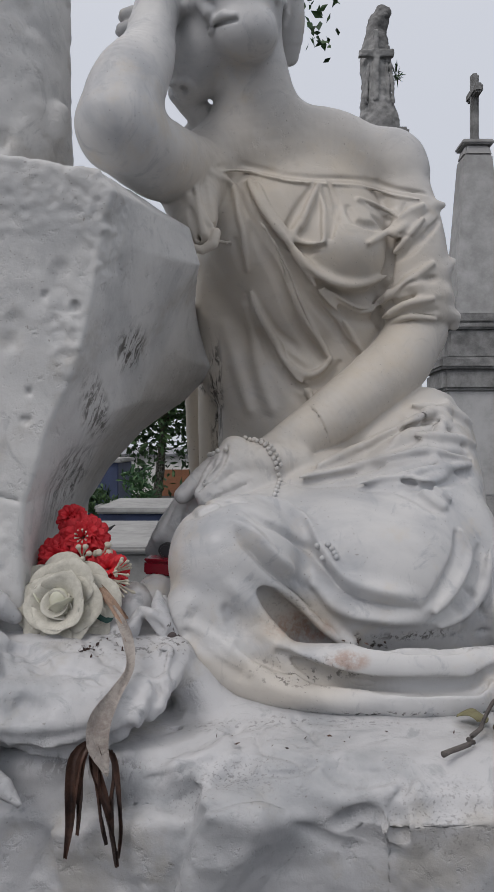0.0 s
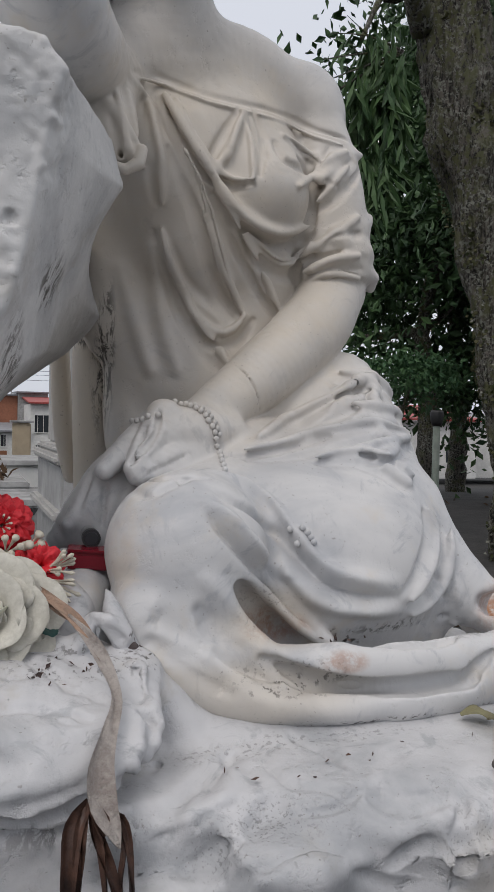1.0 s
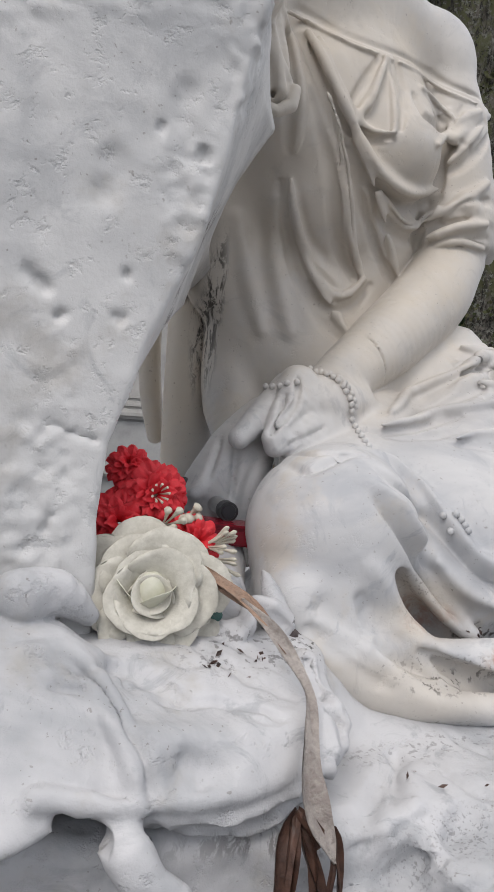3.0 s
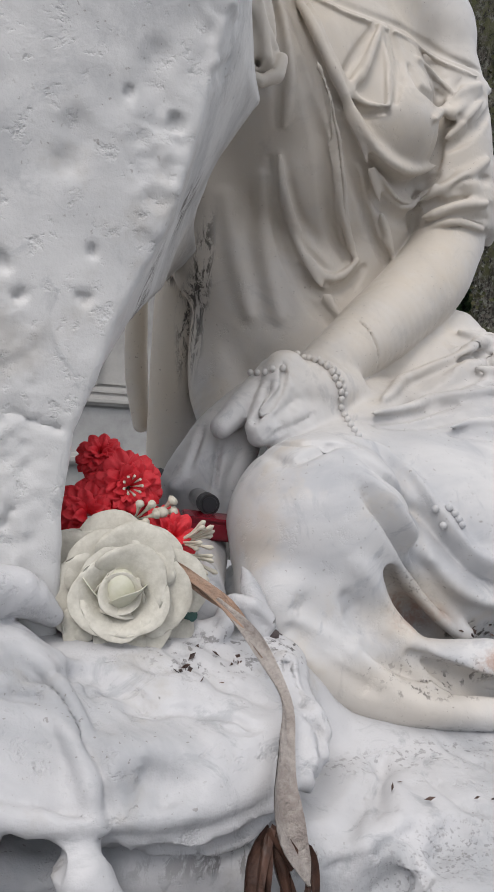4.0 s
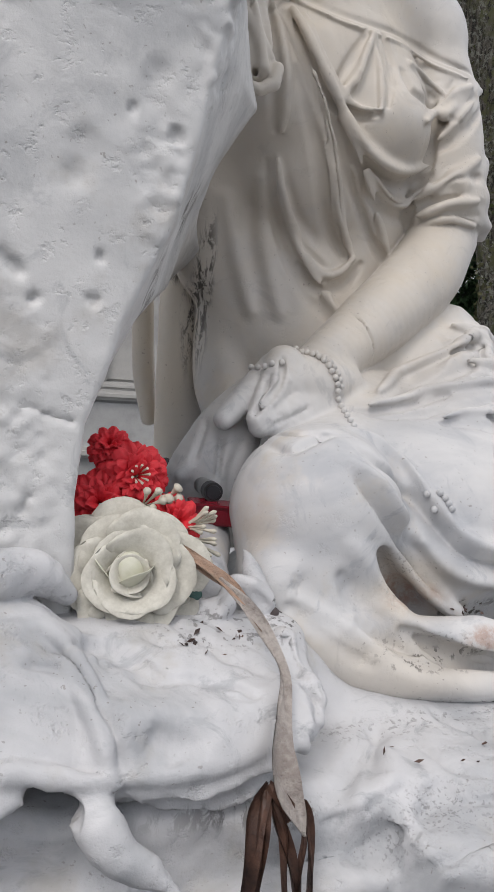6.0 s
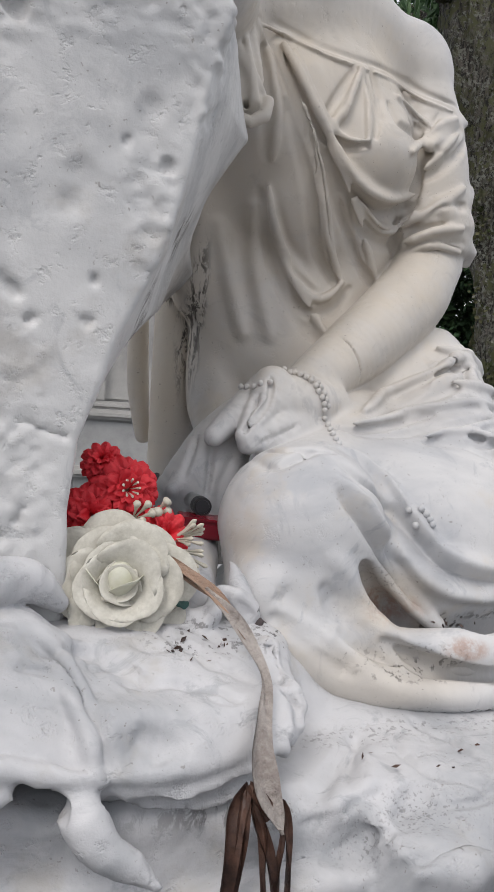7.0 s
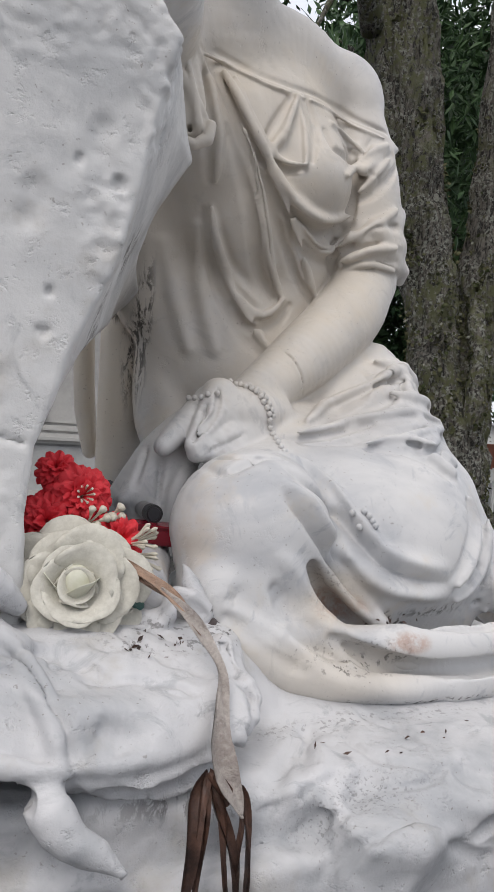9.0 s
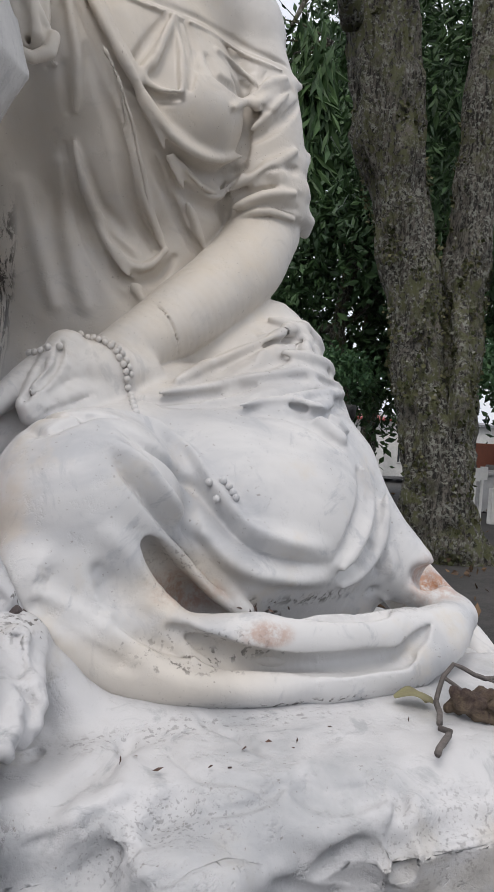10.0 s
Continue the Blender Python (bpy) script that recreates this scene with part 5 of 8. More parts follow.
statue.tube(((0.352, 1.2, 1.449, 0.002), (0.35, 1.195, 1.436, 0.0048), (0.348, 1.191, 1.423, 0.0056), (0.344, 1.188, 1.409, 0.0063), (0.339, 1.185, 1.396, 0.0066), (0.332, 1.181, 1.385, 0.0066), (0.322, 1.177, 1.374, 0.0063), (0.312, 1.173, 1.365, 0.006), (0.299, 1.167, 1.358, 0.0056), (0.286, 1.161, 1.353, 0.0051), (0.272, 1.156, 1.348, 0.0022)), 0.012349999999999998)
statue.tube(((0.339, 1.203, 1.451, 0.0024), (0.333, 1.195, 1.439, 0.0058), (0.327, 1.187, 1.427, 0.0068), (0.32, 1.179, 1.416, 0.0076), (0.313, 1.173, 1.405, 0.0079), (0.305, 1.167, 1.394, 0.0078), (0.296, 1.162, 1.385, 0.0073), (0.286, 1.158, 1.377, 0.0068), (0.274, 1.154, 1.37, 0.0061), (0.263, 1.151, 1.363, 0.0027)), 0.01014, cut=True)
statue.tube(((0.351, 1.449, 1.676, 0.0029), (0.337, 1.417, 1.659, 0.0065), (0.328, 1.391, 1.643, 0.0072), (0.319, 1.368, 1.628, 0.0075), (0.31, 1.345, 1.614, 0.003)), 0.014249999999999999)
statue.tube(((0.291, 1.298, 1.584, 0.002), (0.297, 1.288, 1.574, 0.005), (0.301, 1.276, 1.565, 0.006), (0.295, 1.26, 1.555, 0.0069), (0.276, 1.241, 1.547, 0.0067), (0.253, 1.228, 1.541, 0.003)), 0.0133)
statue.tube(((0.259, 1.216, 1.534, 0.004), (0.271, 1.208, 1.523, 0.005), (0.284, 1.203, 1.513, 0.006)), 0.0114)
statue.tube(((0.242, 1.379, 1.624, 0.0025), (0.258, 1.373, 1.626, 0.0068), (0.274, 1.369, 1.629, 0.008), (0.29, 1.37, 1.632, 0.0077), (0.308, 1.376, 1.635, 0.0069), (0.326, 1.385, 1.639, 0.003)), 0.008, cut=True)
statue.tube(((0.23, 1.229, 1.54, 0.0025), (0.243, 1.226, 1.54, 0.0062), (0.256, 1.224, 1.539, 0.007), (0.27, 1.226, 1.537, 0.0069), (0.284, 1.228, 1.534, 0.0064), (0.298, 1.232, 1.531, 0.003)), 0.008, cut=True)
statue.tube(((0.058, 1.289, 1.544, 0.002), (0.071, 1.28, 1.543, 0.0049), (0.085, 1.276, 1.543, 0.0052), (0.1, 1.277, 1.545, 0.0055), (0.114, 1.278, 1.547, 0.0057), (0.128, 1.279, 1.549, 0.0059), (0.142, 1.284, 1.552, 0.006), (0.157, 1.292, 1.554, 0.006), (0.172, 1.3, 1.557, 0.0058), (0.187, 1.305, 1.561, 0.0055), (0.201, 1.306, 1.565, 0.0052), (0.214, 1.301, 1.569, 0.0025)), 0.005, cut=True)
# hollows of the skirt
statue.tube(((-0.001, 1.124, 1.423, 0.005), (0.008, 1.124, 1.413, 0.0127), (0.016, 1.125, 1.402, 0.0154), (0.025, 1.126, 1.392, 0.0179), (0.034, 1.13, 1.382, 0.02), (0.043, 1.135, 1.371, 0.0219), (0.053, 1.138, 1.361, 0.0235), (0.063, 1.14, 1.352, 0.0248), (0.074, 1.146, 1.343, 0.0259), (0.087, 1.155, 1.334, 0.0261), (0.1, 1.162, 1.329, 0.0249), (0.114, 1.166, 1.326, 0.0225), (0.128, 1.167, 1.324, 0.01)), 0.01, cut=True)
statue.tube(((0.128, 1.165, 1.325, 0.007), (0.138, 1.148, 1.327, 0.014), (0.146, 1.113, 1.333, 0.014), (0.156, 1.092, 1.336, 0.014), (0.167, 1.089, 1.335, 0.014), (0.179, 1.088, 1.334, 0.014), (0.191, 1.087, 1.333, 0.014), (0.203, 1.085, 1.333, 0.014), (0.215, 1.086, 1.332, 0.0141), (0.228, 1.087, 1.331, 0.0141), (0.24, 1.089, 1.331, 0.014), (0.253, 1.091, 1.33, 0.0138), (0.266, 1.095, 1.33, 0.0136), (0.279, 1.1, 1.329, 0.0133), (0.293, 1.103, 1.329, 0.0065)), 0.006, cut=True)
statue.tube(((0.044, 1.088, 1.329, 0.004), (0.055, 1.082, 1.324, 0.0091), (0.066, 1.076, 1.318, 0.0102), (0.078, 1.072, 1.314, 0.011), (0.09, 1.069, 1.31, 0.0115), (0.102, 1.068, 1.306, 0.0117), (0.114, 1.068, 1.303, 0.0119), (0.127, 1.068, 1.3, 0.012), (0.14, 1.068, 1.297, 0.0121), (0.152, 1.066, 1.295, 0.012), (0.164, 1.064, 1.293, 0.012), (0.177, 1.062, 1.292, 0.012), (0.189, 1.061, 1.292, 0.012), (0.202, 1.06, 1.292, 0.0121), (0.215, 1.06, 1.292, 0.0121), (0.228, 1.062, 1.291, 0.0121), (0.242, 1.063, 1.292, 0.012), (0.255, 1.065, 1.291, 0.0118), (0.268, 1.067, 1.29, 0.0114), (0.282, 1.069, 1.289, 0.0109), (0.295, 1.07, 1.289, 0.0104), (0.309, 1.074, 1.288, 0.005)), 0.006, cut=True)
statue.tube(((-0.026, 1.102, 1.381, 0.004), (-0.017, 1.098, 1.371, 0.0096), (-0.009, 1.093, 1.362, 0.0114), (-0.001, 1.087, 1.354, 0.0129), (0.008, 1.082, 1.346, 0.0139), (0.018, 1.078, 1.338, 0.0141), (0.028, 1.074, 1.331, 0.0135), (0.038, 1.072, 1.324, 0.0127), (0.049, 1.072, 1.316, 0.006)), 0.014, cut=True)
statue.tube(((-0.081, 1.105, 1.35, 0.003), (-0.071, 1.098, 1.344, 0.0073), (-0.061, 1.092, 1.338, 0.0087), (-0.05, 1.088, 1.333, 0.0097), (-0.04, 1.083, 1.327, 0.0102), (-0.03, 1.08, 1.32, 0.0103), (-0.02, 1.077, 1.314, 0.0102), (-0.01, 1.076, 1.307, 0.0101), (0, 1.073, 1.301, 0.005)), 0.012, cut=True)
statue.tube(((0.395, 1.180, 1.352, 0.012), (0.425, 1.195, 1.342, 0.020), (0.465, 1.220, 1.328, 0.016)), 0.012, cut=True)
# tongue of cloth inside the hollow, rolls at the waist
statue.tube(((0.012, 1.120, 1.442, 0.006), (0.070, 1.150, 1.392, 0.011), (0.104, 1.146, 1.358, 0.012), (0.142, 1.140, 1.328, 0.010)), 0.008)
statue.tube(((0.25, 1.44, 1.668, 0.016), (0.31, 1.46, 1.684, 0.020), (0.35, 1.48, 1.676, 0.018)), 0.012)
# crack of the wrist, features and hair, plainly
statue.tube(((-0.059, 1.383, 2.293, 0.006), (-0.052, 1.369, 2.302, 0.0075), (-0.038, 1.355, 2.304, 0.0076), (-0.02, 1.345, 2.299, 0.006)), 0.005)
statue.tube(((-0.063, 1.385, 2.298, 0.004), (-0.048, 1.368, 2.297, 0.0041), (-0.033, 1.353, 2.293, 0.0037), (-0.018, 1.344, 2.291, 0.003)), 0.004, cut=True)
statue.tube(((-0.084, 1.372, 2.358, 0.012), (-0.075, 1.37, 2.336, 0.013), (-0.064, 1.369, 2.316, 0.01)), 0.01)
statue.tube(((-0.134, 1.455, 2.234, 0.003), (-0.118, 1.44, 2.234, 0.0067), (-0.104, 1.434, 2.231, 0.0069), (-0.096, 1.438, 2.224, 0.0062), (-0.1, 1.448, 2.217, 0.0059), (-0.113, 1.458, 2.216, 0.006), (-0.129, 1.469, 2.224, 0.003)), 0.005)
statue.tube(((-0.111, 1.442, 2.225, 0.006), (-0.107, 1.442, 2.221, 0.006)), 0.004, cut=True)
statue.tube(((0.049, 1.39, 2.349, 0.007), (0.068, 1.502, 2.4, 0.008), (0.07, 1.506, 2.385, 0.0072), (0.066, 1.513, 2.371, 0.006)), 0.005)
statue.tube(((-0.128, 1.393, 2.36, 0.01), (-0.139, 1.403, 2.348, 0.0103), (-0.144, 1.413, 2.335, 0.0093), (-0.135, 1.427, 2.325, 0.006)), 0.005)
statue.tube(((-0.115, 1.398, 2.362, 0.01), (-0.127, 1.401, 2.35, 0.0102), (-0.137, 1.409, 2.337, 0.0098), (-0.13, 1.421, 2.327, 0.006)), 0.005)
statue.tube(((-0.101, 1.393, 2.36, 0.01), (-0.115, 1.403, 2.352, 0.0102), (-0.127, 1.406, 2.34, 0.0102), (-0.124, 1.414, 2.329, 0.006)), 0.005)
statue.tube(((-0.087, 1.376, 2.351, 0.01), (-0.102, 1.4, 2.352, 0.0102), (-0.116, 1.409, 2.345, 0.0103), (-0.119, 1.411, 2.332, 0.006)), 0.005)
statue.tube(((-0.073, 1.365, 2.344, 0.01), (-0.088, 1.379, 2.341, 0.0102), (-0.104, 1.404, 2.344, 0.0103), (-0.114, 1.411, 2.337, 0.006)), 0.005)
statue.tube(((-0.06, 1.358, 2.341, 0.01), (-0.076, 1.371, 2.337, 0.0102), (-0.094, 1.392, 2.337, 0.0103), (-0.109, 1.408, 2.34, 0.006)), 0.005)
# bent arm on the rock, hand at the cheek
statue.tube(((-0.103, 1.44, 2.079, 0.06), (-0.141, 1.33, 2.06, 0.063), (-0.182, 1.21, 2.056, 0.06)), 0.008)
statue.tube(((-0.188, 1.195, 2.065, 0.058), (-0.177, 1.24, 2.14, 0.057), (-0.157, 1.3, 2.215, 0.044), (-0.155, 1.36, 2.29, 0.038), (-0.145, 1.42, 2.384, 0.038)), 0.02)
statue.tube(((-0.17, 1.4, 2.334, 0.016), (-0.207, 1.41, 2.333, 0.011), (-0.213, 1.42, 2.334, 0.008)), 0.005)
statue.tube(((-0.175, 1.4, 2.31, 0.016), (-0.212, 1.41, 2.309, 0.011), (-0.218, 1.42, 2.31, 0.008)), 0.005)
statue.tube(((-0.177, 1.4, 2.283, 0.016), (-0.214, 1.41, 2.282, 0.011), (-0.219, 1.42, 2.283, 0.008)), 0.005)
# arm across the lap and its hand
statue.tube(((0.308, 1.5, 1.805, 0.054), (0.258, 1.47, 1.737, 0.058), (0.183, 1.435, 1.677, 0.053), (0.117, 1.405, 1.631, 0.045), (0.043, 1.362, 1.583, 0.036)), 0.004)
statue.tube(((0.074, 1.352, 1.569, 0.036), (0.025, 1.33, 1.568, 0.042), (-0.013, 1.315, 1.568, 0.034)), 0.01)
statue.tube(((0.019, 1.315, 1.544, 0.032), (-0.033, 1.285, 1.53, 0.022), (-0.063, 1.27, 1.518, 0.014)), 0.006)
statue.tube(((0.036, 1.315, 1.534, 0.028), (-0.007, 1.285, 1.515, 0.018), (-0.04, 1.275, 1.507, 0.01)), 0.005)
statue.tube(((-0.019, 1.315, 1.59, 0.026), (-0.042, 1.29, 1.562, 0.019), (-0.068, 1.268, 1.528, 0.013)), 0.005)
statue.tube(((-0.022, 1.335, 1.584, 0.024), (-0.065, 1.305, 1.553, 0.019), (-0.1, 1.29, 1.523, 0.013)), 0.004)
statue.tube(((0.103, 1.382, 1.668, 0.0009), (0.114, 1.37, 1.655, 0.0018), (0.122, 1.363, 1.641, 0.0018), (0.129, 1.364, 1.625, 0.0018), (0.136, 1.373, 1.608, 0.0009)), 0.002, cut=True)
statue.tube(((-0.03, 1.294, 1.599, 0.002), (-0.033, 1.286, 1.588, 0.0045), (-0.036, 1.279, 1.577, 0.0049), (-0.041, 1.274, 1.567, 0.005), (-0.048, 1.27, 1.558, 0.0047), (-0.056, 1.266, 1.549, 0.0043), (-0.063, 1.265, 1.541, 0.002)), 0.003, cut=True)
statue.tube(((-0.004, 1.162, 1.52, 0.002), (-0.014, 1.162, 1.521, 0.004), (-0.023, 1.162, 1.522, 0.0041), (-0.032, 1.164, 1.522, 0.0041), (-0.039, 1.17, 1.522, 0.004), (-0.047, 1.175, 1.521, 0.0039), (-0.055, 1.178, 1.519, 0.0036), (-0.062, 1.191, 1.516, 0.0033), (-0.064, 1.223, 1.513, 0.0015)), 0.003, cut=True)
statue.tube(((0.061, 1.094, 1.318, 0.004), (0.071, 1.089, 1.315, 0.0085), (0.081, 1.086, 1.311, 0.009), (0.093, 1.084, 1.307, 0.0095), (0.105, 1.082, 1.304, 0.0099), (0.118, 1.082, 1.301, 0.0101), (0.132, 1.082, 1.298, 0.0104), (0.144, 1.081, 1.296, 0.0105), (0.157, 1.08, 1.295, 0.0107), (0.169, 1.077, 1.294, 0.0108), (0.182, 1.075, 1.293, 0.0109), (0.196, 1.075, 1.292, 0.011), (0.21, 1.074, 1.291, 0.0111), (0.224, 1.074, 1.29, 0.0112), (0.24, 1.076, 1.289, 0.0112), (0.256, 1.078, 1.289, 0.0113), (0.272, 1.08, 1.289, 0.0112), (0.288, 1.081, 1.291, 0.0109), (0.3, 1.079, 1.296, 0.0102), (0.312, 1.078, 1.302, 0.0092), (0.327, 1.083, 1.308, 0.0078), (0.342, 1.091, 1.316, 0.002)), 0.006, cut=True)
# cloak hanging behind
statue.tube(((-0.013, 1.58, 1.822, 0.04), (-0.007, 1.585, 1.697, 0.046), (-0.005, 1.575, 1.579, 0.05), (0.002, 1.54, 1.509, 0.045)), 0.01)
statue.tube(((-0.062, 1.64, 1.777, 0.034), (-0.059, 1.64, 1.62, 0.037), (-0.049, 1.64, 1.393, 0.04)), 0.004)
statue.tube(((-0.111, 1.7, 1.711, 0.016), (-0.103, 1.7, 1.577, 0.018), (-0.09, 1.69, 1.489, 0.013)), 0.004)
statue.tube(((-0.041, 1.36, 1.544, 0.03), (-0.083, 1.345, 1.504, 0.034), (-0.117, 1.335, 1.459, 0.032), (-0.152, 1.345, 1.43, 0.014)), 0.014)
statue.tube(((-0.053, 1.345, 1.529, 0.026), (-0.077, 1.33, 1.476, 0.034), (-0.092, 1.33, 1.423, 0.036)), 0.016)
statue.tube(((-0.089, 1.34, 1.519, 0.01), (-0.115, 1.315, 1.487, 0.01), (-0.142, 1.31, 1.453, 0.008)), 0.012)
statue.tube(((-0.122, 1.27, 1.39, 0.03), (-0.147, 1.2, 1.365, 0.03), (-0.155, 1.16, 1.348, 0.018)), 0.012)
verts, faces = statue.skin()
verts = crisp(verts, faces, 0.30, 8, 0.002)
# ---- ridges and grooves of the drapery, cut after the large forms
CREASES = []
CREASES.append((((0.008, 1.201, 1.528), (0.055, 1.207, 1.51), (0.087, 1.196, 1.49), (0.108, 1.152, 1.455), (0.136, 1.134, 1.419), (0.174, 1.13, 1.403), (0.232, 1.134, 1.394)), 0.0092, 0.012))
CREASES.append((((-0.007, 1.144, 1.513), (0.028, 1.139, 1.494), (0.083, 1.17, 1.459), (0.111, 1.145, 1.423), (0.142, 1.127, 1.393), (0.191, 1.131, 1.379), (0.239, 1.137, 1.375)), 0.0069, -0.0105))
CREASES.append((((-0.026, 1.129, 1.501), (0.002, 1.12, 1.487), (0.037, 1.12, 1.452), (0.096, 1.15, 1.408), (0.13, 1.129, 1.379), (0.186, 1.134, 1.364), (0.246, 1.146, 1.357)), 0.0092, 0.012))
CREASES.append((((-0.017, 1.117, 1.487), (0.001, 1.108, 1.467), (0.032, 1.113, 1.434), (0.078, 1.142, 1.393), (0.104, 1.135, 1.364), (0.128, 1.131, 1.338)), 0.0069, -0.014))
CREASES.append((((-0.001, 1.1, 1.424), (0.045, 1.149, 1.388), (0.087, 1.176, 1.35), (0.126, 1.183, 1.318)), 0.0092, -0.006))
CREASES.append((((-0.029, 1.1, 1.426), (0.004, 1.104, 1.389), (0.038, 1.108, 1.352), (0.056, 1.085, 1.339)), 0.0115, 0.0072))
CREASES.append((((-0.083, 1.106, 1.375), (-0.054, 1.096, 1.362), (-0.018, 1.084, 1.341)), 0.0184, -0.006999999999999999))
CREASES.append((((-0.018, 1.084, 1.341), (0.024, 1.082, 1.319), (0.078, 1.074, 1.302), (0.155, 1.087, 1.286), (0.208, 1.082, 1.283)), 0.00805, -0.0112))
CREASES.append((((-0.075, 1.106, 1.351), (-0.038, 1.094, 1.329), (0.01, 1.078, 1.302), (0.059, 1.062, 1.281), (0.126, 1.053, 1.274), (0.182, 1.048, 1.277)), 0.0138, 0.006999999999999999))
CREASES.append((((-0.095, 1.308, 1.507), (-0.099, 1.299, 1.479), (-0.102, 1.297, 1.449)), 0.004, -0.009))
CREASES.append((((-0.109, 1.329, 1.523), (-0.124, 1.309, 1.491), (-0.132, 1.301, 1.463)), 0.005, -0.006))
CREASES.append((((-0.069, 1.302, 1.502), (-0.084, 1.295, 1.466), (-0.086, 1.295, 1.429)), 0.006, -0.004))
CREASES.append((((-0.049, 1.284, 1.582), (-0.062, 1.265, 1.552), (-0.077, 1.259, 1.528)), 0.005, -0.008))
CREASES.append((((0.011, 1.279, 1.547), (-0.028, 1.265, 1.529), (-0.056, 1.258, 1.517)), 0.0045, -0.006))
CREASES.append((((-0.014, 1.168, 1.525), (-0.05, 1.156, 1.513), (-0.078, 1.17, 1.503), (-0.061, 1.302, 1.493)), 0.006, -0.008))
CREASES.append((((0.028, 1.418, 1.988), (0.055, 1.428, 1.92), (0.084, 1.439, 1.848), (0.123, 1.487, 1.792), (0.145, 1.481, 1.755)), 0.005, 0.005))
CREASES.append((((0.034, 1.404, 1.964), (0.063, 1.415, 1.903), (0.092, 1.434, 1.841), (0.124, 1.468, 1.793)), 0.006, -0.006))
CREASES.append((((0.07, 1.449, 2.091), (0.026, 1.405, 2.001)), 0.006, 0.003))
CREASES.append((((-0.0, 1.435, 2.061), (0.026, 1.405, 2.001), (0.073, 1.409, 1.944), (0.118, 1.409, 1.894), (0.174, 1.423, 1.875), (0.218, 1.441, 1.886)), 0.006, 0.006))
CREASES.append((((0.086, 1.429, 1.916), (0.127, 1.448, 1.858), (0.18, 1.482, 1.8), (0.193, 1.452, 1.755)), 0.006, 0.005))
CREASES.append((((0.098, 1.433, 1.899), (0.124, 1.451, 1.854), (0.171, 1.485, 1.804)), 0.006, -0.006))
CREASES.append((((0.132, 1.425, 1.871), (0.177, 1.452, 1.843), (0.206, 1.463, 1.837), (0.23, 1.465, 1.859)), 0.005, -0.006))
CREASES.append((((0.007, 1.456, 1.86), (0.047, 1.481, 1.799), (0.094, 1.493, 1.758), (0.127, 1.481, 1.736)), 0.006, 0.005))
CREASES.append((((0.018, 1.46, 1.856), (0.055, 1.482, 1.805), (0.098, 1.493, 1.771)), 0.007, -0.004))
CREASES.append((((0.075, 1.483, 1.752), (0.105, 1.491, 1.716), (0.114, 1.463, 1.686)), 0.005, 0.005))
CREASES.append((((0.119, 1.43, 2.051), (0.097, 1.411, 1.99), (0.095, 1.417, 1.961)), 0.004, 0.004))
CREASES.append((((0.121, 1.427, 2.049), (0.142, 1.426, 2.01), (0.16, 1.411, 1.977)), 0.005, -0.003))
CREASES.append((((0.204, 1.449, 2.03), (0.245, 1.469, 2.013), (0.262, 1.46, 2.002), (0.282, 1.469, 2.031)), 0.004, -0.006))
CREASES.append((((0.259, 1.475, 1.956), (0.256, 1.467, 1.913), (0.233, 1.46, 1.859), (0.246, 1.498, 1.822)), 0.005, -0.01))
CREASES.append((((0.264, 1.443, 1.866), (0.281, 1.431, 1.881), (0.332, 1.447, 1.896)), 0.004, -0.005))
CREASES.append((((0.255, 1.443, 1.972), (0.293, 1.455, 1.963), (0.273, 1.46, 1.929)), 0.004, -0.003))
CREASES.append((((0.255, 1.463, 1.859), (0.289, 1.443, 1.864), (0.344, 1.446, 1.863)), 0.007, 0.004))
CREASES.append((((0.245, 1.476, 1.81), (0.273, 1.445, 1.826), (0.315, 1.445, 1.831), (0.35, 1.458, 1.825)), 0.006, 0.004))
CREASES.append((((0.235, 1.352, 1.599), (0.284, 1.365, 1.618), (0.354, 1.412, 1.628)), 0.009, 0.01))
CREASES.append((((0.255, 1.386, 1.643), (0.295, 1.389, 1.662), (0.346, 1.42, 1.66)), 0.009, 0.009))
CREASES.append((((0.263, 1.275, 1.558), (0.354, 1.373, 1.58)), 0.008, 0.01))
CREASES.append((((0.252, 1.225, 1.529), (0.328, 1.298, 1.542)), 0.007, 0.009))
CREASES.append((((0.254, 1.245, 1.541), (0.321, 1.303, 1.55)), 0.004, -0.01))
CREASES.append((((0.303, 1.171, 1.407), (0.334, 1.189, 1.369), (0.342, 1.201, 1.331), (0.249, 1.105, 1.328)), 0.005, -0.008))
CREASES.append((((0.344, 1.192, 1.399), (0.359, 1.189, 1.36), (0.367, 1.207, 1.32), (0.271, 1.111, 1.325)), 0.005, 0.005))
CREASES.append((((0.279, 1.154, 1.388), (0.307, 1.181, 1.348), (0.298, 1.191, 1.316)), 0.006, -0.004))
verts = chisel(verts, faces, CREASES)


def broken(p):
    """Where the fingers are chipped: 1 on the hand, 0 elsewhere."""
    d = np.linalg.norm((p - np.array((-0.035, 1.275, 1.545))) / np.array((0.055, 0.05, 0.05)), axis=1)
    return np.clip(2.2 - 2 * d, 0, 1)


verts = roughen(verts, faces, lambda p: 0.0010 * fbm(p, 0.05, 3, 21) + broken(p) * (0.0028 * facets(p, 0.022, 22) + 0.0010 * fbm(p, 0.009, 2, 23)))
out = normals(verts, faces)


def on_stone(points, step=0.0072):
    """A row of places just proud of the carved surface."""
    row = []
    for q in spline(points, 0.001)[:: max(1, int(round(step / 0.0012)))]:
        k = int(np.argmin(np.sum((verts - q) ** 2, 1) + 0.0004 * (out[:, 1] > 0.3)))
        row.append(verts[k] + out[k] * 0.0022)
    return row


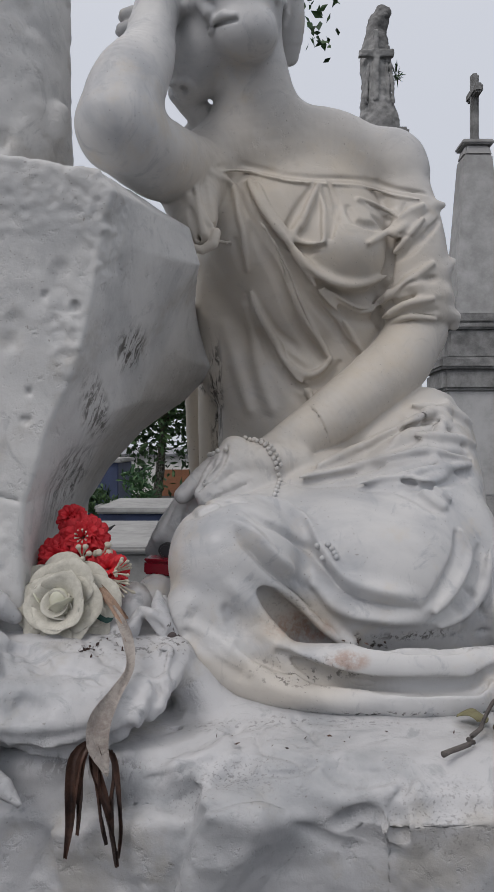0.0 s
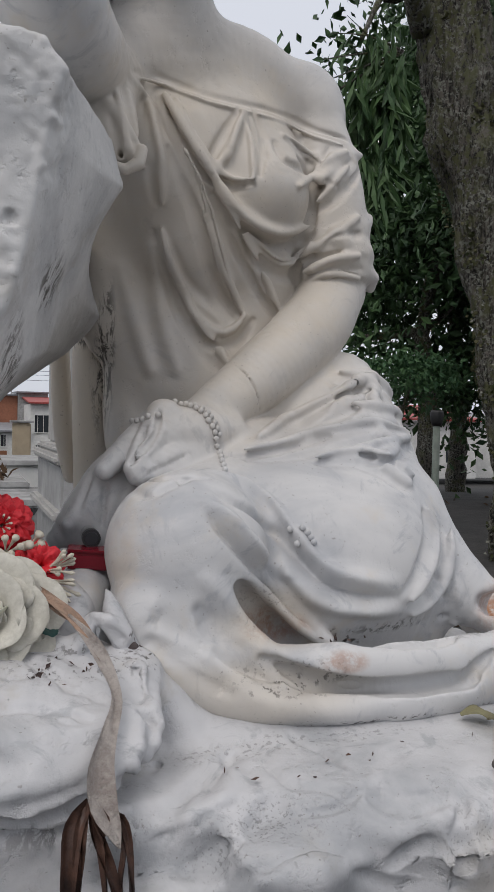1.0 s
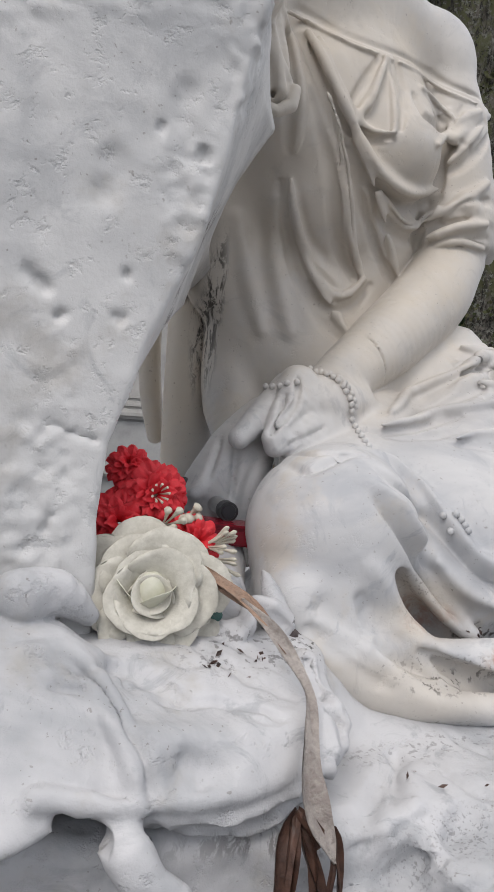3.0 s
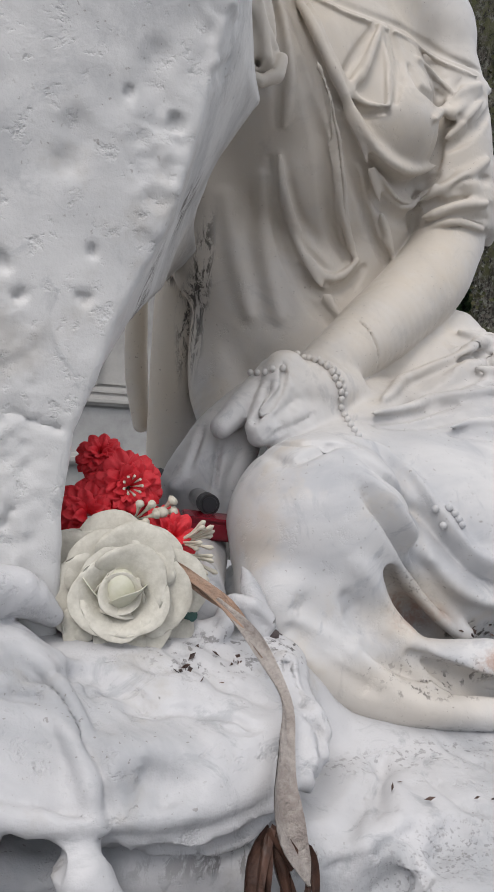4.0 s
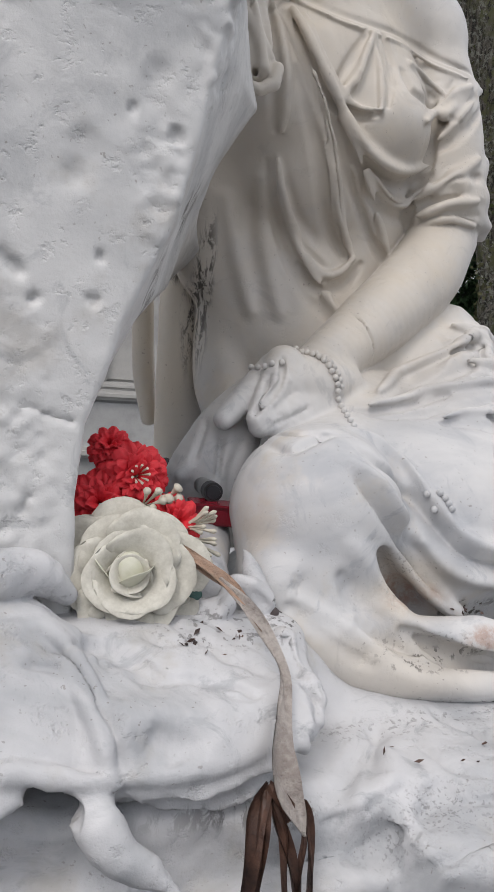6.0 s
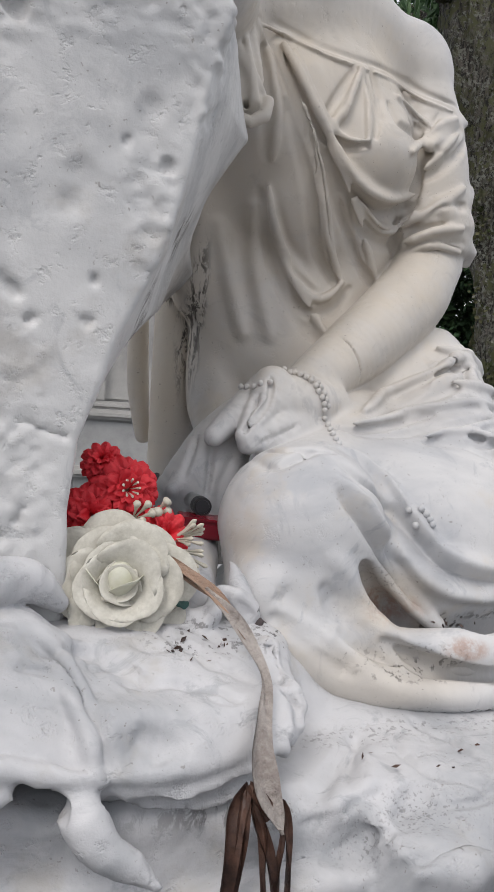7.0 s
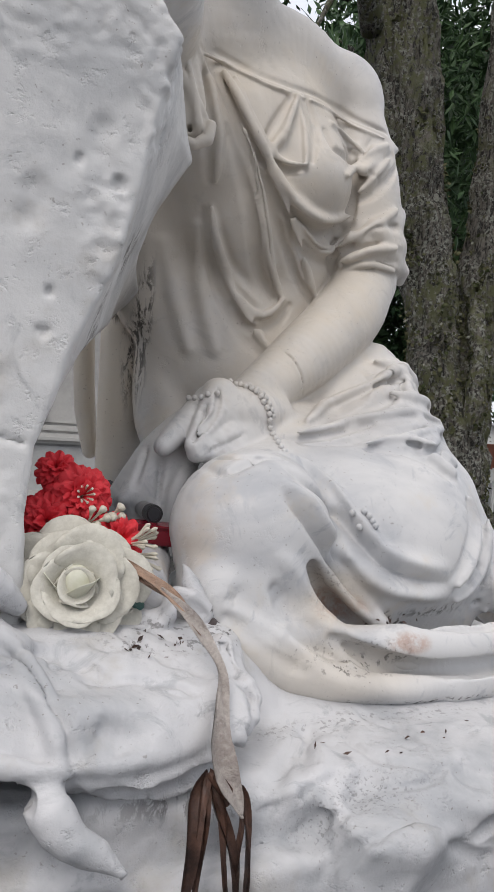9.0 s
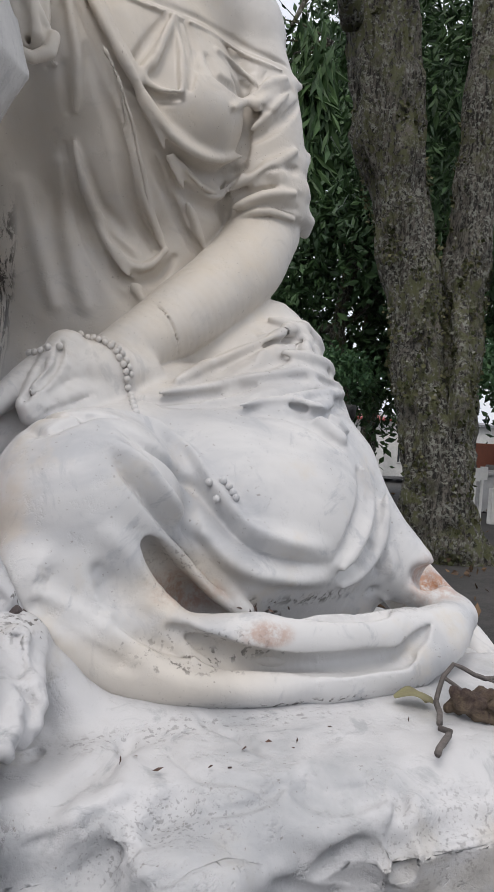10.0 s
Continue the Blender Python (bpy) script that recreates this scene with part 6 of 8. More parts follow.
strand = on_stone(((0.0, 1.32, 1.615), (0.012, 1.312, 1.612), (0.026, 1.304, 1.604), (0.036, 1.295, 1.588), (0.044, 1.294, 1.570), (0.050, 1.290, 1.550), (0.046, 1.262, 1.536), (0.040, 1.23, 1.525))) + on_stone(((0.012, 1.318, 1.617), (0.034, 1.305, 1.605), (0.044, 1.297, 1.588), (0.052, 1.295, 1.57))) + on_stone(((-0.06, 1.32, 1.585), (-0.05, 1.295, 1.588), (-0.03, 1.292, 1.596)))
rosette = on_stone(((0.105, 1.157, 1.46), (0.113, 1.152, 1.455), (0.12, 1.143, 1.448), (0.128, 1.136, 1.443)), 0.008) + on_stone(((0.112, 1.15, 1.449), (0.121, 1.14, 1.441)), 0.008)
beads = []
for c, r in [(p, 0.0043) for p in strand] + [(p, 0.0045) for p in rosette]:
    rows = [(math.cos(a) * r, math.sin(a) * r) for a in (-1.2, -0.4, 0.4, 1.2)]
    bv = [(c[0] + w * math.cos(b * math.pi / 4), c[1] + w * math.sin(b * math.pi / 4), c[2] + h) for w, h in rows for b in range(8)]
    bf = [(i * 8 + b, i * 8 + (b + 1) % 8, i * 8 + 8 + (b + 1) % 8, i * 8 + 8 + b) for i in range(3) for b in range(8)] + [tuple(range(8))[::-1], tuple(range(24, 32))]
    beads.append((bv, bf))
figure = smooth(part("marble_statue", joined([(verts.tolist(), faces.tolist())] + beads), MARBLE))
tagged(figure, "seated white marble mourning figure in draped robes, weathered", "statue")

# ---- ground, tombs, houses and trees around ----
def leaf_green(name, a, b, rough=0.5):
    m, n, l, sh = material(name, rough)
    g = n.new("ShaderNodeNewGeometry")
    l.new(mix(n, l, g.outputs["Random Per Island"], a, b), sh.inputs["Base Color"])
    sh.inputs["Specular IOR Level"].default_value = 0.3
    return m


GROUND = plain("leaf_strewn_earth", (0.046, 0.043, 0.041), 0.9, second=(0.016, 0.0155, 0.015), scale=9, relief=0.5)


def bark():
    """Furrowed dark bark with pale lichen spots and dull green moss."""
    m, n, l, b = material("mossy_bark", 0.95)
    v = coords(n, l)
    long = coords(n, l, "Object", (1, 1, 0.25))
    furrow = noise_tex(n, l, long, 24, 6, 0.75, 0.4)
    col = mix(n, l, band(n, l, furrow, 0.43, 0.57), (0.012, 0.011, 0.009), (0.125, 0.112, 0.094))
    col = mix(n, l, maths(n, l, "MULTIPLY", band(n, l, noise_tex(n, l, v, 22, 4, 0.7), 0.50, 0.58), band(n, l, noise_tex(n, l, v, 1.6, 3, 0.6), 0.30, 0.52)), col, (0.24, 0.245, 0.21))
    col = mix(n, l, maths(n, l, "MULTIPLY", band(n, l, noise_tex(n, l, v, 9, 5, 0.75), 0.46, 0.56), band(n, l, noise_tex(n, l, v, 1.1, 3, 0.6), 0.40, 0.56)), col, (0.095, 0.10, 0.045))
    l.new(col, b.inputs["Base Color"])
    bump(n, l, b, maths(n, l, "ADD", furrow, maths(n, l, "MULTIPLY", noise_tex(n, l, v, 40, 5, 0.8), 0.5)), 1.0, 0.05)
    return m


BARK = bark()
MOSS = leaf_green("moss", (0.035, 0.045, 0.015), (0.10, 0.095, 0.05), 0.9)
LICHEN = leaf_green("pale_lichen", (0.12, 0.124, 0.10), (0.22, 0.22, 0.185), 0.9)
GREEN = leaf_green("dark_leaves", (0.022, 0.052, 0.022), (0.065, 0.125, 0.045))
FRESH = leaf_green("fresh_leaves", (0.035, 0.09, 0.04), (0.075, 0.15, 0.06))
MIDGREEN = leaf_green("long_green_leaves", (0.03, 0.07, 0.025), (0.07, 0.125, 0.045))
DRY = leaf_green("dry_leaves", (0.06, 0.04, 0.028), (0.15, 0.095, 0.055), 0.8)
CEMENT = plain("weathered_cement", (0.38, 0.38, 0.375), 0.85, second=(0.22, 0.22, 0.215), scale=6)
SOOT = plain("soot_streaked_cement", (0.36, 0.36, 0.355), 0.85, second=(0.11, 0.11, 0.11), scale=5)
PALE = plain("pale_worn_plaster", (0.66, 0.655, 0.63), 0.8, second=(0.50, 0.50, 0.48), scale=5)
BLUE = plain("faded_blue_paint", (0.045, 0.065, 0.14), 0.7, second=(0.03, 0.04, 0.08), scale=6)
BRICK = plain("orange_brick_wall", (0.36, 0.15, 0.09), 0.85, second=(0.24, 0.10, 0.06), scale=6)
REDROOF = plain("red_sheet_roof", (0.36, 0.06, 0.05), 0.6, second=(0.25, 0.05, 0.045), scale=4)
GREYROOF = plain("grey_sheet_roof", (0.25, 0.26, 0.28), 0.6, second=(0.17, 0.17, 0.18), scale=4)
WOODDOOR = plain("orange_wood_door", (0.24, 0.10, 0.045), 0.6, second=(0.17, 0.07, 0.035), scale=8)
GLASS = plain("dark_window", (0.03, 0.035, 0.04), 0.15, scale=3, relief=0.0)
TAN = plain("tan_plaster", (0.44, 0.36, 0.25), 0.8, second=(0.34, 0.28, 0.2), scale=6)
BLACKSTONE = plain("black_granite", (0.025, 0.025, 0.03), 0.3, scale=20, relief=0.0)
POSTGREEN = plain("grey_green_painted_metal", (0.20, 0.24, 0.20), 0.5, second=(0.13, 0.15, 0.13), scale=12)
RUBBER = plain("black_plastic", (0.02, 0.02, 0.022), 0.5, scale=15)


def fall(x, y):
    """Height of the ground, which falls gently away from the monument."""
    s = np.clip((np.hypot(x, y) - 14) / 46, 0, 1)
    return -2.0 * s * s * (3 - 2 * s)


ring = [0, 2, 4, 6, 8, 10, 12, 14, 17, 20, 24, 28, 33, 38, 44, 50, 60, 80, 120, 200, 400, 1200]
gv, gf = [(0, 0, 0)], []
for i, r in enumerate(ring[1:]):
    for j in range(64):
        a = 2 * math.pi * j / 64
        x, y = r * math.cos(a), r * math.sin(a)
        gv.append((x, y, float(fall(x, y)) + (0.03 * noise.noise((x * 0.4, y * 0.4, 0)) if 3 < r < 40 else 0)))
for j in range(64):
    k = (j + 1) % 64
    gf.append((0, 1 + j, 1 + k))
    for i in range(len(ring) - 2):
        a, b = 1 + i * 64, 1 + (i + 1) * 64
        gf.append((a + j, b + j, b + k, a + k))
tagged(smooth(part("ground", (gv, gf), GROUND)), "dark earth ground strewn with dry leaves", "ground", kind="structure")


def leaves(points, size, seed, droop=0.0, slim=0.45):
    """Many small folded leaves at the points."""
    rng = np.random.default_rng(seed)
    n = len(points)
    d = rng.normal(size=(n, 3))
    d[:, 2] -= droop
    d /= np.linalg.norm(d, axis=1)[:, None]
    u = np.cross(d, rng.normal(size=(n, 3)))
    u /= np.linalg.norm(u, axis=1)[:, None]
    w = np.cross(d, u)
    s = size * rng.uniform(0.6, 1.3, (n, 1))
    a, tip = points, points + d * s
    m = points + d * s * 0.5 - w * s * 0.06
    v = np.stack([a, m + u * s * slim * 0.5 + w * s * 0.1, tip, m - u * s * slim * 0.5 + w * s * 0.1, m], 1).reshape(-1, 3)
    k = np.arange(n)[:, None] * 5
    f = np.vstack([k + [0, 1, 4], k + [1, 2, 4], k + [2, 3, 4], k + [3, 0, 4]])
    return v, f


def cluster(centre, radii, n, seed, clumps=40, clump=0.28):
    """Points in uneven clumps inside an ellipsoid."""
    rng = np.random.default_rng(seed)
    c = rng.normal(size=(clumps, 3))
    c = c / np.linalg.norm(c, axis=1)[:, None] * rng.uniform(0.35, 1.0, (clumps, 1)) ** 0.5
    p = c[rng.integers(0, clumps, n)] + rng.normal(size=(n, 3)) * clump * rng.uniform(0.5, 1, (n, 1))
    return p * np.array(radii) + np.array(centre)


def mossy(path, n, seed, size, spread=1.0):
    """Points on the bark along a trunk's path."""
    rng = np.random.default_rng(seed)
    p = spline(path, 0.05)
    q = p[rng.integers(0, len(p), n)]
    a = rng.uniform(0, 2 * math.pi, n)
    keep = fbm(np.c_[np.cos(a), np.sin(a), q[:, 2] * 1.5], 0.5, 2, seed) > 0.18
    off = np.c_[np.cos(a), np.sin(a), np.zeros(n)] * (q[:, 3] * spread * rng.uniform(0.98, 1.10, n))[:, None]
    return (q[:, :3] + off + np.c_[np.zeros((n, 2)), rng.uniform(-0.05, 0.05, n)])[keep]


def trunk_mesh(path, sides=28, seed=0, ridge=0.10):
    """A trunk with furrowed bark."""
    v, f = rod(path, sides, True, 0.22, seed, 0.06)
    v = np.array(v)
    c = np.repeat(spline(path, 0.06)[:, :3], sides, 0)
    g = np.abs(vnoise(v * np.array((1, 1, 0.22)), 0.09, seed + 4))
    return (v + (v - c) * (ridge * 2.0 * (0.35 - g))[:, None]).tolist(), f


# the forked tree beside the monument
A = [(0.30, 0.1, -0.15, 0.58), (0.14, 0.05, 0.4, 0.45), (0.02, 0.05, 1.2, 0.37), (-0.14, 0.25, 2.2, 0.32), (-0.24, 0.5, 3.6, 0.34), (-0.44, 0.8, 5.2, 0.40), (-0.75, 1.1, 8.4, 0.42)]
B = [(0.35, 0.15, 0.2, 0.36), (0.32, 0.15, 1.2, 0.28), (0.38, 0.2, 2.0, 0.26), (0.48, 0.3, 3.2, 0.26), (0.64, 0.4, 4.4, 0.27), (0.95, 0.5, 9.0, 0.27)]
D = [(0.22, 0.0, 1.15, 0.12), (0.10, -0.22, 1.7, 0.12), (0.16, -0.16, 2.4, 0.11), (0.34, 0.2, 3.2, 0.10)]
tree = thing("tree", "tall forked tree with mossy, lichen-spotted bark", "tree", (6.05, 8.3, 0))
for i, path in enumerate((A, B, D)):
    t = smooth(part("trunk", trunk_mesh(path, 80, 3 + i, 0.16), BARK, tree))
    part("moss", leaves(mossy(path, (9000, 5000, 1000)[i], 7 + i, 0.05, 1.02), 0.06, 9 + i, slim=0.8), MOSS, t, "dull green moss")["kind"] = "stuff"
    part("lichen", leaves(mossy(path, (2600, 1200, 200)[i], 17 + i, 0.05, 1.01), 0.042, 19 + i, slim=0.9), LICHEN, t, "pale grey lichen spots")["kind"] = "stuff"
for path in ([(-1.3, 1.1, 7.0, 0.25), (-0.5, 2.5, 9, 0.15), (1, 3, 11, 0.06)], [(1.0, 0.5, 6.3, 0.2), (2.0, 1.5, 8, 0.12), (3.5, 2.5, 9, 0.05)],
             [(-1.0, 0.9, 6.4, 0.16), (-2.4, -0.4, 7.4, 0.08), (-4.2, -1.9, 6.4, 0.04), (-5.6, -3.2, 4.6, 0.008)], [(-0.6, 1.0, 7.0, 0.12), (-1.4, 0.8, 7.0, 0.06), (-2.0, 0.6, 6.0, 0.02)]):
    smooth(part("limb", rod(path, 10, True, 0.1, 5), BARK, tree))
crown = np.vstack([cluster((3.2, 3.2, 8.8), (2.8, 2.2, 2.4), 7000, 31), cluster((2.2, 2.6, 6.2), (1.8, 1.6, 1.6), 2500, 32)])
part("crown", leaves(crown, 0.24, 33, 0.8, 0.32), GREEN, tree)
part("hanging_leaves", leaves(cluster((-1.95, 0.5, 5.0), (0.34, 0.4, 0.95), 520, 34, 30), 0.36, 35, 2.4, 0.22), MIDGREEN, tree, "long drooping green leaves")
part("twig_leaves", leaves(cluster((-5.62, -3.25, 4.32), (0.14, 0.12, 0.30), 60, 36, 14, 0.2), 0.075, 37, 0.6, 0.5), GREEN, tree)
bare = [rod([(-1.5, 0.5, 5.9, 0.018), (-2.0 - 0.12 * i, 0.4, 5.95 - 0.22 * i, 0.010), (-2.5 - 0.1 * (i % 3), 0.3, 5.85 - 0.3 * i, 0.004)], 5, True, 0, 0, 0.2) for i in range(4)]
bare += [rod([(-2.0 - 0.12 * i, 0.4, 5.95 - 0.22 * i, 0.008), (-2.3, 0.35, 6.1 - 0.25 * i, 0.003)], 5, True, 0, 0, 0.2) for i in range(4)]
part("bare_twigs", joined(bare), BARK, tree)


def plain_tree(at, trunk, crown_at, radii, n, size, seed, label, mat=GREEN, clumps=45):
    t = thing("tree", label, "tree", at, group="trees round the graveyard")
    smooth(part("trunk", trunk_mesh(trunk, 16, seed), BARK, t))
    rng = np.random.default_rng(seed)
    limbs = []
    top = trunk[-1]
    for i in range(6):
        e = np.array(crown_at) + rng.normal(size=3) * np.array(radii) * 0.45
        limbs.append(rod([(*top[:3], top[3] * 0.6), (*((np.array(top[:3]) + e) / 2 + rng.normal(size=3) * 0.1), top[3] * 0.4), (*e, top[3] * 0.12)], 7, True, 0, 0, 0.3))
    for limb in limbs:
        part("limb", limb, BARK, t)
    part("crown", leaves(cluster(crown_at, radii, n, seed, clumps), size, seed + 1, 0.4, 0.5), mat, t)
    return t


plain_tree((11.2, 13.8, 0), [(0, 0, -0.1, 0.36), (-0.05, 0, 1.0, 0.25), (-0.1, 0, 3.2, 0.22), (0.1, 0, 5, 0.2)], (0.6, 0.8, 6.5), (3.0, 2.4, 3.2), 9000, 0.26, 51, "tall dark-leaved tree with a straight trunk")
plain_tree((10.6, 18.0, -0.1), [(0, 0, -0.1, 0.3), (0.1, 0, 2, 0.22), (-0.2, 0, 4, 0.2)], (0.2, 0, 6.2), (3.0, 2.6, 4.2), 13000, 0.28, 53, "dense dark green tree standing behind the graves")
plain_tree((16.8, 17.0, -0.2), [(0, 0, -0.1, 0.3), (0.1, 0, 2, 0.22), (-0.2, 0, 4, 0.2)], (0, 0, 6.6), (3.6, 2.6, 4.0), 13000, 0.28, 55, "dense dark green tree beside the wall")
plain_tree((13.5, 21.0, -0.4), [(0, 0, -0.1, 0.3), (0.1, 0, 3, 0.22), (-0.2, 0, 5, 0.2)], (0, 0, 9.5), (4.8, 2.6, 4.6), 12000, 0.34, 57, "high dark green tree of the graveyard")
plain_tree((9.6, 10.25, 0), [(0, 0, -0.05, 0.075), (0.02, 0, 0.5, 0.06), (-0.02, 0, 0.95, 0.055), (-0.10, 0, 1.4, 0.04)], (-0.15, 0, 2.55), (0.95, 0.8, 0.75), 4200, 0.12, 59, "small bushy green tree with thin forked stems", FRESH)
plain_tree((-2.4, 21.0, -0.4), [(0, 0, -0.1, 0.14), (0.2, 0, 1.4, 0.11), (0.3, 0, 2.6, 0.1)], (-0.1, 0, 4.6), (1.9, 1.6, 3.0), 11000, 0.22, 61, "green tree standing before the white houses")
plain_tree((8.7, 16.0, -0.1), [(0, 0, -0.05, 0.09), (0.15, 0, 0.7, 0.07), (-0.05, 0, 1.3, 0.06), (0.1, 0, 2.0, 0.05)], (0.3, 0, 2.75), (1.0, 0.9, 0.5), 2500, 0.14, 63, "low spreading tree with crooked bare stems", FRESH)

rng = np.random.default_rng(70)
spots = np.c_[rng.uniform(3.5, 14, 1700), rng.uniform(3.0, 16, 1700), np.full(1700, 0.03)]
spots = spots[fbm(spots, 2.5, 2, 71) > -0.1]
tagged(part("fallen_leaves", leaves(spots, 0.11, 72, 0.3, 0.5), DRY), "dry brown leaves scattered on the ground", "leaves", kind="stuff")

# obelisk with its cross
OBELISK = plain("streaked_light_cement", (0.50, 0.50, 0.50), 0.85, second=(0.30, 0.30, 0.295), scale=5)
ob = thing("obelisk", "weathered grey cement obelisk with a small cross", "grave monument", (2.47, 9.0, 0))
part("plinth", box(1.0, 1.0, 0.72, (0, 0, 0), 0.02), SOOT, ob)
part("step", box(0.86, 0.86, 0.36, (0, 0, 0.72), 0.04), SOOT, ob)
part("pedestal", box(0.76, 0.76, 1.10, (0, 0, 1.08), 0.015), OBELISK, ob)
part("cornice", box(0.86, 0.86, 0.22, (0, 0, 2.18), 0.03), SOOT, ob)
part("cornice", box(0.96, 0.96, 0.12, (0, 0, 2.40), 0.025), SOOT, ob)
part("upper_block", box(0.72, 0.72, 0.30, (0, 0, 2.52), 0.02), SOOT, ob)
part("moulding", box(0.80, 0.80, 0.06, (0, 0, 2.82), 0.02), SOOT, ob)
part("moulding", box(0.70, 0.70, 0.11, (0, 0, 2.88), 0.03), SOOT, ob)
part("shaft", box(0.55, 0.55, 1.72, (0, 0, 2.99), 0.012, 0.56), OBELISK, ob)
part("cap", box(0.31, 0.31, 0.12, (0, 0, 4.71), 0.02, 0.8), OBELISK, ob)
part("cap", box(0.34, 0.34, 0.05, (0, 0, 4.83), 0.015), OBELISK, ob)
cross = part("cross", box(0.085, 0.085, 0.76, (0, 0, 4.88), 0.02), SOOT, ob)
part("cross_arm", box(0.10, 0.36, 0.10, (0, 0, 5.38), 0.02), SOOT, cross)

# mourning figure on a tall pillar
pil = thing("grave_pillar", "tall grey cement grave pillar", "grave monument", (1.57, 10.0, 0))
part("shaft", box(0.56, 0.56, 5.20, (0, 0, 0), 0.02), CEMENT, pil)
part("capital", box(0.66, 0.66, 0.14, (0, 0, 5.20), 0.03), SOOT, pil)
m = Clay((-0.4, -0.3, 0), (0.4, 0.3, 1.70), 0.012)
m.tube(((0.03, 0, 0.06, 0.24), (0.02, 0, 0.2, 0.23), (0, 0, 0.32, 0.18)), 0.05)
m.tube(((0.0, 0, 0.3, 0.19), (-0.01, 0, 0.6, 0.18), (-0.03, 0, 0.95, 0.17), (-0.01, 0, 1.15, 0.14)), 0.05)
m.tube(((-0.05, 0, 1.1, 0.11), (0.0, 0, 1.32, 0.12), (0.06, -0.02, 1.47, 0.10)), 0.04)
m.block((-0.04, -0.18, 0.78), (0.035, 0.035, 0.42), (0, 0, 0), 0.01, 0.01)
m.block((-0.04, -0.18, 0.92), (0.21, 0.035, 0.045), (0, 0, 0), 0.01, 0.01)
for i in range(7):
    x = -0.16 + 0.055 * i
    m.tube(((x, -0.16, 0.35, 0.02), (x * 0.8, -0.15, 0.8, 0.018), (x * 0.5, -0.12, 1.15, 0.012)), 0.01)
fv, ff = m.skin()
fv = roughen(fv, ff, lambda p: 0.014 * fbm(p, 0.08, 3, 41))
mo = smooth(part("stone_statue", (fv + np.array((1.57, 10.0, 5.33)), ff), SOOT))
tagged(mo, "dark weathered stone veiled figure holding a cross", "statue")
part_grass = leaves(cluster((1.78, 9.95, 6.05), (0.05, 0.05, 0.08), 40, 42, 6), 0.12, 43, -0.3, 0.12)
tagged(part("weed", part_grass, GREEN), "small weed growing on the stone figure", "plant")


def tomb(at, size, mat, label, turn=0, lid=0.06, plaque=None):
    t = thing("tomb", label, "tomb", at, turn, "tombs of the graveyard")
    part("body", box(size[0], size[1], size[2], (0, 0, 0), 0.015), mat, t)
    part("lid", box(size[0] + 0.10, size[1] + 0.10, lid, (0, 0, size[2]), 0.015), CEMENT if mat is not SOOT else SOOT, t)
    if plaque:
        part("plaque", box(plaque[0], 0.03, plaque[1], (0, -size[1] / 2 - 0.01, plaque[2]), 0.004), BLACKSTONE, t, "dark stone plaque")
    return t


tomb((-0.9, 5.6, 0), (0.86, 1.6, 0.98), CEMENT, "grey plastered tomb with a pale flat lid", lid=0.04)
tomb((-0.55, 8.8, 0), (1.75, 1.4, 0.94), BLUE, "low tomb painted faded blue")
tomb((-2.35, 12.6, 0), (1.0, 1.4, 1.36), BLUE, "tall narrow tomb painted blue")
tomb((-1.2, 11.5, 0), (1.5, 1.2, 0.76), BLUE, "long low blue tomb")
tomb((0.60, 9.9, 0), (1.2, 1.3, 1.08), PALE, "pale tomb with stained plaster")
tomb((0.10, 7.6, 0), (0.9, 1.2, 0.88), SOOT, "dark soot-stained low cement tomb")
tomb((0.62, 12.5, 0), (0.24, 0.3, 1.52), TAN, "tan plastered grave pillar", lid=0.03)
tomb((12.2, 13.6, 0), (2.6, 1.2, 0.72), CEMENT, "wide grey tomb with a dark plaque", 0, 0.05, (1.0, 0.5, 0.12))
tomb((12.2, 11.9, 0), (0.55, 0.4, 0.36), BLACKSTONE, "small black stone box on the ground", lid=0.03)
ped = thing("grave_monument", "stepped pale grave monument with a tall shaft", "grave monument", (14.75, 14.9, 0))
for w, h, z in ((2.2, 0.8, 0), (1.7, 0.25, 0.8), (1.2, 0.22, 1.05), (0.72, 1.3, 1.27)):
    part("step" if w > 1 else "shaft", box(w, w, h, (0, 0, z), 0.03), CEMENT, ped)

# the pale monument close behind the figure
GREYSTONE = plain("stained_grey_plaster", (0.42, 0.41, 0.39), 0.85, second=(0.26, 0.255, 0.245), scale=7)
near = thing("grave_monument", "pale grey grave monument with a moulded ledge", "grave monument", (0.47, 4.55, 0))
part("lower_block", box(0.60, 1.1, 1.38, (0, 0, 0), 0.012), CEMENT, near)
part("moulding", box(0.67, 1.16, 0.045, (0, 0, 1.38), 0.015), GREYSTONE, near)
part("moulding", box(0.61, 1.10, 0.035, (0, 0, 1.425), 0.012), GREYSTONE, near)
part("upper_block", box(0.50, 1.0, 0.95, (0, 0, 1.46), 0.012), GREYSTONE, near)
part("pilaster", box(0.06, 0.05, 0.85, (-0.20, -0.515, 1.46), 0.006), GREYSTONE, near)
part("lower_ledge", box(0.68, 1.18, 0.05, (0, 0, 1.12), 0.015), GREYSTONE, near)

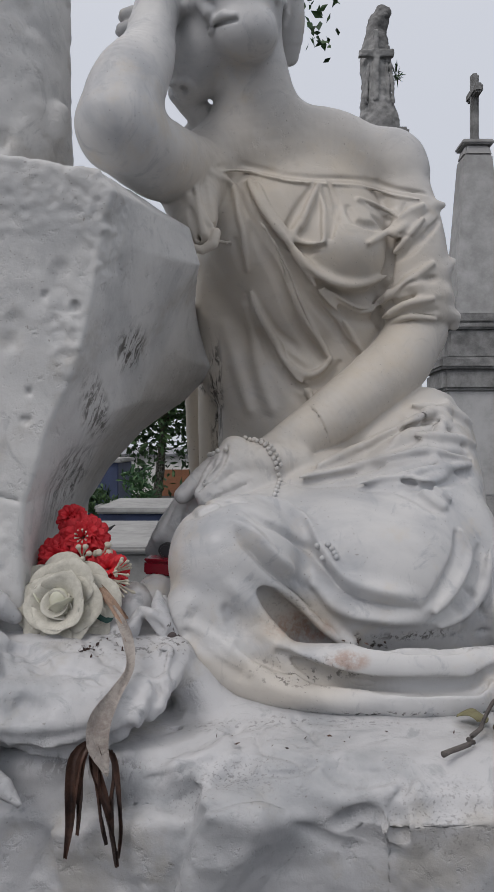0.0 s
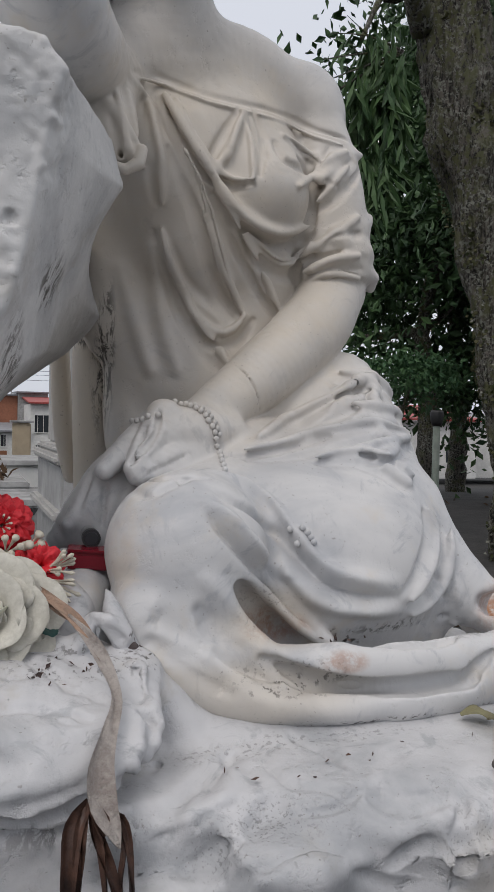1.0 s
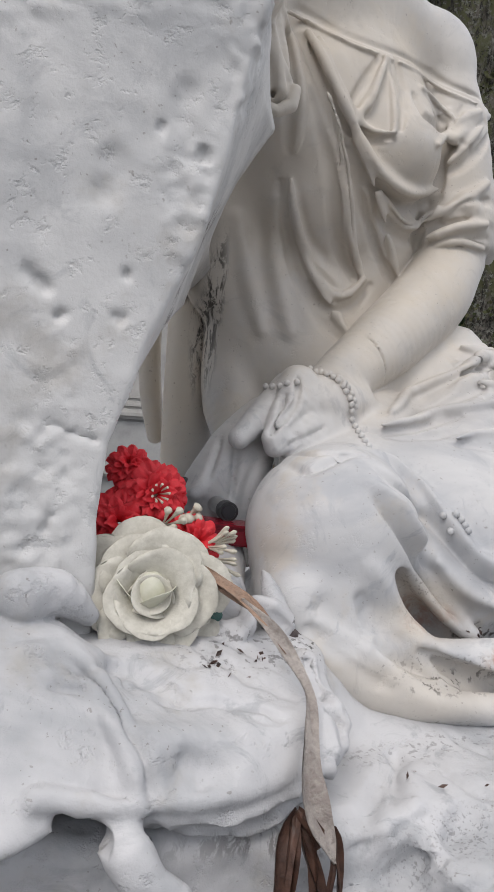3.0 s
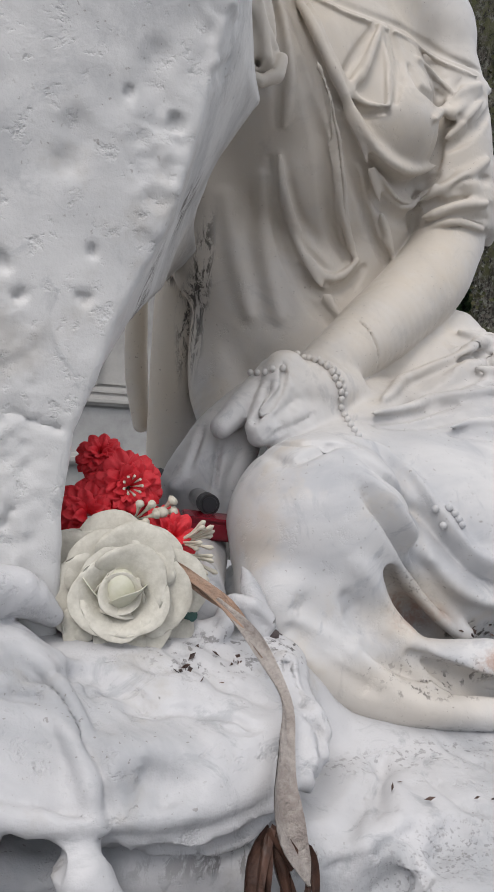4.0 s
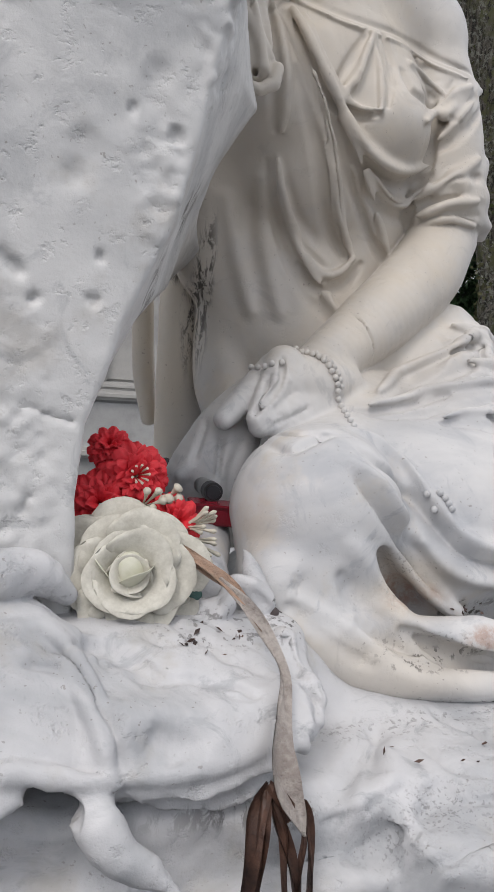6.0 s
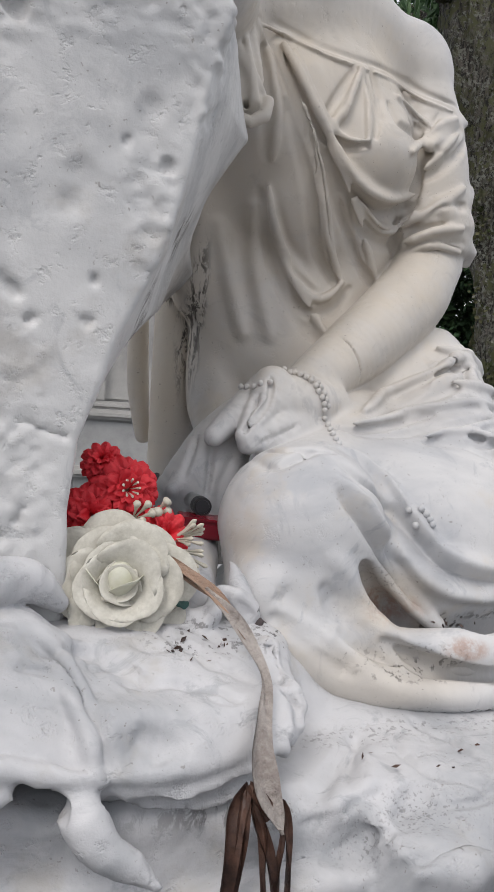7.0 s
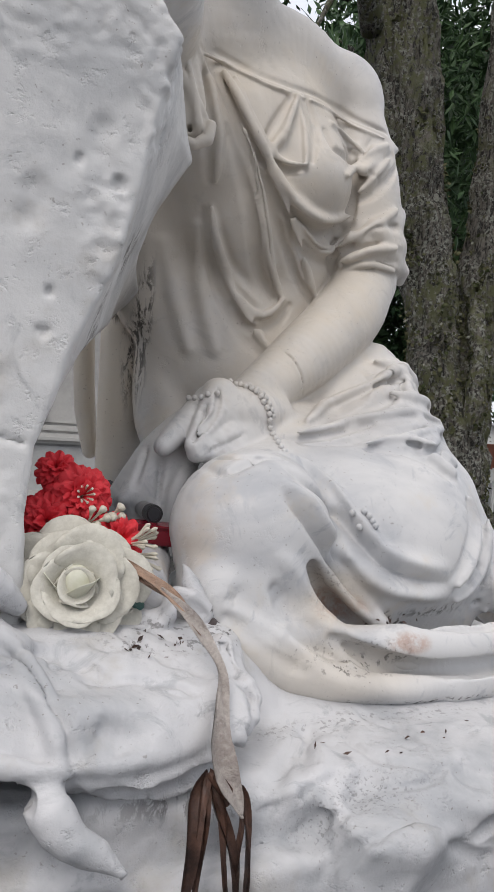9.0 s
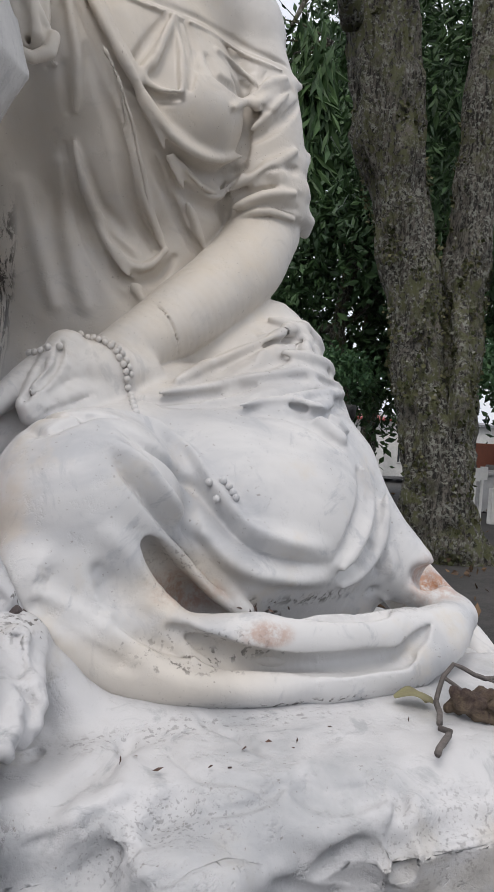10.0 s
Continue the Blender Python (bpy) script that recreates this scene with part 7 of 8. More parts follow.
# bushes on the graves
for at, r, n, mat, label in (((-1.42, 11.0, 0.95), (0.20, 0.2, 0.28), 500, FRESH, "leafy green bush growing on a blue tomb"), ((-0.12, 8.4, 1.08), (0.26, 0.2, 0.12), 260, DRY, "spiky dry plant on a blue tomb"), ((-2.0, 11.2, 0.82), (0.24, 0.2, 0.16), 400, GREEN, "dark low bush beside the tombs"), ((0.9, 9.2, 1.25), (0.12, 0.1, 0.16), 160, FRESH, "potted plant standing on a pale tomb")):
    b = thing("bush", label, "bush", at)
    part("foliage", leaves(cluster((0, 0, 0), r, n, 80, 14, 0.35), 0.11 if n > 50 else 0.26, 81, -0.4, 0.35), mat, b)
    part("stem", rod([(0, 0, -at[2] if at[0] > 4 else -0.25, 0.02), (0, 0, 0, 0.012)], 6), BARK, b)

post = thing("lamp_post", "grey-green metal post with a black cap", "post", (5.92, 10.05, 0))
smooth(part("pole", rod([(0, 0, 0, 0.055), (0, 0, 1.62, 0.05)], 14), POSTGREEN, post))
smooth(part("cap", rod([(0, 0, 1.60, 0.065), (0, 0, 1.66, 0.085), (0, 0, 1.78, 0.095), (0, 0, 1.81, 0.08)], 14), RUBBER, post))
for x, y, z in ((9.06, 11.0, 0.9), (9.30, 11.1, 0.92)):
    sign = thing("grave_sign", "small pale blank board on a stake", "sign", (x, y, 0), group="grave signs")
    part("board", box(0.16, 0.02, 0.22, (0, 0, z - 0.15), 0.004), PALE, sign)
    part("stake", box(0.04, 0.03, z, (0, 0.025, 0), 0.004), PALE, sign)
for i in range(1):
    g = thing("grave_slab", "white upright grave slab", "grave", (9.75 + 0.34 * i, 11.3, 0), group="white grave slabs")
    part("slab", box(0.20, 0.10, 0.62 - 0.05 * i, (0, 0, 0), 0.01), PALE, g)

wall = part("boundary_wall", box(5.5, 0.25, 1.45, (14.6, 16.2, -0.15), 0.01), plain("red_brown_wall", (0.30, 0.10, 0.06), 0.85, second=(0.22, 0.08, 0.05), scale=6))
tagged(wall, "low red-brown boundary wall", "wall", kind="structure")


def house(at, w, h, label, wall_mat, roof_mat, doors, windows, roof=0.5, eave=0.4):
    """A small street house: walls, sheet roof, doors and barred windows set into the front."""
    t = thing("house", label, "house", at, group="houses beyond the graveyard")
    part("wall", box(w, 6, h, (0, 3, 0), 0.02), wall_mat, t)
    bm = box(w + 0.3, 6 + eave, 0.12, (0, 3 - eave / 2, h), 0.01)
    for v in bm.verts:
        v.co.z += roof * max(0, min(1, (v.co.y + eave) / 3))
    part("roof", bm, roof_mat, t)
    for x, z, dw, dh, mat in doors:
        d = part("door", box(dw, 0.10, dh, (x, -0.03, z), 0.01), mat, t)
        part("frame", box(dw + 0.16, 0.06, dh + 0.08, (x, -0.01, z), 0.01), PALE, d)
    for x, z, dw, dh in windows:
        wd = part("window", box(dw, 0.06, dh, (x, -0.02, z), 0.005), GLASS, t)
        part("frame", box(dw + 0.14, 0.05, 0.07, (x, -0.05, z - 0.07), 0.005), PALE, wd)
        part("frame", box(dw + 0.14, 0.05, 0.07, (x, -0.05, z + dh), 0.005), PALE, wd)
        for i in range(4):
            part("bar", box(0.03, 0.03, dh, (x - dw / 2 + dw * (i + 0.5) / 4, -0.07, z), 0.004), PALE, wd)
    return t


house((-6.6, 60, -2.0), 5.6, 2.9, "low white house with a brown gate and grey roof", PALE, GREYROOF, [(1.5, 0, 2.3, 1.9, WOODDOOR)], [(-1.2, 0.9, 0.9, 1.1), (-2.2, 0.9, 0.7, 1.1)])
house((-1.0, 60, -2.0), 2.4, 2.7, "small white house with barred windows", PALE, GREYROOF, [], [(0.1, 0.9, 1.2, 1.2)])
house((2.4, 60, -2.0), 4.3, 2.6, "white house with an orange wooden door", PALE, GREYROOF, [(0.1, 0, 1.3, 1.3, WOODDOOR), (1.5, 0, 1.2, 1.0, SOOT)], [(-1.2, 1.5, 0.7, 0.8), (0.2, 1.6, 0.9, 0.8), (1.5, 1.4, 0.8, 1.0)])
house((1.6, 67, -2.0), 5.4, 5.3, "orange brick house behind the row", BRICK, GREYROOF, [], [], 0.1)
house((5.4, 66, -2.0), 2.2, 5.5, "grey cement house behind the row", CEMENT, GREYROOF, [], [], 0.1)
house((6.1, 60, -2.0), 2.8, 4.6, "white house with red railings and dark windows", PALE, REDROOF, [(0.9, 0, 1.0, 1.9, SOOT)], [(-0.3, 2.6, 1.6, 1.2), (-0.6, 0.8, 0.8, 0.9)])
house((24, 40, -1.3), 7.0, 3.2, "low white house with a red sheet roof", PALE, REDROOF, [(0.5, 0, 0.9, 1.9, SOOT)], [(-1.6, 0.9, 1.0, 1.0), (2.0, 0.9, 1.0, 1.0)], 0.9)
house((33, 42, -1.4), 9.0, 3.4, "long white house with dark windows", PALE, GREYROOF, [(0.5, 0, 0.9, 1.9, SOOT)], [(-2.6, 0.9, 1.0, 1.0), (2.6, 0.9, 1.0, 1.0)])
mast = thing("antenna_mast", "thin grey antenna mast beyond the houses", "mast", (4.0, 70, -2.0))
part("pole", rod([(0, 0, 0, 0.06), (0, 0, 8.6, 0.04)], 6), CEMENT, mast)
for z in (5.8, 6.2, 6.5):
    wire = part("cable", rod([(-30, 64, z + 0.4, 0.015), (5, 64, z - 2.0 + 0.6, 0.015), (40, 64, z + 0.5, 0.015)], 5, True, 0, 0, 2.0), RUBBER)
    tagged(wire, "thin dark overhead street cable", "cable", "street cables")
for x in (-30, 40):
    pp = thing("utility_pole", "grey cement utility pole by the street", "pole", (x, 64, -2.0), group="utility poles")
    part("pole", rod([(0, 0, 0, 0.16), (0, 0, 9.2, 0.10)], 10, True, 0, 0, 1), CEMENT, pp)

# ---- shaft of rough marble rising from the rock ----
col = Clay((-0.62, 1.16, 1.90), (-0.22, 1.60, 3.0), 0.007)
col.tube(((-0.425, 1.38, 1.90, 0.135), (-0.425, 1.38, 2.3, 0.128), (-0.43, 1.38, 2.80, 0.125)), 0.01)
col.tube(((-0.31, 1.33, 2.10, 0.022), (-0.305, 1.33, 2.13, 0.02)), 0.008)
for x, z, r in ((-0.372, 2.055, 0.009), (-0.335, 2.085, 0.006), (-0.36, 2.23, 0.008), (-0.32, 2.24, 0.007), (-0.40, 2.31, 0.007)):
    col.tube(((x, 1.255, z, r), (x + 0.004, 1.262, z + 0.02, r)), 0.004, cut=True)
cv, cf = col.skin()
cv = roughen(cv, cf, lambda p: 0.004 * fbm(p, 0.09, 2, 44) + 0.0022 * fbm(p, 0.02, 2, 45))
tagged(smooth(part("marble_shaft", (cv, cf), ROCK)), "rough pitted white marble shaft on the rock", "column")

# ---- plinth under the rock ----
tagged(part("plinth", box(1.25, 0.80, 0.99, (-0.12, 1.38, 0), 0.02), CEMENT), "plain cement plinth under the marble", "plinth", kind="structure")

# ---- artificial flowers left on the stone ----
ROSE = plain("dusty_white_fabric_petal", (0.62, 0.60, 0.53), 0.8, second=(0.45, 0.43, 0.37), scale=110, relief=0.15)
ROSE_IN = plain("greenish_white_bud", (0.64, 0.63, 0.54), 0.7, second=(0.55, 0.55, 0.43), scale=90, relief=0.1)
RED = plain("red_fabric_petal", (0.70, 0.022, 0.035), 0.6, second=(0.52, 0.012, 0.022), scale=90, relief=0.2)
CREAM = plain("cream_plastic_stamen", (0.62, 0.58, 0.48), 0.6, scale=80)
TEAL = plain("dark_teal_leaf", (0.015, 0.07, 0.06), 0.6, scale=60)
BLACKLEAF = plain("blackened_leaf", (0.03, 0.032, 0.035), 0.8, scale=60)
STRAW = plain("dry_straw_leaf", (0.56, 0.51, 0.47), 0.85, second=(0.33, 0.285, 0.26), scale=150, relief=0.8)
STRAW_RED = plain("reddish_dry_stem", (0.42, 0.27, 0.19), 0.8, second=(0.30, 0.22, 0.17), scale=70, relief=0.6)
BROWN = plain("dark_rotted_leaf", (0.13, 0.068, 0.048), 0.5, second=(0.024, 0.015, 0.013), scale=60, relief=0.25)


def petal(length, width, cup, curl, frill, seed, n=7, m=10, spread=0.25):
    """A cupped petal that starts at the origin, grows along z and opens towards y."""
    rng = random.Random(seed)
    ph = [rng.uniform(0, 6.28) for _ in range(3)]
    verts, faces = [], []
    for side in (0, 1):
        for i in range(n + 1):
            u = i / n
            w = width * (spread + (1 - spread) * math.sin(min(1, u * 1.25) * math.pi / 2)) * (1 - 0.10 * max(0, u - 0.7) / 0.3)
            for j in range(m + 1):
                v = 2 * j / m - 1
                x = v * w / 2
                edge = 1 - 0.30 * abs(v) ** 2.6 * u
                z = length * u * edge
                y = cup * (v * v) * w * 0.5 - curl * length * u * u * u + cup * 0.3 * length * math.sin(u * math.pi)
                y += frill * length * u * u * (math.sin(5 * v + ph[0]) + 0.6 * math.sin(11 * v + ph[1]))
                verts.append((x, y + side * 0.0006, z))
    k = (n + 1) * (m + 1)
    for i in range(n):
        for j in range(m):
            a = i * (m + 1) + j
            q = (a, a + 1, a + m + 2, a + m + 1)
            faces.append(q)
            faces.append(tuple(k + c for c in q[::-1]))
    rim = [i * (m + 1) for i in range(n + 1)] + [n * (m + 1) + j for j in range(1, m + 1)] + [i * (m + 1) + m for i in range(n - 1, -1, -1)]
    for a, b in zip(rim[:-1], rim[1:]):
        faces.append((a, b, k + b, k + a))
    return verts, faces


def facing(at, towards, roll=0):
    """A pose at a point whose z axis looks towards another."""
    d = (Vector(towards) - Vector(at)).normalized()
    return Matrix.Translation(at) @ d.to_track_quat("Z", "Y").to_matrix().to_4x4() @ pose(0, 0, 0, 0, 0, roll)


rose = thing("artificial_rose", "dusty white artificial fabric rose, fully open", "flower")
rose.matrix_world = facing((-0.243, 1.128, 1.379), (-0.37, 0.40, 1.62)) @ Matrix.Scale(1.06, 4)
shapes = {}
for ring_i, (count, tilt, length, width, cup, curl, start, lift) in enumerate(((8, 74, 0.066, 0.060, 0.22, 0.16, 10, 0.000), (6, 60, 0.060, 0.062, 0.34, 0.08, 35, 0.004), (5, 44, 0.052, 0.056, 0.50, 0.03, 0, 0.008), (3, 24, 0.038, 0.038, 0.60, -0.02, 50, 0.010))):
    for i in range(count):
        mesh = petal(length * (1 + 0.06 * ((i * 7) % 3 - 1)), width * 1.14, cup, curl, 0.014 if ring_i < 3 else 0.006, 100 + ring_i * 10 + i)
        p = smooth(part("petal", mesh, ROSE, rose))
        p.matrix_local = pose(0, 0, lift, 0, 0, start + i * 360 / count + (i * 37 % 11) - 5) @ pose(0, -0.006, 0, tilt + (i * 53 % 13) - 6, 0, 0)
heart = pose(0, -0.012, 0.010, -42, 0, 0)  # the closed heart of the rose leans upwards
bud = Clay((-0.03, -0.03, -0.01), (0.03, 0.03, 0.06), 0.0013)
bud.ball((0, 0, 0.021), (0.0150, 0.0145, 0.0235), k=0.004)
for a, lean in ((1.35, 0.5), (2.3, -0.35), (0.2, 0.3)):
    seam = [(0.0155 * math.sin(math.pi * u) ** 0.6 * math.cos(a + lean * (u - 0.5) * 2), 0.0150 * math.sin(math.pi * u) ** 0.6 * math.sin(a + lean * (u - 0.5) * 2), 0.021 - 0.0235 * math.cos(math.pi * u), 0.0016) for u in (0.25, 0.4, 0.55, 0.7, 0.85, 0.97)]
    bud.tube(seam, 0.001, cut=True)
bv, bf = bud.skin()
ob_bud = smooth(part("bud", (bv, bf), ROSE_IN, rose, "greenish white closed bud"))
ob_bud.matrix_local = heart
for i, a in enumerate((35, 155, 275)):
    p = smooth(part("inner_petal", petal(0.046, 0.036, 0.50, -0.10, 0.004, 150 + i), ROSE_IN, rose))
    p.matrix_local = heart @ pose(0, 0, -0.002, 0, 0, a) @ pose(0, -0.0185, 0, 12 + 5 * i, 0, 0)


def carnation(at, towards, radius, seed, stamens):
    """A round red fabric flower of many small frilled petals."""
    c = thing("artificial_carnation", "bright red artificial fabric carnation", "flower", group="red flowers")
    c.matrix_world = facing(at, towards, seed * 40)
    kinds = [petal(radius * 0.95, radius * 0.62, 0.45, 0.14, 0.075, seed + i, 6, 10, 0.35) for i in range(3)]
    data = []
    for i, (tilt, count, scale) in enumerate(((88, 11, 1.0), (70, 10, 1.0), (52, 9, 0.96), (34, 8, 0.9), (15, 6, 0.8))):
        for j in range(count):
            if len(data) < 3:
                p = smooth(part("petal", kinds[len(data)], RED, c))
                data.append(p.data)
            else:
                p = new("petal", data[(i + j) % 3])
                p.parent = c
            p.matrix_local = pose(0, 0, 0.002 * i, 0, 0, j * 360 / count + 23 * i + (j * 31 % 17)) @ pose(0, -0.003, 0, tilt + (j * 29 % 15) - 7, 0, 0) @ Matrix.Diagonal((scale, scale, scale, 1))
    if stamens:
        rods = [rod([(0, 0, 0.004, 0.0008), (0.006 * math.cos(a), 0.006 * math.sin(a), radius * 0.75, 0.0008), (0.009 * math.cos(a), 0.009 * math.sin(a), radius * 0.95, 0.0014)], 6, True, 0, 0, 0.01) for a in np.arange(9) * 0.7]
        part("stamens", joined(rods), CREAM, c, "cream yellow stamens")
    return c


carnation((-0.232, 1.185, 1.468), (-0.20, 0.30, 1.66), 0.036, 3, True)
carnation((-0.262, 1.180, 1.438), (-0.55, 0.30, 1.75), 0.036, 5, False)
carnation((-0.196, 1.160, 1.424), (-0.02, 0.45, 1.66), 0.031, 7, False)
carnation((-0.252, 1.20, 1.492), (-0.45, 0.50, 2.0), 0.022, 9, False)


def stamen_spray(at, towards, count, length, spread, bulb, seed):
    s = thing("stamen_spray", "spray of cream artificial buds among the flowers", "flower", group="cream bud sprays")
    s.matrix_world = facing(at, towards)
    rng = random.Random(seed)
    for i in range(count):
        a, r = rng.uniform(0, 6.28), spread * rng.uniform(0.4, 1)
        e = (r * math.cos(a), r * math.sin(a), length * rng.uniform(0.8, 1.1))
        smooth(part("bud", rod([(0, 0, 0, 0.0011), (e[0] * 0.5, e[1] * 0.5, e[2] * 0.6, 0.0012), (e[0] * 0.9, e[1] * 0.9, e[2] * 0.88, bulb * 0.7), (*e, bulb), (e[0] * 1.06, e[1] * 1.06, e[2] * 1.08, bulb * 0.3)], 8, True, 0, 0, 0.004), CREAM, s))
    return s


stamen_spray((-0.228, 1.150, 1.443), (-0.26, 0.5, 1.66), 7, 0.030, 0.017, 0.0042, 1)
stamen_spray((-0.205, 1.165, 1.443), (-0.12, 0.7, 1.8), 4, 0.026, 0.012, 0.0055, 2)
stamen_spray((-0.188, 1.145, 1.424), (-0.02, 0.95, 1.50), 8, 0.034, 0.015, 0.0026, 3)
stamen_spray((-0.188, 1.140, 1.416), (-0.02, 1.0, 1.36), 8, 0.036, 0.014, 0.0022, 4)


def strip(points, twist=0.0, fold=0.25, across=6, seed=0):
    """A dry leaf blade through (x, y, z, half width), folded along its middle and curling."""
    p = spline(points, 0.006)
    verts, faces = [], []
    n = len(p)
    for side in (0, 1):
        for i in range(n):
            d = p[min(i + 1, n - 1)][:3] - p[max(i - 1, 0)][:3]
            d /= np.linalg.norm(d) + 1e-9
            out = np.array([-0.10, -1.0, 0.35])
            u = np.cross(d, out)
            u /= np.linalg.norm(u) + 1e-9
            w = np.cross(u, d)
            a = twist * i / n
            u, w = u * math.cos(a) + w * math.sin(a), w * math.cos(a) - u * math.sin(a)
            for j in range(across + 1):
                v = 2 * j / across - 1
                q = p[i][:3] + u * v * p[i][3] + w * (fold * p[i][3] * (v * v - 0.3) + 0.0012 * math.sin(i * 0.5 + 4 * v + seed)) + w * side * 0.0008
                verts.append(tuple(q))
    k = n * (across + 1)
    for i in range(n - 1):
        for j in range(across):
            a = i * (across + 1) + j
            q = (a, a + 1, a + across + 2, a + across + 1)
            faces.append(q)
            faces.append(tuple(k + c for c in q[::-1]))
    return verts, faces


blade = thing("dried_leaf_stem", "long pale dried leaf blade hanging over the marble", "dried leaf")
smooth(part("stem", strip(((-0.200, 1.118, 1.412, 0.003), (-0.190, 1.100, 1.407, 0.0045), (-0.169, 1.062, 1.392, 0.0060), (-0.156, 1.040, 1.376, 0.0055), (-0.145, 1.018, 1.358, 0.0040)), 0.5, 0.6), STRAW_RED, blade))
smooth(part("stem", strip(((-0.196, 1.116, 1.408, 0.003), (-0.180, 1.085, 1.396, 0.005), (-0.163, 1.068, 1.386, 0.004), (-0.152, 1.060, 1.379, 0.001)), 0.2, 0.6), STRAW_RED, blade))
smooth(part("blade", strip(((-0.172, 1.066, 1.394, 0.002), (-0.156, 1.038, 1.377, 0.0058), (-0.145, 1.016, 1.359, 0.0066), (-0.139, 0.985, 1.336, 0.0050), (-0.151, 0.952, 1.316, 0.0072), (-0.164, 0.922, 1.294, 0.0125), (-0.164, 0.906, 1.273, 0.0120), (-0.156, 0.898, 1.256, 0.0070), (-0.151, 0.895, 1.243, 0.0012)), 0.5, 0.45, 8, 2), STRAW, blade))
dark = thing("rotted_leaves", "dark brown rotted leaf strands hanging down the rock", "dried leaf")
rng = random.Random(12)
for i, (points, w, twist) in enumerate((
        (((-0.172, 1.272), (-0.186, 1.258), (-0.191, 1.228), (-0.194, 1.185), (-0.199, 1.150)), 0.0095, 0.5),
        (((-0.174, 1.270), (-0.180, 1.255), (-0.181, 1.225), (-0.184, 1.175)), 0.0070, -0.9),
        (((-0.170, 1.270), (-0.168, 1.248), (-0.157, 1.215), (-0.149, 1.180), (-0.143, 1.140)), 0.0065, 1.6),
        (((-0.170, 1.268), (-0.163, 1.240), (-0.160, 1.205), (-0.153, 1.165)), 0.0045, -1.4),
        (((-0.160, 1.262), (-0.147, 1.259), (-0.141, 1.228), (-0.139, 1.185), (-0.141, 1.150)), 0.0042, 1.1),
        (((-0.150, 1.262), (-0.145, 1.240), (-0.147, 1.210), (-0.146, 1.175)), 0.0035, -1.8),
        (((-0.172, 1.272), (-0.165, 1.262), (-0.162, 1.250)), 0.0080, 0.6))):
    pts = []
    for k, (x, z) in enumerate(points):
        u = k / (len(points) - 1)
        pts.append((x, 0.922 - 0.018 * min(1, 2.5 * u), z, 0.75 * w * (0.5 if k == 0 else 1.15 - 0.8 * u * u) * rng.uniform(0.85, 1.1)))
    smooth(part("strand", strip(pts, twist, 1.1, 6, i), BROWN, dark))

for name, at, to, length, width, mat, label in (
        ("teal_leaf", (-0.205, 1.125, 1.385), (-0.165, 1.06, 1.362), 0.045, 0.030, TEAL, "dark teal artificial leaf under the rose"),
        ("black_leaf", (-0.212, 1.195, 1.462), (-0.190, 1.20, 1.492), 0.032, 0.026, BLACKLEAF, "blackened serrated artificial leaf behind the flowers"),
        ("black_leaf", (-0.255, 1.125, 1.365), (-0.285, 1.05, 1.342), 0.04, 0.03, BLACKLEAF, "blackened leaf beneath the rose")):
    lf = smooth(part(name, petal(length, width, 0.15, 0.1, 0.02, 170), mat))
    lf.matrix_world = facing(at, to)
    tagged(lf, label, "leaf")

# small things tucked behind the knee
tube_thing = thing("lipstick_tube", "small silver tube with a black round end", "lipstick")
tube_thing.matrix_world = facing((-0.118, 1.292, 1.442), (-0.20, 0.45, 1.455))
SILVER = plain("brushed_grey_metal", (0.45, 0.45, 0.46), 0.35, 0.8, scale=60, relief=0.05)
smooth(part("body", rod([(0, 0, -0.02, 0.0100), (0, 0, 0.030, 0.0100)], 24), SILVER, tube_thing))
rim = part("cap", rod([(0, 0, 0.030, 0.0112), (0, 0, 0.046, 0.0112)], 28), RUBBER, tube_thing, "black ribbed cap")
part("cap_disc", rod([(0, 0, 0.0462, 0.0085), (0, 0, 0.0475, 0.0080)], 24), BLACKSTONE, rim)
box_thing = thing("red_box", "small glossy dark red plastic box", "box")
box_thing.matrix_world = pose(-0.122, 1.245, 1.408, 4, 3, -12)
REDBOX = plain("glossy_dark_red_plastic", (0.20, 0.008, 0.02), 0.25, scale=30, relief=0.02)
part("body", box(0.060, 0.030, 0.020, (0, 0, 0), 0.0025), REDBOX, box_thing)
part("lid", box(0.0604, 0.0304, 0.004, (0, 0, 0.0202), 0.0015), REDBOX, box_thing)

# dark wedge of a dried cone beside the knee
cone = Clay((-0.13, 1.06, 1.32), (-0.06, 1.14, 1.39), 0.002)
cone.tube(((-0.112, 1.104, 1.342, 0.007), (-0.103, 1.104, 1.346, 0.009), (-0.093, 1.108, 1.342, 0.006)), 0.004)
cone.tube(((-0.103, 1.104, 1.346, 0.008), (-0.106, 1.110, 1.364, 0.002)), 0.004)
kv, kf = cone.skin()
kv = roughen(kv, kf, lambda p: 0.002 * fbm(p, 0.008, 2, 61))
tagged(smooth(part("dried_cone", (kv, kf), plain("grey_brown_dried_cone", (0.20, 0.165, 0.16), 0.9, second=(0.10, 0.08, 0.08), scale=160, relief=0.8))), "small grey-brown dried cone wedged beside the knee", "cone")

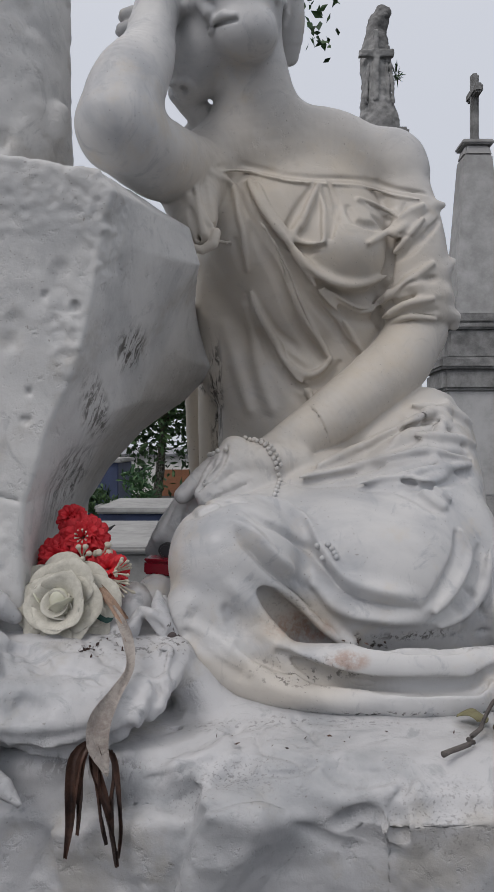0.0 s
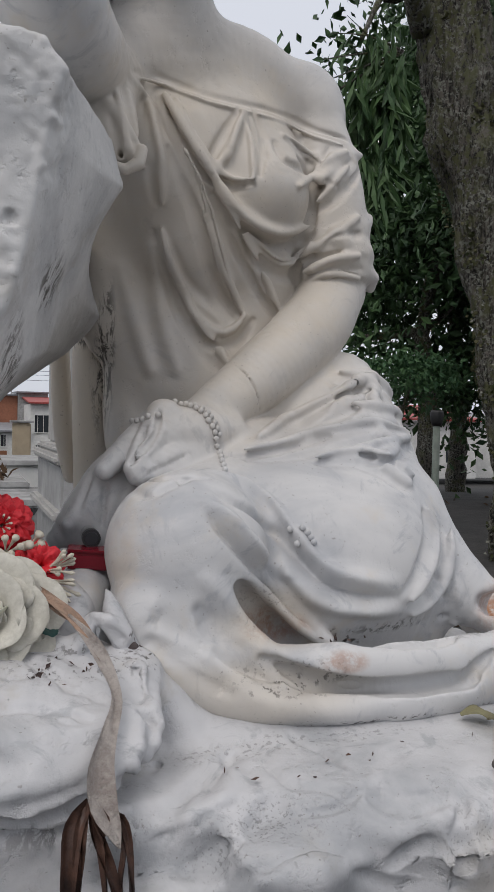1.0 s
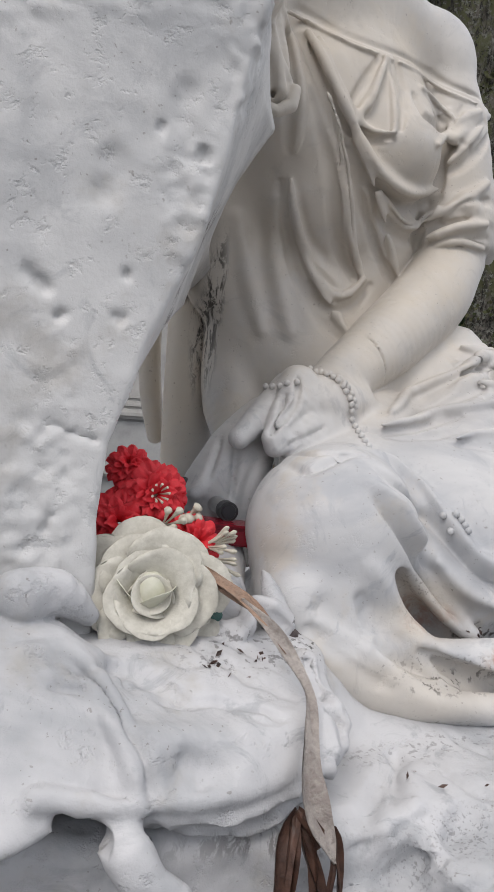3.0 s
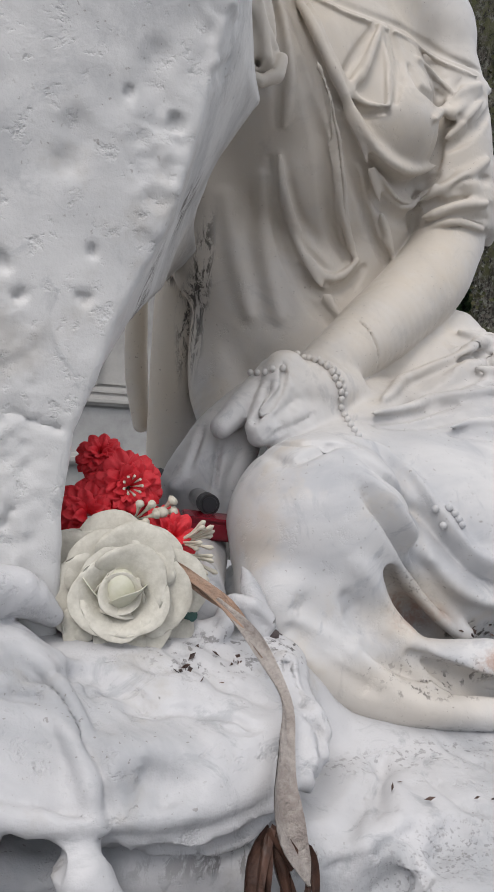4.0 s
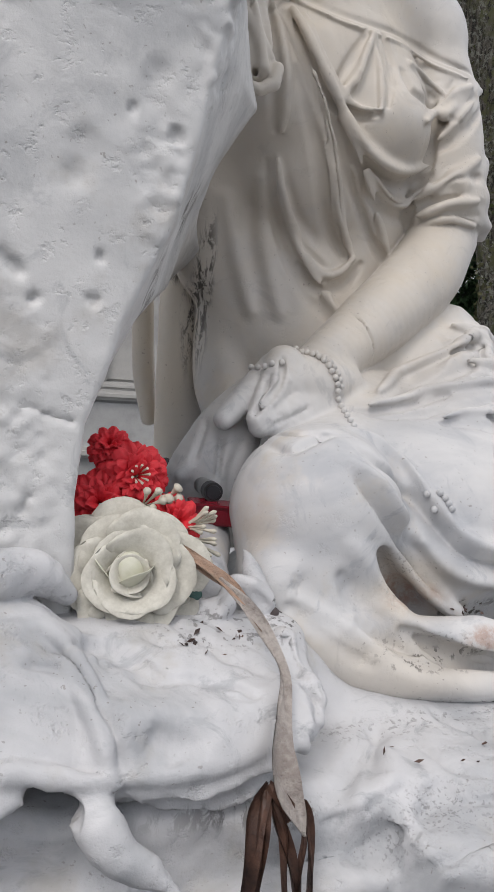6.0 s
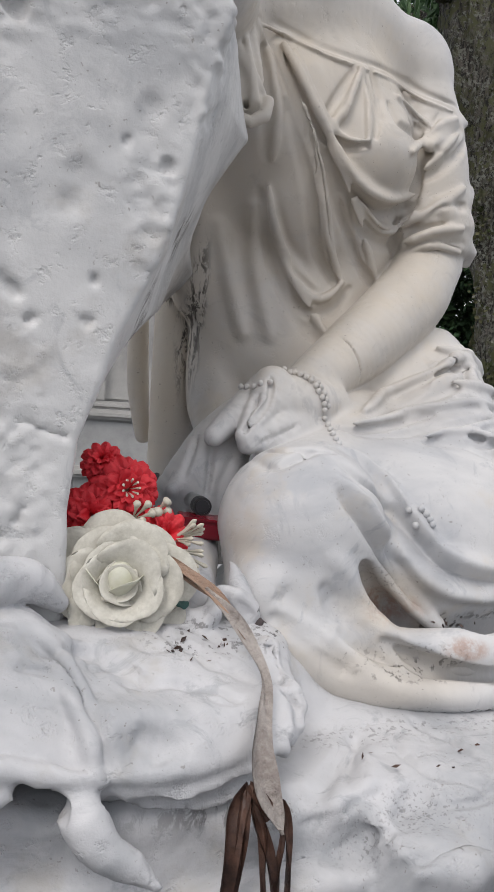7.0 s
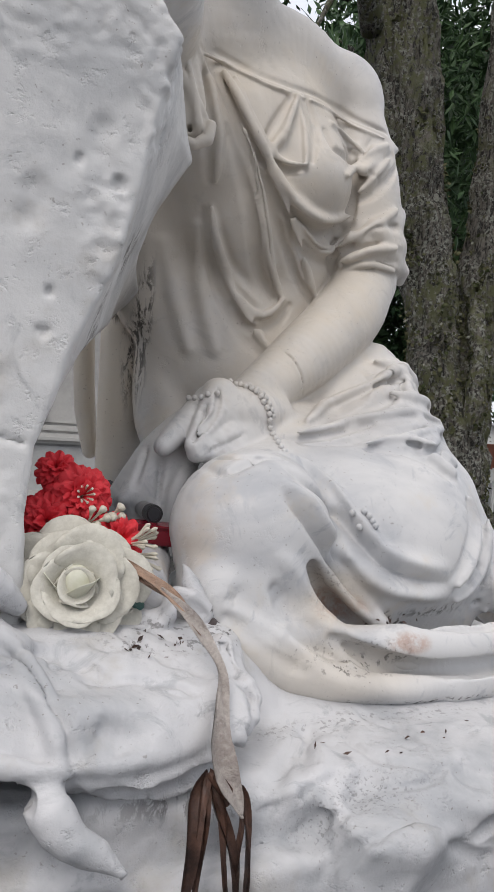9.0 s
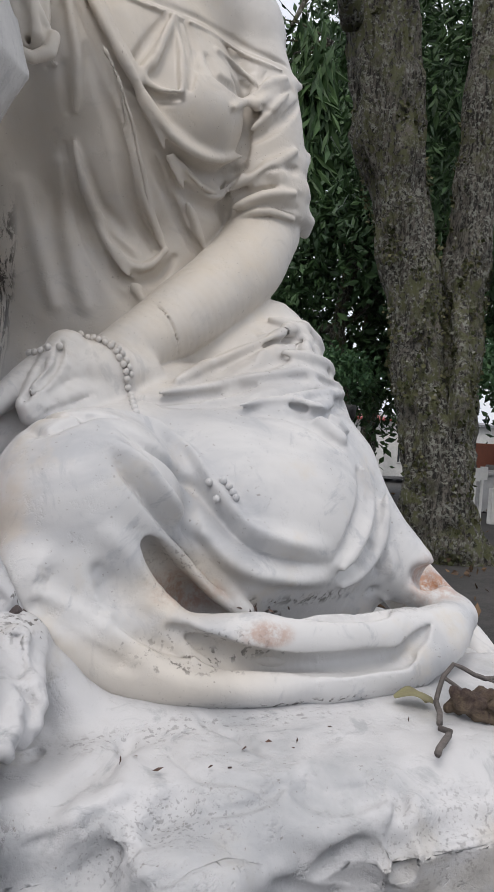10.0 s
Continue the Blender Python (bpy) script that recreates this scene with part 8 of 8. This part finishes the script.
# dry twig, seed head and rags at the hem
TWIG = plain("grey_dry_twig", (0.17, 0.15, 0.14), 0.85, second=(0.09, 0.08, 0.075), scale=80, relief=0.6)
tw = thing("dry_twig", "crooked grey dry twig on the marble", "twig")
smooth(part("stem", rod([(0.285, 1.00, 1.268, 0.0028), (0.278, 0.985, 1.264, 0.0028), (0.255, 0.955, 1.262, 0.0030), (0.258, 0.945, 1.262, 0.0031), (0.225, 0.918, 1.262, 0.0031), (0.215, 0.908, 1.262, 0.0034)], 9, True, 0.15, 3, 0.01), TWIG, tw))
for pts in (((0.285, 1.00, 1.268, 0.0025), (0.300, 1.01, 1.288, 0.0025), (0.312, 1.01, 1.300, 0.0022), (0.345, 1.00, 1.286, 0.0025), (0.385, 1.0, 1.292, 0.0025), (0.415, 1.0, 1.300, 0.0025)),
            ((0.300, 1.01, 1.288, 0.0019), (0.318, 0.995, 1.275, 0.0017), (0.335, 0.985, 1.262, 0.0012)),
            ((0.385, 1.0, 1.292, 0.0019), (0.388, 0.995, 1.275, 0.0019), (0.398, 0.985, 1.263, 0.0012)),
            ((0.345, 1.0, 1.286, 0.0012), (0.365, 0.99, 1.278, 0.0012), (0.375, 0.985, 1.268, 0.0009))):
    smooth(part("branch", rod(pts, 7, True, 0.1, 4, 0.01), TWIG, tw))
sh = Clay((0.27, 0.92, 1.235), (0.42, 1.05, 1.33), 0.003)
rng = np.random.default_rng(90)
for i in range(60):
    u = rng.uniform(-1, 1)
    sh.ball((0.335 + 0.033 * u, 0.982 - 0.012 * u + rng.normal() * 0.008, 1.268 + rng.normal() * 0.007), (0.006, 0.005, 0.006), k=0.003)
sv, sf = sh.skin()
tagged(smooth(part("seed_head", (sv, sf), plain("dark_dried_seed_head", (0.05, 0.03, 0.03), 0.9, second=(0.16, 0.12, 0.08), scale=140, relief=0.8))), "dark crumbly dried seed head beside the twig", "seed head")
yl = smooth(part("withered_leaf", petal(0.038, 0.034, 0.2, 0.2, 0.03, 180), plain("olive_withered_leaf", (0.22, 0.21, 0.11), 0.8, second=(0.14, 0.12, 0.07), scale=60)))
yl.matrix_world = facing((0.262, 1.035, 1.262), (0.32, 1.01, 1.275))
tagged(yl, "olive withered leaf lying at the hem", "leaf")
smooth(tagged(part("blue_cord", rod([(0.365, 0.985, 1.268, 0.006), (0.372, 0.972, 1.276, 0.008), (0.395, 0.965, 1.278, 0.008), (0.425, 0.962, 1.272, 0.007), (0.45, 0.96, 1.266, 0.006)], 12, True, 0.15, 6, 0.006), plain("light_blue_knit", (0.16, 0.42, 0.52), 0.85, scale=120, relief=0.8)), "light blue knitted cord on the marble", "cord"))
smooth(tagged(part("grey_rag", rod([(0.352, 0.965, 1.264, 0.006), (0.375, 0.955, 1.264, 0.009), (0.41, 0.948, 1.263, 0.008), (0.46, 0.945, 1.264, 0.010), (0.52, 0.945, 1.264, 0.007)], 14, True, 0.5, 7, 0.006), plain("grey_blue_rag", (0.24, 0.25, 0.30), 0.9, second=(0.15, 0.16, 0.20), scale=90, relief=0.8)), "twisted grey blue rag beside the seed head", "rag"))

# crumbs of dry leaf and dirt on the stone
rng = np.random.default_rng(120)
crumbs = [np.c_[rng.normal(-0.185, 0.022, 26), rng.normal(1.055, 0.018, 26), np.zeros(26)], np.c_[rng.normal(0.10, 0.10, 12), rng.normal(0.985, 0.018, 12), np.zeros(12)], np.c_[rng.normal(0.16, 0.02, 14), rng.normal(1.135, 0.012, 14), np.zeros(14)]]
for group_of, z in zip(crumbs, (1.343, 1.254, 1.335)):
    group_of[:, 2] = z
tagged(part("leaf_crumbs", leaves(np.vstack(crumbs), 0.008, 121, 0.0, 0.5), BROWN), "dark crumbs of dry leaf on the marble", "debris", kind="stuff")
